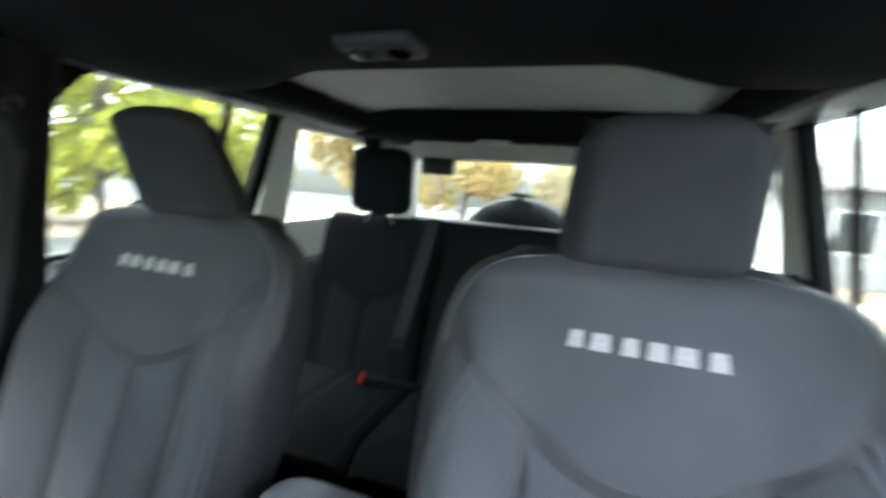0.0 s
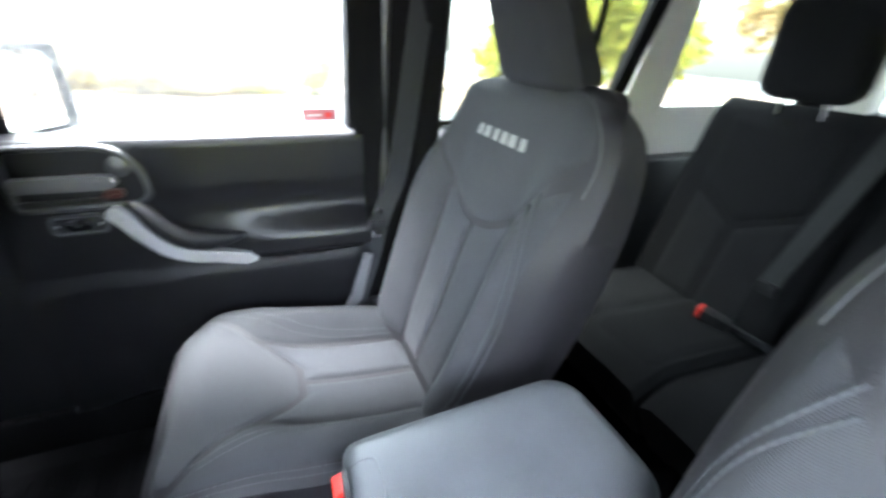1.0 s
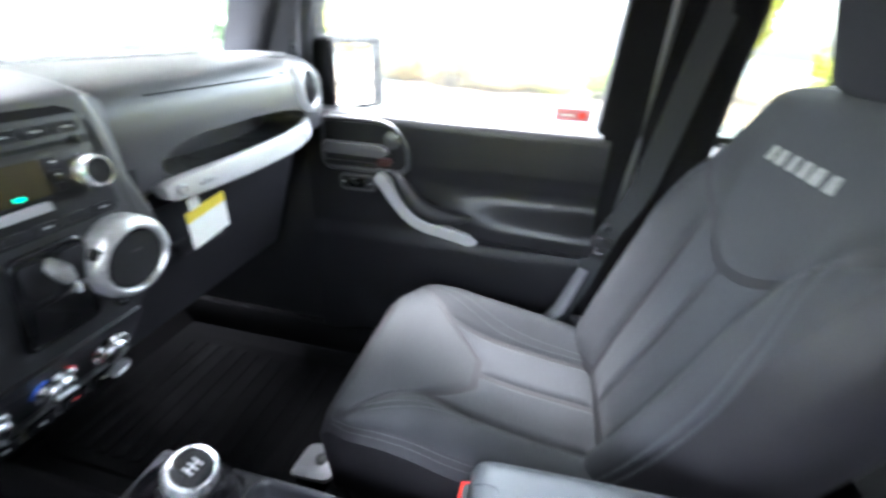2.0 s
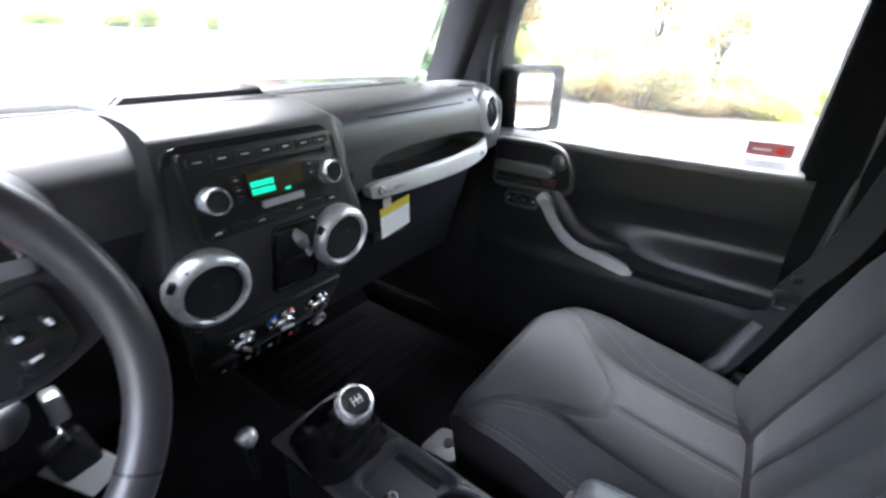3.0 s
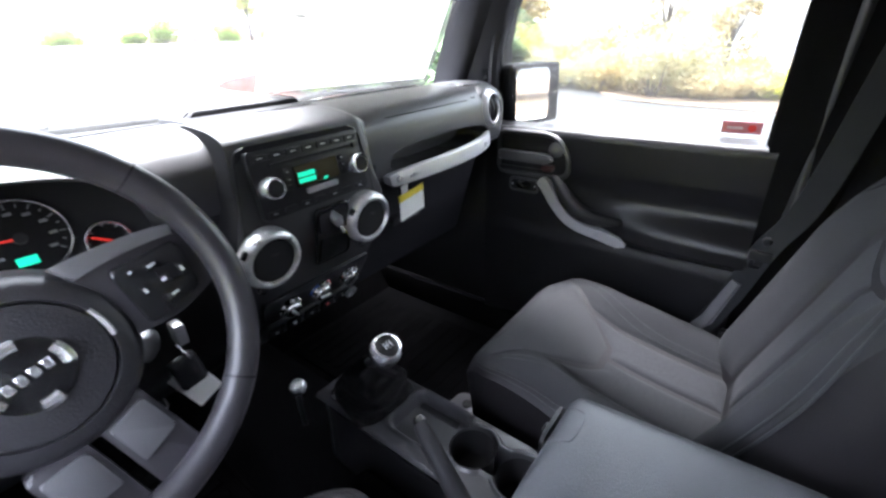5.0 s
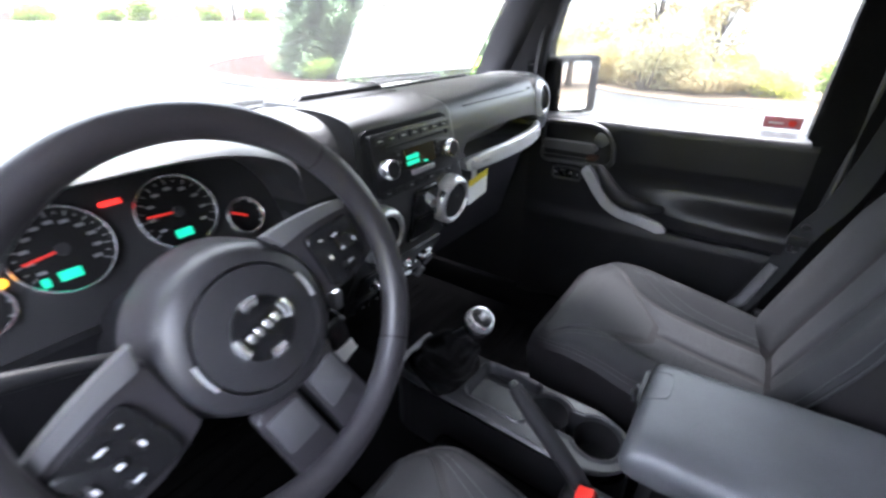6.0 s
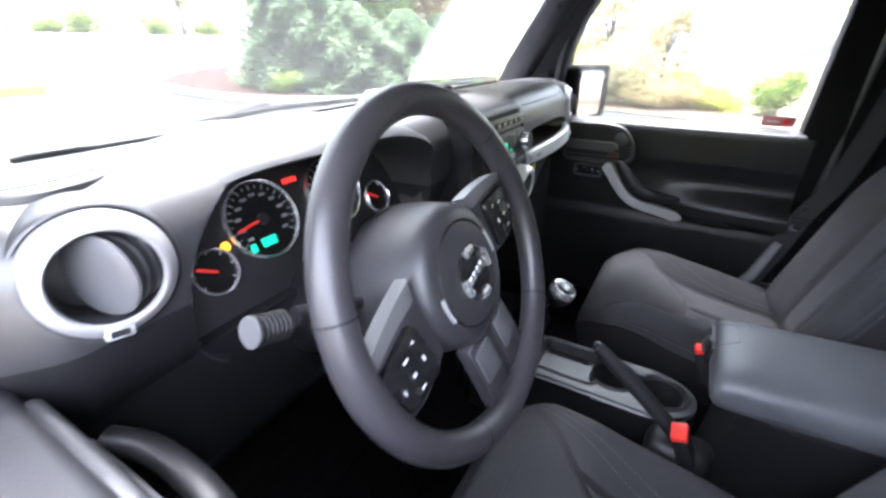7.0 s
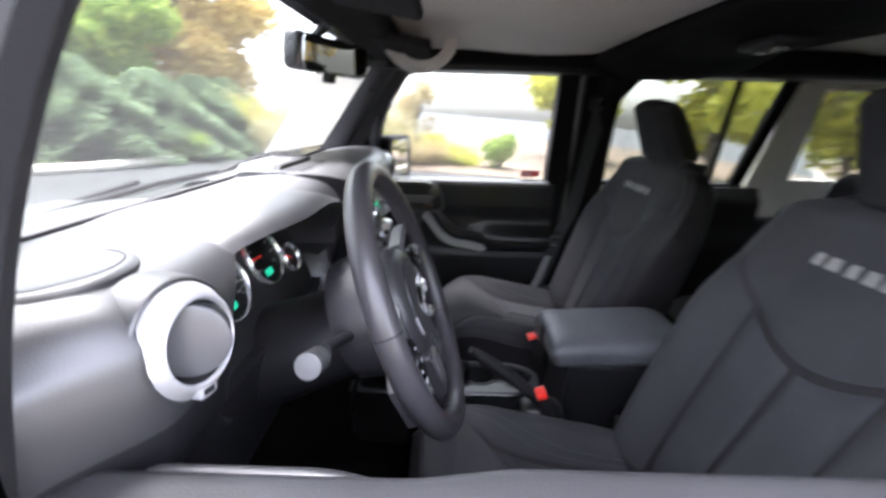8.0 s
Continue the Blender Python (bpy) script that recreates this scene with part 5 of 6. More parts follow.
buckle((0.118, 0.262, 0.856), (0.12, -0.35, 0.92))
buckle((-0.122, 0.285, 0.870), (-0.12, -0.35, 0.92))
buckle((-0.322, 1.215, 0.812), (-0.85, -0.25, 0.10))


# ---- front seats ----
BACK_N = Vector((0, -math.cos(radians(17)), math.sin(radians(17))))
BACK_LOW, BACK_HIGH = 0.745, 1.364


def back_width(h):
    return curve(h, [(0.0, 0.200), (0.18, 0.236), (0.40, 0.256), (0.60, 0.264), (0.76, 0.262), (0.87, 0.248), (0.95, 0.218), (1.0, 0.168)])


def back_line(z):
    """The middle of the backrest's face: leaning more at the loins than at the shoulders."""
    d = z - 0.75
    return 0.482 + 0.45 * d - 0.2155 * d * d


def back_front(s, h, out=0.0):
    """The backrest's front: s across from -1 to 1, h up from 0 to 1."""
    z = BACK_LOW + (BACK_HIGH - BACK_LOW) * h
    wing = (1 - smooth(h, 0.52, 0.92)) * smooth(h, -0.15, 0.12)
    f = 0.054 * wing * smooth(abs(s), 0.42, 0.76) - (0.030 + 0.040 * wing) * max(0.0, (abs(s) - 0.74) / 0.26) ** 2.0
    f += 0.010 * math.sin(math.pi * min(1, h * 1.05)) - 0.050 * smooth(h, 0.90, 1.0) ** 2
    return Vector((s * back_width(h), back_line(z), z)) + BACK_N * (f + out)


def back_rear(s, h):
    z = BACK_LOW + (BACK_HIGH - BACK_LOW) * h
    p = Vector((s * back_width(h) * 0.97, back_line(z), z))
    thick = 0.175 - 0.055 * h
    return p - BACK_N * thick * (1 - 0.40 * abs(s) ** 6) * (1 - 0.45 * smooth(h, 0.90, 1.0)) - BACK_N * 0.012


def pad(surface, left, right, low, high, nu, nv, puff, sink=-0.004, soft=11):
    """An upholstered piece on a surface (s, h): full in the middle, drawn in at its seams."""
    def at(u, v):
        h = low(0.5) + (high(0.5) - low(0.5)) * v
        for _ in range(3):
            s = left(h) + (right(h) - left(h)) * u
            a, b = low(s), high(s)
            h = a + (b - a) * v
        e = min(1.0, soft * min(u, 1 - u, v, 1 - v))
        return surface(s, h, sink + (puff - sink) * math.sin(e * math.pi / 2) ** 0.8)
    return sheet(at, nu, nv)


def seam(surface, pts, r=0.0016, out=0.004, n=6, bm=None):
    return tube([surface(s, h, out) for s, h in [(p.x, p.y) for p in spline([(a, b, 0) for a, b in pts], n)]], r, 6, bm=bm)


def stitches(surface, pts, out=0.004, long=0.0045, gap=0.002, r=0.0007, bm=None):
    """A row of single stitches along a line on a surface."""
    bm = bm or bmesh.new()
    line = [surface(p.x, p.y, out) for p in spline([(a, b, 0) for a, b in pts], 60)]
    run, start = 0.0, line[0]
    for a, b in zip(line, line[1:]):
        run += (b - a).length
        if run >= long and start is not None:
            tube([start, (start + b) / 2 + (b - start).orthogonal().normalized() * 0.0002, b], r, 5, bm=bm)
            start, run = None, 0.0
        elif start is None and run >= gap:
            start, run = b, 0.0
    return bm


def cushion(s, q, out=0.0):
    """The seat's top: s across, q from the front lip (0) to the back (1)."""
    y = 0.016 + 0.480 * q
    w = 0.233 - 0.036 * (1 - smooth(q, 0.0, 0.24)) ** 2
    z = curve(q, [(0.0, 0.797), (0.06, 0.822), (0.18, 0.843), (0.32, 0.826), (0.48, 0.790), (0.70, 0.768), (1.0, 0.752)])
    side = curve(q, [(0.0, 0.0), (0.18, 0.004), (0.48, 0.050), (0.75, 0.052), (1.0, 0.036)])
    z += side * smooth(abs(s), 0.44, 0.74) - (0.014 + 0.5 * side + 0.012 * (1 - q)) * max(0.0, (abs(s) - 0.76) / 0.24) ** 2
    return Vector((s * w, y, z + out))


def front_seat(x, forward, label):
    """A bucket seat at x; forward: how far its cushion has slid ahead of the shoulders."""
    st = thing("bucket_seat", label, "seat", (x, 0, 0), group="front seats")
    slide = lambda h: Vector((0, -forward * max(0.0, 1 - h / 0.82), 0))
    front = lambda s, h, out=0.0: back_front(s, h, out) + slide(h)
    rear = lambda s, h: back_rear(s, h) + slide(h)
    top = lambda s, q, out=0.0: cushion(s, q, out) + Vector((0, -forward, 0))
    back = part("backrest", sheet(lambda u, v: front(2 * u - 1, v), 56, 56, lambda u, v: rear(2 * u - 1, v)), SIDE, st, "dark vinyl-sided backrest")
    # the shoulder panel is a shield: as wide as the shoulders, with a rounded tip below
    tip = lambda s: 0.566 + 0.150 * (abs(s) / 0.68) ** 1.9
    edge = lambda h: 0.70 + 0.22 * smooth(h, 0.70, 0.80)
    shield = pad(front, lambda h: -edge(h), edge, tip, lambda s: 0.982 - 0.03 * abs(s) ** 4, 44, 34, 0.0035, -0.002)
    part("shoulder_panel", shield, CLOTH, back, "smooth dark grey shoulder panel")
    for s in (-1, 1):
        L, R = (lambda h: 0.014, lambda h: 0.47 - 0.03 * smooth(h, 0.2, 0.0)) if s > 0 else (lambda h: -0.47 + 0.03 * smooth(h, 0.2, 0.0), lambda h: -0.014)
        part("back_insert", pad(front, L, R, lambda q: 0.03, lambda q: tip(q) - 0.004, 24, 40, 0.0075, -0.004, 7), INSERT, back, "grey mesh insert")
        L, R = (lambda h: 0.485, lambda h: 0.89) if s > 0 else (lambda h: -0.89, lambda h: -0.485)
        part("bolster", pad(front, L, R, lambda q: 0.03, lambda q: min(tip(q), 0.735 + 0.05 * smooth(abs(q), 0.7, 0.89)) - 0.004, 24, 40, 0.006, -0.003, 8), CLOTH, back, "rounded cloth side bolster")
        bm = bmesh.new()
        for d in (0.0, 0.032):
            path = [(s * (0.875 + d), 0.05), (s * (0.875 + d), 0.3), (s * (0.865 + d), 0.46), (s * (0.82 + d), 0.60), (s * (0.705 + d), 0.705 + d)]
            part("piping", seam(front, path, 0.0021, 0.0052, 8), INSERT, back, "raised grey piping")
            stitches(front, path, 0.0072, r=0.0005, bm=bm)
        seam(front, [(s * 0.93, 0.76), (s * 0.93, 0.86), (s * 0.87, 0.94), (s * 0.70, 0.974), (s * 0.4, 0.986), (s * 0.02, 0.988)], 0.0011, 0.003, bm=bm)
        tagged(part("stitching", bm, THREAD, back, "pale grey double stitching"), kind="stuff")
    # embroidered lettering, as bars of its size
    for i in range(6):
        bm = bmesh.new()
        x0, lean = -0.0905 + i * 0.0308, (0.003, -0.002, 0.0025, 0.0, -0.003, 0.002)[i]
        x1, x2, z1, z2 = 0.001 + lean, 0.0225, -0.0170, 0.0160
        q = [front((x0 + dx) / back_width(0.815), 0.815 + dz, 0.0045) for dx, dz in ((x1, z1), (x2, z1), (x2 - 0.002, z2), (x1 + 0.002, z2))]
        v = [bm.verts.new(p) for p in q] + [bm.verts.new(p + BACK_N * 0.0012) for p in q]
        bm.faces.new(v[4:])
        for a in range(4):
            bm.faces.new((v[a], v[(a + 1) % 4], v[4 + (a + 1) % 4], v[4 + a]))
        part("embroidery", bm, EMBROIDERY, back, "silver embroidered bars")
    # headrest: a wedge that leans forward, deeper at its foot
    def hr_front(u, v):
        a, b = (u - 0.5) * 2, (v - 0.5) * 2
        w = 0.1085 - 0.009 * b - 0.012 * max(0.0, abs(b) - 0.7) / 0.3
        rim = max(0.0, (abs(a) - 0.66) / 0.34) ** 2 * 0.030 + max(0.0, (abs(b) - 0.72) / 0.28) ** 2 * 0.034
        return Vector((a * w, 0.650 - 0.036 * b + rim + 0.006 * a * a, 1.423 + b * 0.096 - 0.012 * a * a * a * a * max(0, b)))
    def hr_rear(u, v):
        a, b = (u - 0.5) * 2, (v - 0.5) * 2
        rim = max(0.0, (abs(a) - 0.5) / 0.5) ** 2 * 0.034 + max(0.0, (abs(b) - 0.6) / 0.4) ** 2 * 0.030
        return Vector((a * (0.100 - 0.008 * b), 0.758 - 0.046 * b - rim, 1.422 + b * 0.090))
    hr = part("headrest", sheet(hr_front, 36, 36, hr_rear), HEAD_CLOTH, st, "rounded dark cloth headrest")
    part("headrest_face", sheet(lambda u, v: hr_front(0.06 + 0.88 * u, 0.05 + 0.9 * v) + Vector((0, -0.004 * math.sin(min(1, 7 * min(u, 1 - u, v, 1 - v)) * math.pi / 2) + 0.002, 0)), 28, 28), HEAD_CLOTH, hr)
    for x in (-0.055, 0.055):
        part("headrest_post", tube([(x, 0.712, 1.30), (x, 0.705, 1.36)], 0.007, 10), GLOSSY, st, "black headrest post")
    # seat cushion
    shell_ = sheet(lambda u, v: top(2 * u - 1, v), 48, 48, lambda u, v: Vector(((2 * u - 1) * 0.215, 0.045 - forward + 0.44 * v, 0.665)))
    seat = part("seat", shell_, SIDE, st, "dark vinyl-sided seat cushion")
    # the thigh panel narrows to a blunt rounded tip
    front_u = lambda s: 0.490 - 0.440 * (max(0.0, math.hypot(abs(s), 0.16) - 0.22) / 0.72) ** 1.05
    part("thigh_panel", pad(top, lambda q: -0.90, lambda q: 0.90, lambda s: 0.030 + 0.012 * abs(s), front_u, 48, 34, 0.0045, -0.003, 9), CLOTH, seat, "smooth dark grey thigh panel")
    for s in (-1, 1):
        L, R = (lambda q: 0.014, lambda q: 0.47) if s > 0 else (lambda q: -0.47, lambda q: -0.014)
        part("seat_insert", pad(top, L, R, lambda a: front_u(a) + 0.006, lambda a: 0.99, 24, 36, 0.007, -0.004, 7), SEAT_MESH, seat, "grey mesh insert")
        L, R = (lambda q: 0.49, lambda q: 0.93) if s > 0 else (lambda q: -0.93, lambda q: -0.49)
        part("seat_bolster", pad(top, L, R, lambda a: front_u(a) + 0.010, lambda a: 0.985, 24, 36, 0.005, -0.003, 8), CLOTH, seat, "rounded cloth side bolster")
        bm = bmesh.new()
        for d in (0.0, 0.028):
            stitches(top, [(s * (0.93 + d), 0.05), (s * (0.935 + d), 0.2), (s * (0.935 + d), 0.5), (s * (0.935 + d), 0.95)], 0.0022, bm=bm)
        stitches(top, [(s * 0.80, 0.16), (s * 0.62, 0.40), (s * 0.53, 0.62), (s * 0.52, 0.95)], 0.0062, bm=bm)
        stitches(top, [(s * 0.83, 0.18), (s * 0.68, 0.42), (s * 0.58, 0.64), (s * 0.56, 0.95)], 0.0066, bm=bm)
        tagged(part("stitching", bm, THREAD, seat, "pale grey stitching"), kind="stuff")
    tagged(part("stitching", stitches(top, [(-0.93, 0.040), (-0.5, 0.022), (0, 0.020), (0.5, 0.022), (0.93, 0.040)], 0.002), THREAD, seat), kind="stuff")
    # plinth and rails
    part("skirt", box(-0.212, 0.212, 0.055, 0.52, 0.60, 0.690, 0.03, 3), PLASTIC, st)
    for x in (-0.19, 0.19):
        rail = part("seat_rail", box(x - 0.02, x + 0.02, 0.02, 0.56, 0.50, 0.64, 0.006), RUBBER, st)
        part("rail_foot", prism(rounded([(-0.005, 0.50), (0.07, 0.50), (0.045, 0.565), (0.015, 0.565)], 0.01), x - 0.018, x + 0.018, lambda u, v, a: (a, u - 0.02, v), 0.003), STEEL, rail, "grey steel seat bracket")
    plate = part("seat_bracket", prism(rounded([(0.045, -0.115), (0.125, -0.125), (0.14, -0.02), (0.05, 0.0)], 0.015), 0.500, 0.512, lambda u, v, a: (u, v, a + 0.35 * (v + 0.12)), 0.003), GREY_LEVER, st, "grey steel seat bracket")
    part("bracket_bolt", lathe([(0.014, 0), (0.014, 0.006), (0.008, 0.010), (0, 0.010)], pose(0.09, -0.06, 0.533), 14), RUBBER, plate)
    part("recline_cover", box(-0.248, -0.232, 0.44, 0.56, 0.72, 0.80, 0.007, 3), PLASTIC, st)
    return st


front_seat(-0.418, 0.0, "dark grey cloth front passenger bucket seat with pale stitching and headrest")
front_seat(0.363, 0.042, "dark grey cloth driver's bucket seat with pale stitching and headrest")


# ---- rear bench ----
def rear_seats():
    for x0, x1, group_label in ((-0.625, -0.195, "narrow dark cloth rear seat section with headrest"), (-0.183, 0.625, "wide dark cloth rear bench section with headrest")):
        st = thing("rear_bench", group_label, "car seat", group="rear seats")
        xc, hw = (x0 + x1) / 2, (x1 - x0) / 2
        rec = math.tan(radians(17))

        def bf(s, h, out=0.0):
            z = 0.74 + 0.55 * h
            f = 0.012 - 0.04 * max(0, (abs(s) - 0.88) / 0.12) ** 2 - 0.04 * smooth(h, 0.92, 1) ** 2
            return Vector((xc + s * hw, 1.285 + (z - 0.74) * rec - f - out, z))
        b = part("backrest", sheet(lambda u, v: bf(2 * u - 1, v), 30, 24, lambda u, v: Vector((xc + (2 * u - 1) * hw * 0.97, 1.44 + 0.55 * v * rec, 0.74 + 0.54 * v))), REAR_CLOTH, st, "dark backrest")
        seats = ((-0.40, 0.15),) if hw < 0.3 else ((0.40, 0.15),)
        for cx, w in seats:
            k = w / hw
            c = (cx - xc) / hw
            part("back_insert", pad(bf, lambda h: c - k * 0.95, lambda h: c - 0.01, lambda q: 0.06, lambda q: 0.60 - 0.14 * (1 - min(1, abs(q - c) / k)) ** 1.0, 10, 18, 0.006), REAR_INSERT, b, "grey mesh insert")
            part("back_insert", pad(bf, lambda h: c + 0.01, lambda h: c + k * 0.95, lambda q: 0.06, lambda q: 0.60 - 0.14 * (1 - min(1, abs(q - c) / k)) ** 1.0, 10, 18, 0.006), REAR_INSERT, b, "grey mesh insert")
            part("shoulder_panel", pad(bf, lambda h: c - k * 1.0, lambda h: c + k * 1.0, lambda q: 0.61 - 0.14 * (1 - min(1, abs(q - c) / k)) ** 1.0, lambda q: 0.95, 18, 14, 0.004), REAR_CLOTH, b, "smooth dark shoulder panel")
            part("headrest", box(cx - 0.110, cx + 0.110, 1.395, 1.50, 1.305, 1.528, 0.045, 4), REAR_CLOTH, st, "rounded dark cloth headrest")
            for x in (cx - 0.05, cx + 0.05):
                part("headrest_post", tube([(x, 1.45, 1.26), (x, 1.45, 1.33)], 0.006, 8), CHROME, st, "chrome post")

        def cf(s, q, out=0.0):
            return Vector((xc + s * hw, 0.905 + 0.44 * q, 0.800 - 0.075 * (1 - smooth(q, -0.1, 0.28)) ** 1.6 - 0.025 * q - 0.02 * max(0, (abs(s) - 0.9) / 0.1) ** 2 + out))
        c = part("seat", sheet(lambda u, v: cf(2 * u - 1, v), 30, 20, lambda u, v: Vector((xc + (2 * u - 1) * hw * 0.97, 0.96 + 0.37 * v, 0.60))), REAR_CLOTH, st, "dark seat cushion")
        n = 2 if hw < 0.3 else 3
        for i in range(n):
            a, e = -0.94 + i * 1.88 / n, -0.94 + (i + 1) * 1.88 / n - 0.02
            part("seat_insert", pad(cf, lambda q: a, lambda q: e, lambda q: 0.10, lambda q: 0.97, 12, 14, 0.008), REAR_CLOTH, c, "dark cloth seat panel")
    belt = thing("rear_seat_belt", "grey seat belt strap down the rear seat back", "seat belt", group="seat belts")
    part("strap", sheet(lambda u, v: Vector((-0.165 - 0.045 * u - 0.058 * v, 1.432 - 0.118 * v + 0.002, 1.305 - 0.385 * v)) + Vector((0, -0.012, 0)), 2, 8, (0, 0.002, 0)), WEBBING, belt)
    part("tongue", box(-0.262, -0.215, 1.285, 1.30, 0.895, 0.925, 0.004), RUBBER, belt)


rear_seats()


# ---- front seat belts ----
def front_belt(s):
    b = thing("front_seat_belt", "dark grey front seat belt hanging down the pillar", "seat belt", group="seat belts")
    pts = spline([(s * 0.652, 0.578, 1.50), (s * 0.656, 0.560, 1.37), (s * 0.660, 0.522, 1.13), (s * 0.656, 0.476, 1.015), (s * 0.652, 0.440, 0.89), (s * 0.645, 0.40, 0.79)], 8)

    def strap(u, v):
        p = pts[round(v * (len(pts) - 1))]
        return p + Vector((-s * 0.012 * (u - 0.5), 0.046 * (u - 0.5), 0))
    part("strap", sheet(strap, 2, len(pts) - 1, (s * 0.002, 0, 0)), WEBBING, b)
    part("guide", box(s * 0.64, s * 0.68, 0.540, 0.612, 1.485, 1.535, 0.012, 3), RUBBER, b, "black belt guide")
    part("guide_bolt", lathe([(0.014, 0), (0.014, 0.006), (0.009, 0.010), (0, 0.010)], facing((s * 0.640, 0.576, 1.512), (-s, 0, 0)), 16), GLOSSY, b)
    t = part("tongue", box(s * 0.648, s * 0.664, 0.450, 0.492, 0.990, 1.012, 0.004), RUBBER, b)
    part("tongue_plate", prism(rounded([(0.455, 0.972), (0.487, 0.972), (0.487, 1.002), (0.455, 1.002)], 0.005), 0, 0.003, lambda u, v, a: (s * (0.655 - a), u, v)), CHROME, t, "bright steel tongue")
    part("tongue_slot", prism(rounded([(0.463, 0.978), (0.479, 0.978), (0.479, 0.992), (0.463, 0.992)], 0.003), 0, 0.0015, lambda u, v, a: (s * (0.652 - a), u, v)), RUBBER, t)
    part("stop_button", lathe([(0.009, 0), (0.009, 0.006), (0.006, 0.009), (0, 0.009)], facing((s * 0.66, 0.475, 1.035), (-s, 0, 0)), 14), RUBBER, b)
    part("anchor", tube([(s * 0.655, 0.445, 0.93), (s * 0.648, 0.41, 0.82), (s * 0.645, 0.385, 0.785)], [0.012, 0.016, 0.012], 10, flat=0.6), TRIM_GREY, b, "grey belt anchor cover")


front_belt(-1)
front_belt(1)


# ---- small things in the car ----
def rear_view_mirror():
    m = thing("rear_view_mirror", "black rear-view mirror on the windscreen", "mirror")
    mm = facing((0.02, -0.195, 1.562), (0.35, 0.93, -0.10))
    part("housing", box(-0.115, 0.115, -0.034, 0.034, -0.045, 0.0, 0.014, 4, mm), GLOSSY, m)
    part("mirror_glass", prism(rounded([(-0.107, -0.029), (0.107, -0.029), (0.107, 0.029), (-0.107, 0.029)], 0.01), 0, 0.002, lambda u, v, a: mm @ Vector((u, v, a + 0.0005))), MIRROR, m, "mirror glass")
    part("stem", tube([mm @ Vector((0, 0, -0.04)), (0.01, -0.245, 1.60), (0.01, glass_plane_y(1.62) - 0.002, 1.62)], 0.010, 10), PLASTIC, m)
    part("toggle", box(-0.012, 0.012, -0.05, -0.032, -0.03, -0.01, 0.003, 1, mm), RUBBER, m)


rear_view_mirror()


def sun_visor(s):
    v = thing("sun_visor", "dark grey folded sun visor under the roof", "sun visor", group="sun visors")
    part("flap", box(-0.19, 0.19, -0.075, 0.075, -0.011, 0.011, 0.009, 3, pose(s * 0.34, -0.09, 1.628, -9, 0, 0)), REAR_INSERT, v)
    part("hinge", tube([(s * 0.15, -0.16, 1.64), (s * 0.34, -0.162, 1.64), (s * 0.53, -0.16, 1.64)], 0.008, 8), RUBBER, v)


sun_visor(-1)
sun_visor(1)
strap = thing("curled_tag", "pale grey curled paper strap hanging under the roof", "tag")
part("band", sheet(lambda u, v: Vector((-0.34 - 0.02 * v, -0.052 + (0.105 - 0.036 * v) * math.cos(math.pi * (1 + u)), 1.662 + (0.095 - 0.036 * v) * math.sin(math.pi * (1 + u)))), 28, 4, (-0.003, 0, 0)), TAG_PAPER, strap)
bm = bmesh.new()
for k in range(4):
    tube([Vector((-0.337 - 0.0005, -0.052 + 0.0905 * math.cos(math.pi * (1 + u)), 1.6615 + 0.0835 * math.sin(math.pi * (1 + u)))) + Vector((-0.012 * k, 0, 0)) for u in (0.38, 0.42, 0.46, 0.5, 0.54)], 0.0016, 5, bm=bm)
part("print", bm, PRINT, strap, "faint grey print bars")

tag = thing("glove_box_tag", "white and yellow paper tag hanging from the grab handle", "tag")
tm = pose(-0.287, -0.170, 1.117, -6, 7, 0)
part("card", box(-0.040, 0.040, -0.0008, 0.0008, -0.031, 0.031, 0, 1, tm), PAPER, tag)
part("yellow_band", box(-0.0405, 0.0405, -0.0012, 0.0012, 0.015, 0.0312, 0, 1, tm), YELLOW, tag, "yellow printed band")
part("loop", box(-0.010, 0.010, -0.0006, 0.0006, 0.028, 0.050, 0, 1, tm @ pose(0.02, 0, 0)), PAPER, tag)

# price sheet on the windscreen
sheet_ = thing("windscreen_sticker", "large white printed price sheet on the windscreen", "sticker")
on_glass = lambda u, v, a: (u, glass_plane_y(v) - 0.006 + a, v)
part("sheet", prism([(-0.118, 1.356), (-0.665, 1.340), (-0.60, 1.60), (-0.118, 1.60)], 0, 0.001, on_glass), THIN_PAPER, sheet_)
rnd = random.Random(3)
for r in range(2):
    z = 1.475 + r * 0.012
    for c in range(2):
        x = -0.135 - c * 0.135
        bm = prism([(x, z), (x - rnd.uniform(0.05, 0.11), z), (x - 0.06, z + 0.0022), (x, z + 0.0022)], 0.0005, 0.0018, on_glass)
        part("print_bar", bm, FAINT_PRINT, sheet_, "faint grey print bar")
inspection = thing("inspection_sticker", "small white and yellow sticker on the windscreen corner", "sticker")
part("sheet", prism([(0.525, 1.325), (0.595, 1.325), (0.592, 1.385), (0.525, 1.385)], 0, 0.001, on_glass), PALE_GREEN, inspection)
part("band", prism([(0.555, 1.385), (0.592, 1.385), (0.591, 1.394), (0.555, 1.394)], 0, 0.0012, on_glass), PALE_TAPE, inspection, "yellow band")
part("red_corner", prism([(0.597, 1.343), (0.618, 1.343), (0.617, 1.362), (0.597, 1.362)], 0, 0.0012, on_glass), RED, inspection, "red corner mark")
door_label = thing("window_sticker", "small faded red sticker low on the side window", "sticker")
part("sheet", prism([(0.335, 1.222), (0.41, 1.222), (0.41, 1.248), (0.335, 1.248)], 0, 0.001, lambda u, v, a: (-(side_x(v) + 0.010 - a), u, v)), PINK, door_label)
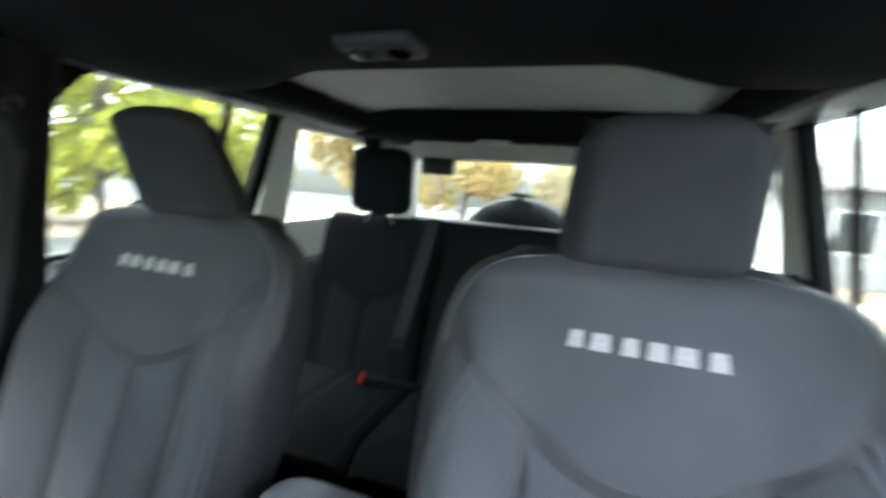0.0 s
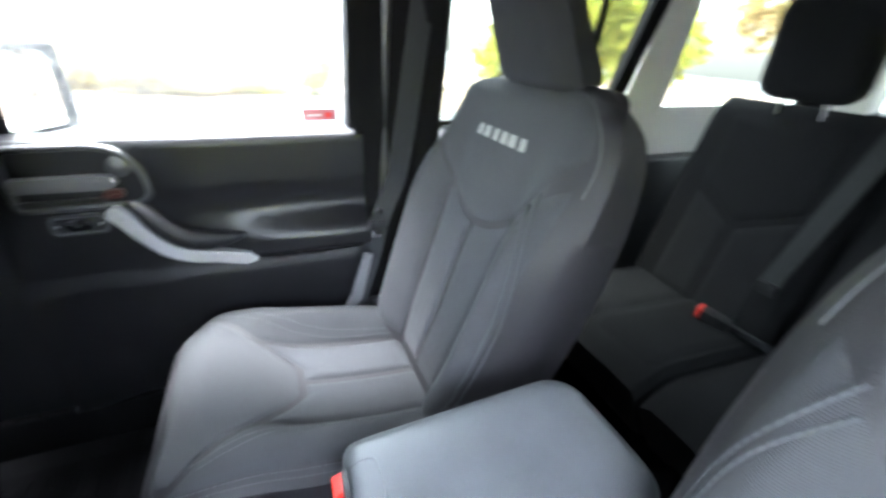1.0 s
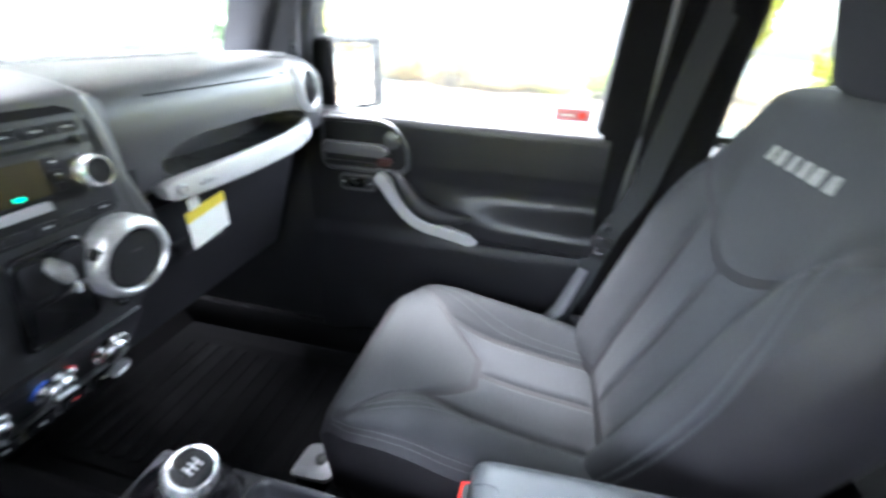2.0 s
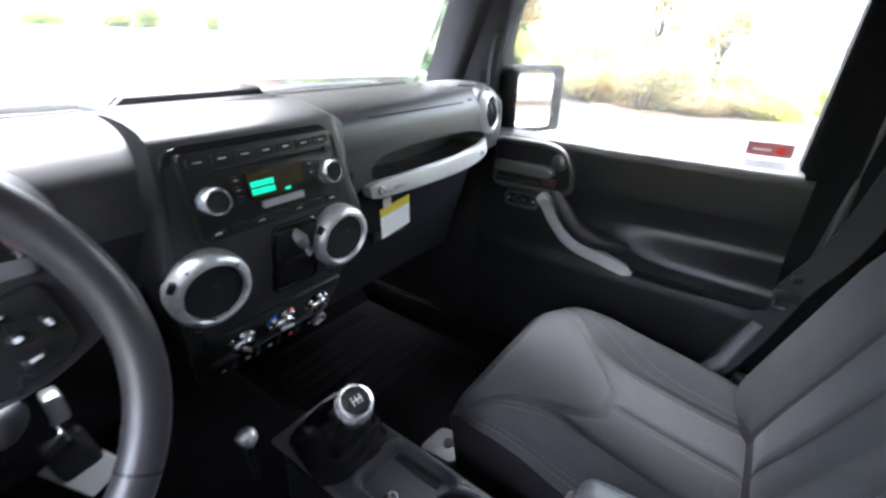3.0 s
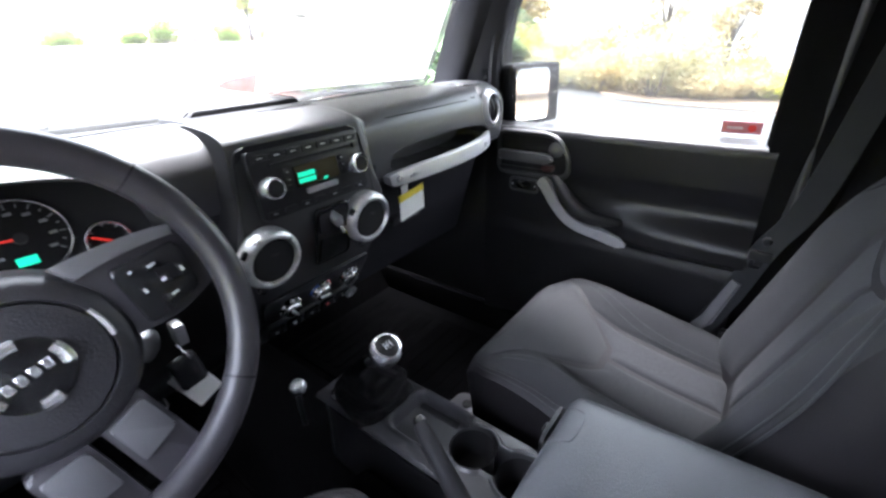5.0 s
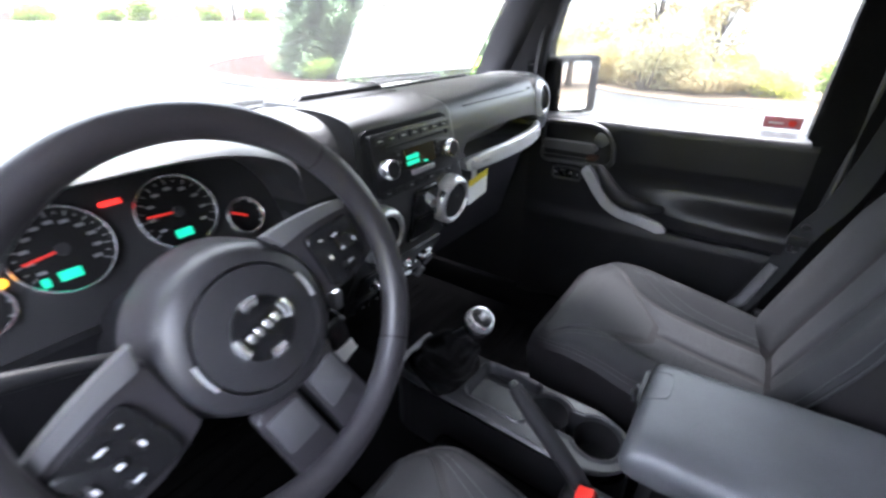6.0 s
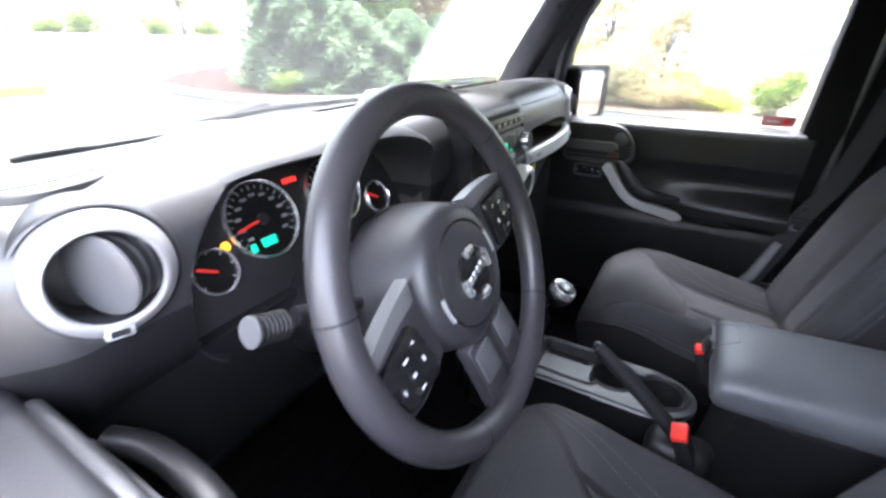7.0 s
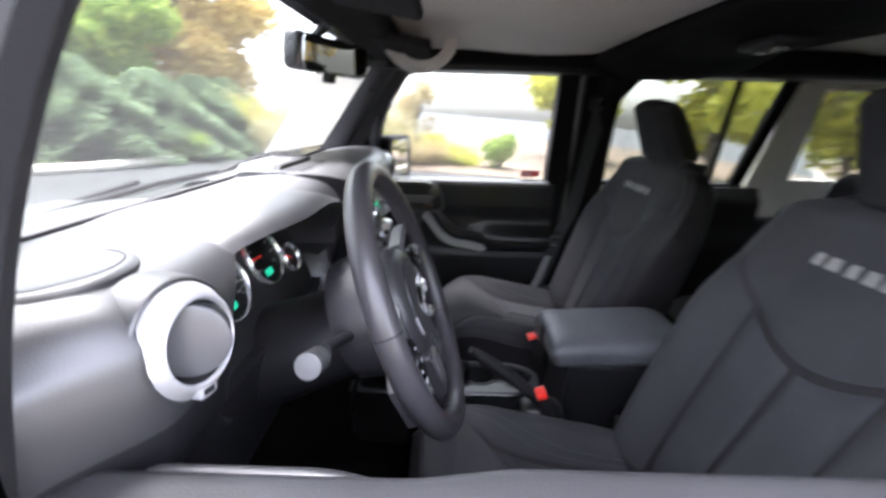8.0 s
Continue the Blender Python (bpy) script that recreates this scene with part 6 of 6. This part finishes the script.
part("mark", lathe([(0.008, 0), (0.008, 0.0006), (0, 0.0006)], facing((-(side_x(1.235) + 0.0085), 0.392, 1.235), (1, 0, 0)), 14), RED, door_label)
part("print", prism([(0.345, 1.232), (0.375, 1.232), (0.375, 1.236), (0.345, 1.236)], 0, 0.0006, lambda u, v, a: (-(side_x(v) + 0.0088 - a), u, v)), PAPER, door_label)

mat = thing("floor_mat", "black ribbed rubber floor mat", "floor mat", group="floor mats")
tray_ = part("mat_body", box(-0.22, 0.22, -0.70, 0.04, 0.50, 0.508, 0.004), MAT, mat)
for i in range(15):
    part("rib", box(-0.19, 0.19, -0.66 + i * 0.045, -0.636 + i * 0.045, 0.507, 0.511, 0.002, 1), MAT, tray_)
mat.location = (-0.42, 0, 0)
copy_thing(mat, pose(0.38, 0, 0))

# wipers and cowl outside the glass
cowl = thing("cowl", "dark cowl panel below the windscreen", "car body", kind="structure")
part("panel", sheet(lambda u, v: Vector((-0.72 + 1.44 * u, -0.47 - 0.22 * v, 1.282 - 0.02 * v)), 4, 4, (0, 0, -0.03)), PLASTIC, cowl)
part("bonnet", sheet(lambda u, v: Vector(((u - 0.5) * (1.36 - 0.3 * v), -0.69 - 1.25 * v, 1.225 - 0.10 * v - 0.10 * v * v - 0.05 * abs(2 * u - 1) ** 3)), 14, 14, (0, 0, -0.04)), PAINT, cowl, "bronze grey bonnet")
for x0, x1 in ((0.42, -0.02), (-0.16, -0.58)):
    wp = thing("wiper", "black windscreen wiper lying on the cowl", "wiper", group="wipers")
    part("blade", tube([(x0, -0.500, 1.318), ((x0 + x1) / 2, -0.490, 1.328), (x1, -0.492, 1.322)], 0.0055, 8), RUBBER, wp)
    part("arm", tube([(x0 + 0.02, -0.60, 1.275), ((x0 + x1) / 2 + 0.1, -0.548, 1.314), ((x0 + x1) / 2, -0.518, 1.330)], 0.007, 8), RUBBER, wp)


# ---- outside ----
def ground_z(x, y):
    return GROUND_SLOPE * y


ASPHALT = material("wet_asphalt", (0.028, 0.029, 0.031), 0.55, grain=0.5, grain_scale=60, vary=0.25, vary_scale=0.35, spec=0.3)
MULCH = material("red_brown_mulch", (0.036, 0.016, 0.012), 0.95, grain=1.0, grain_scale=25, vary=0.3, vary_scale=3, spec=0.1)
LAWN = material("green_lawn", (0.10, 0.19, 0.035), 0.9, grain=0.8, grain_scale=30, vary=0.3, vary_scale=0.8, spec=0.1)
GRASS = material("autumn_grass", (0.13, 0.10, 0.075), 0.9, grain=0.8, grain_scale=30, vary=0.35, vary_scale=0.8, spec=0.1)
KERB = material("pale_kerb", (0.42, 0.40, 0.37), 0.8, grain=0.4, grain_scale=40)
BARK = material("grey_bark", (0.11, 0.09, 0.075), 0.95, grain=0.8, grain_scale=40)
CLADDING = material("pale_cladding", (0.68, 0.68, 0.66), 0.7, vary_scale=1.0)
HOUSE_GREY = material("grey_house_cladding", (0.24, 0.24, 0.25), 0.8, vary_scale=1.0)
ROOFING = material("grey_shingle", (0.14, 0.13, 0.13), 0.9, grain=0.6, grain_scale=15)
DARK_PANE = material("dark_window_pane", (0.03, 0.035, 0.04), 0.1)
SPRUCE = leafy("blue_spruce_needles", [(0.14, 0.22, 0.13), (0.23, 0.31, 0.20), (0.22, 0.29, 0.13)])
GREEN = leafy("green_leaves", [(0.15, 0.24, 0.06), (0.25, 0.35, 0.08), (0.34, 0.40, 0.10)])
GOLD = leafy("golden_leaves", [(0.48, 0.36, 0.13), (0.52, 0.43, 0.19), (0.45, 0.33, 0.14)])
RUSSET = leafy("russet_leaves", [(0.42, 0.32, 0.18), (0.48, 0.40, 0.24), (0.36, 0.34, 0.19)])
PALE_LEAF = leafy("pale_dry_leaves", [(0.46, 0.42, 0.26), (0.50, 0.46, 0.30), (0.40, 0.40, 0.24)])
LIME = leafy("yellow_green_leaves", [(0.40, 0.41, 0.06), (0.50, 0.48, 0.08), (0.30, 0.35, 0.07)])

ground = thing("ground", "wide wet asphalt car park sloping gently", "ground", kind="structure")
part("asphalt", sheet(lambda u, v: Vector(((u - 0.5) * 1200, (v - 0.5) * 1200, ground_z(0, (v - 0.5) * 1200))), 24, 24), ASPHALT, ground)


def patch(nm, label, outline, mat, lift=0.03, kerb=True):
    g = thing(nm, label, "planting bed", kind="structure")
    pts = [(p.x, p.y) for p in spline([(x, y, 0) for x, y in outline], 6, True)]
    part("bed", prism(pts, -0.1, lift + (0.08 if kerb else -0.012), lambda u, v, a: (u, v, ground_z(u, v) + a)), mat, g)
    if kerb:
        part("kerb", tube([Vector((u, v, ground_z(u, v) + 0.07)) for u, v in pts], 0.09, 8, True), KERB, g, "pale concrete kerb")
    return g


patch("planting_island", "red-brown mulched planting island with a kerb", [(-4.7, -10.2), (-4.9, -7.4), (-6.4, -6.1), (-9.5, -5.6), (-13, -5.4), (-15, -7.5), (-14, -11.5), (-10, -13.5), (-6.5, -12.4)], MULCH)
patch("verge_passenger", "grassy verge with autumn shrubs", [(-10.2, -3.0), (-10.0, 1.0), (-10.5, 6), (-11, 14), (-30, 16), (-30, -3.2), (-16, -3.6)], GRASS, kerb=False)
patch("verge_far", "far verge along the car park's edge", [(-34, -40), (-20, -37.5), (-8, -37.5), (8, -38), (30, -39), (40, -60), (-60, -64), (-50, -46)], MULCH)
patch("verge_rear", "grass verge behind the car", [(-12, 12), (0, 10.5), (9, 11), (24, 13), (26, 40), (-40, 42)], GRASS)
patch("verge_driver", "grass verge beside the car", [(4.6, -2.0), (4.5, 3.0), (4.8, 9.5), (12, 10.5), (22, 8), (22, -4)], GRASS)

patch("lawn_rear", "bright green lawn before a low house", [(1.6, 10.0), (5, 9.6), (12, 9.8), (16, 11), (15, 14.8), (6, 14.9), (1.8, 14.6)], LAWN, 0.10, kerb=False)


def house(x0, x1, y0, y1):
    """A low clad house on the lawn, with a porch of white posts."""
    z0 = ground_z(0, y1) - 0.2
    eaves = ground_z(0, y0) + 2.75
    h = thing("house", "low grey clad house with a shingle roof and white posts", "house")
    part("wall", box(x0, x1, y0, y1, z0, eaves, 0.02), HOUSE_GREY, h)
    part("roof", prism([(y0 - 0.5, eaves - 0.05), ((y0 + y1) / 2, eaves + 1.5), (y1 + 0.5, eaves - 0.05), (y1 + 0.5, eaves + 0.06), ((y0 + y1) / 2, eaves + 1.63), (y0 - 0.5, eaves + 0.06)], x0 - 0.4, x1 + 0.4, lambda u, v, a: (a, u, v)), ROOFING, h, "grey shingle roof")
    base = ground_z(0, y0) + 0.1
    for x in (x0 + 0.9, x0 + 3.9, x0 + 6.9):
        w = part("window", box(x, x + 1.1, y0 - 0.03, y0 + 0.02, base + 0.9, base + 2.1, 0.01), CLADDING, h, "white framed window")
        part("pane", box(x + 0.08, x + 1.02, y0 - 0.045, y0 - 0.02, base + 0.98, base + 2.02, 0.004), DARK_PANE, w)
    part("door", box(x0 + 2.5, x0 + 3.4, y0 - 0.04, y0 + 0.02, base, base + 2.05, 0.01), CLADDING, h, "white house door")
    for x in (x0 + 0.3, x0 + 2.2, x0 + 5.5):
        part("porch_post", box(x, x + 0.14, y0 - 0.45, y0 - 0.31, z0, eaves, 0.01), CLADDING, h, "white porch post")


def foliage(rnd, blobs, size, count):
    """Many small leaf clumps scattered in blobs (centre, radii)."""
    verts, faces = [], []
    total = sum(b[1][0] * b[1][1] for b in blobs)
    for (c, rad) in blobs:
        for _ in range(int(count * rad[0] * rad[1] / total)):
            d = Vector((rnd.gauss(0, 1), rnd.gauss(0, 1), rnd.gauss(0, 1))).normalized() * rnd.uniform(0.35, 1.08) ** 0.6
            p = Vector(c) + Vector((d.x * rad[0], d.y * rad[1], d.z * rad[2]))
            a = Vector((rnd.uniform(-1, 1), rnd.uniform(-1, 1), rnd.uniform(-0.7, 0.7))).normalized() * size * rnd.uniform(0.6, 1.4)
            b = a.orthogonal().normalized() * size * rnd.uniform(0.35, 0.7)
            n = a.cross(b).normalized() * size * 0.25
            i = len(verts)
            verts += [p - a, p + b + n, p + a, p - b + n]
            faces += [(i, i + 1, i + 2), (i, i + 2, i + 3)]
    me = bpy.data.meshes.new("crown")
    me.from_pydata([tuple(v) for v in verts], [], faces)
    return me


def tree(nm, label, x, y, height, spread, mat, seed, trunk=0.3, leaf=0.14, count=5000, lean=0.0, cat="tree"):
    rnd = random.Random(seed)
    z = ground_z(x, y)
    t = thing(nm, label, cat, (x, y, z))
    top = Vector((lean, 0, height * 0.75))
    bm = tube(spline([(0, 0, -0.1), (0.03 * height * rnd.uniform(-1, 1) * 0.3, 0, height * trunk), tuple(top)], 6), [0.045 * height * (1 - i / 16) * 0.5 + 0.012 for i in range(13)], 8)
    blobs = []
    for i in range(13):
        a = i * 2.4 + rnd.uniform(-0.4, 0.4)
        k = rnd.uniform(trunk, 0.95)
        w = spread * (0.35 + 0.65 * math.sin(math.pi * min(1, (k - trunk * 0.8) / (1.02 - trunk * 0.8))) ** 0.7)
        c = Vector((lean * k + math.cos(a) * w * rnd.uniform(0.3, 0.75), math.sin(a) * w * rnd.uniform(0.3, 0.75), height * k))
        tube([top * (k * 0.75), (top * k * 0.6 + c) / 1.6 * 0.98, c], [0.02 * height * 0.4, 0.012 * height * 0.4, 0.006], 6, bm=bm)
        blobs.append((c, (w * 0.45, w * 0.45, height * 0.13)))
    part("trunk", bm, BARK, t)
    me = foliage(rnd, blobs, leaf, count)
    me.materials.append(mat)
    crown = new("crown", me)
    crown.parent = t
    return t


def shrub(nm, label, x, y, w, h, mat, seed, leaf=0.07, count=2500, group=""):
    rnd = random.Random(seed)
    s = thing(nm, label, "shrub", (x, y, ground_z(x, y) + 0.03), group)
    bm = bmesh.new()
    blobs = []
    for i in range(8):
        a = i * 2.4
        q = Vector((math.cos(a) * w * rnd.uniform(0.15, 0.6), math.sin(a) * w * rnd.uniform(0.15, 0.6), h * rnd.uniform(0.20, 0.75)))
        tube([(q.x * 0.2, q.y * 0.2, -0.1), q * 0.6, q], [0.02, 0.012, 0.006], 5, bm=bm)
        blobs.append((q, (w * 0.45, w * 0.45, h * 0.34)))
    part("stems", bm, BARK, s)
    me = foliage(rnd, blobs, leaf, count)
    me.materials.append(mat)
    c = new("leaves", me)
    c.parent = s
    return s


def spruce(x, y, height, radius, seed, count=9000):
    rnd = random.Random(seed)
    s = thing("blue_spruce", "low dense blue-green spruce on the planting island", "tree", (x, y, ground_z(x, y)), group="spruces")
    part("trunk", tube([(0, 0, -0.1), (0, 0, height * 0.5), (0, 0, height)], [0.09, 0.06, 0.015], 8), BARK, s)
    verts, faces = [], []
    for _ in range(count):
        k = rnd.random() ** 1.2
        a = rnd.uniform(0, 2 * math.pi)
        r = radius * (1 - k ** 1.5) ** 0.9 * (1 + 0.16 * math.sin(5 * a + 11 * k + seed) + 0.12 * math.sin(9 * a - 17 * k)) + 0.08
        q = r * rnd.uniform(0.55, 1.05)
        p = Vector((math.cos(a) * q, math.sin(a) * q, 0.08 + height * k - 0.10 * q))
        o = Vector((math.cos(a), math.sin(a), rnd.uniform(-0.1, 0.45))).normalized() * rnd.uniform(0.10, 0.20)
        w = Vector((-math.sin(a), math.cos(a), rnd.uniform(-0.4, 0.4))).normalized() * rnd.uniform(0.025, 0.045)
        i = len(verts)
        verts += [p, p + o * 0.6 + w, p + o, p + o * 0.6 - w]
        faces += [(i, i + 1, i + 2), (i, i + 2, i + 3)]
    me = bpy.data.meshes.new("crown")
    me.from_pydata([tuple(v) for v in verts], [], faces)
    me.materials.append(SPRUCE)
    c = new("crown", me)
    c.parent = s


for i, (x, y, h, r) in enumerate(((-7.15, -8.5, 3.0, 1.25), (-7.7, -7.3, 1.8, 1.35), (-9.3, -6.9, 1.75, 1.5), (-10.9, -6.7, 1.75, 1.5), (-12.6, -6.8, 1.8, 1.4), (-8.6, -9.4, 4.4, 1.25))):
    spruce(x, y, h, r, 11 + i, 34000)
shrub("green_shrub", "bright green shrub in the mulch", -5.9, -7.7, 0.5, 0.5, GREEN, 21, 0.05, 900)
shrub("green_shrub", "yellow-green shrub before the spruces", -8.7, -5.8, 0.65, 0.75, GREEN, 22, 0.06, 1500)
tree("green_tree", "broad green tree behind the spruces", -10.6, -9.4, 5.0, 2.2, GREEN, 31, 0.12, 0.13, 9000)
tree("golden_tree", "golden autumn tree behind the island", -14.6, -9.0, 7.5, 3.4, GOLD, 32, 0.2, 0.15, 12000)
tree("green_tree", "dark green tree at the island's end", -11.2, -13.2, 6.5, 1.8, GREEN, 33, 0.1, 0.15, 7000)
for i, (x, y, w, h) in enumerate(((-4, -39, 1.5, 1.3), (-9, -39, 1.3, 1.1), (-13.5, -39, 1.1, 1.0), (-15.5, -39.2, 1.6, 1.9), (-21, -39.5, 1.6, 1.6), (-26, -40.5, 1.7, 1.5), (2, -39.5, 1.4, 1.2))):
    shrub("far_shrub", "rounded green shrub along the far kerb", x, y, w, h, GREEN, 40 + i, 0.14, 900, "far shrubs")
tree("far_tree", "slender young tree on the far verge", -24, -41, 6.5, 1.6, LIME, 50, 0.4, 0.16, 1800)
tree("far_tree", "slender young tree on the far verge", -3, -43, 6.0, 2.2, LIME, 51, 0.35, 0.16, 2200)
# passenger's side: autumn thicket
rnd = random.Random(8)
for i in range(46):
    y = -8.6 + i * 0.205 + rnd.uniform(-0.3, 0.3)
    tall = (1.8 if y < -2.4 else 1.8 - 0.43 * (y + 2.4)) * rnd.uniform(0.45, 1.1)
    shrub("autumn_shrub", "yellow and russet autumn shrub on the verge", -11.9 + rnd.uniform(-1.3, 1.3), y, 0.85, max(0.4, tall), (GOLD, RUSSET, PALE_LEAF, LIME, PALE_LEAF)[i % 5], 60 + i, 0.045, 1300, "autumn shrubs")
tree("thin_tree", "thin russet sapling in the thicket", -12.2, -2.3, 3.0, 0.8, RUSSET, 90, 0.3, 0.07, 1200)
tree("thin_tree", "thin russet sapling in the thicket", -12.4, -0.9, 2.4, 0.7, RUSSET, 91, 0.3, 0.07, 900)
shrub("green_shrub", "round green shrub in the verge", -12.0, 1.6, 0.6, 0.95, GREEN, 92, 0.06, 1300)
# behind and beside the car
for i, (x, y, h, w, mat) in enumerate(((-13, 8.5, 7, 2.6, LIME), (-12.5, 12.5, 8, 3.0, LIME), (-9, 17, 8, 3.0, GOLD), (-4.5, 16.5, 7.5, 3.2, GOLD), (-0.6, 19, 7, 2.8, RUSSET), (6, 26, 8, 3.0, RUSSET), (-17, 5.5, 6, 2.4, LIME))):
    tree("autumn_tree", "autumn tree with yellowing leaves behind the car park", x, y, h, w, mat, 100 + i, 0.16, 0.2, 3600)
for i, (x, y) in enumerate(((8.5, 9.5), (12, 7))):
    tree("bare_tree", "thin grey tree with few leaves", x, y, 6.5, 1.7, RUSSET, 120 + i, 0.3, 0.12, 350)
house(2.6, 12.0, 14.2, 19.5)
for i, (x, y, h) in enumerate(((10.5, -4.5, 4.5), (11.5, 0.5, 5.0), (10.5, 4.5, 4.6))):
    tree("verge_tree", "leafy yellow-green tree on the verge beside the car", x, y, h, 2.5, LIME, 130 + i, 0.10, 0.17, 8000)
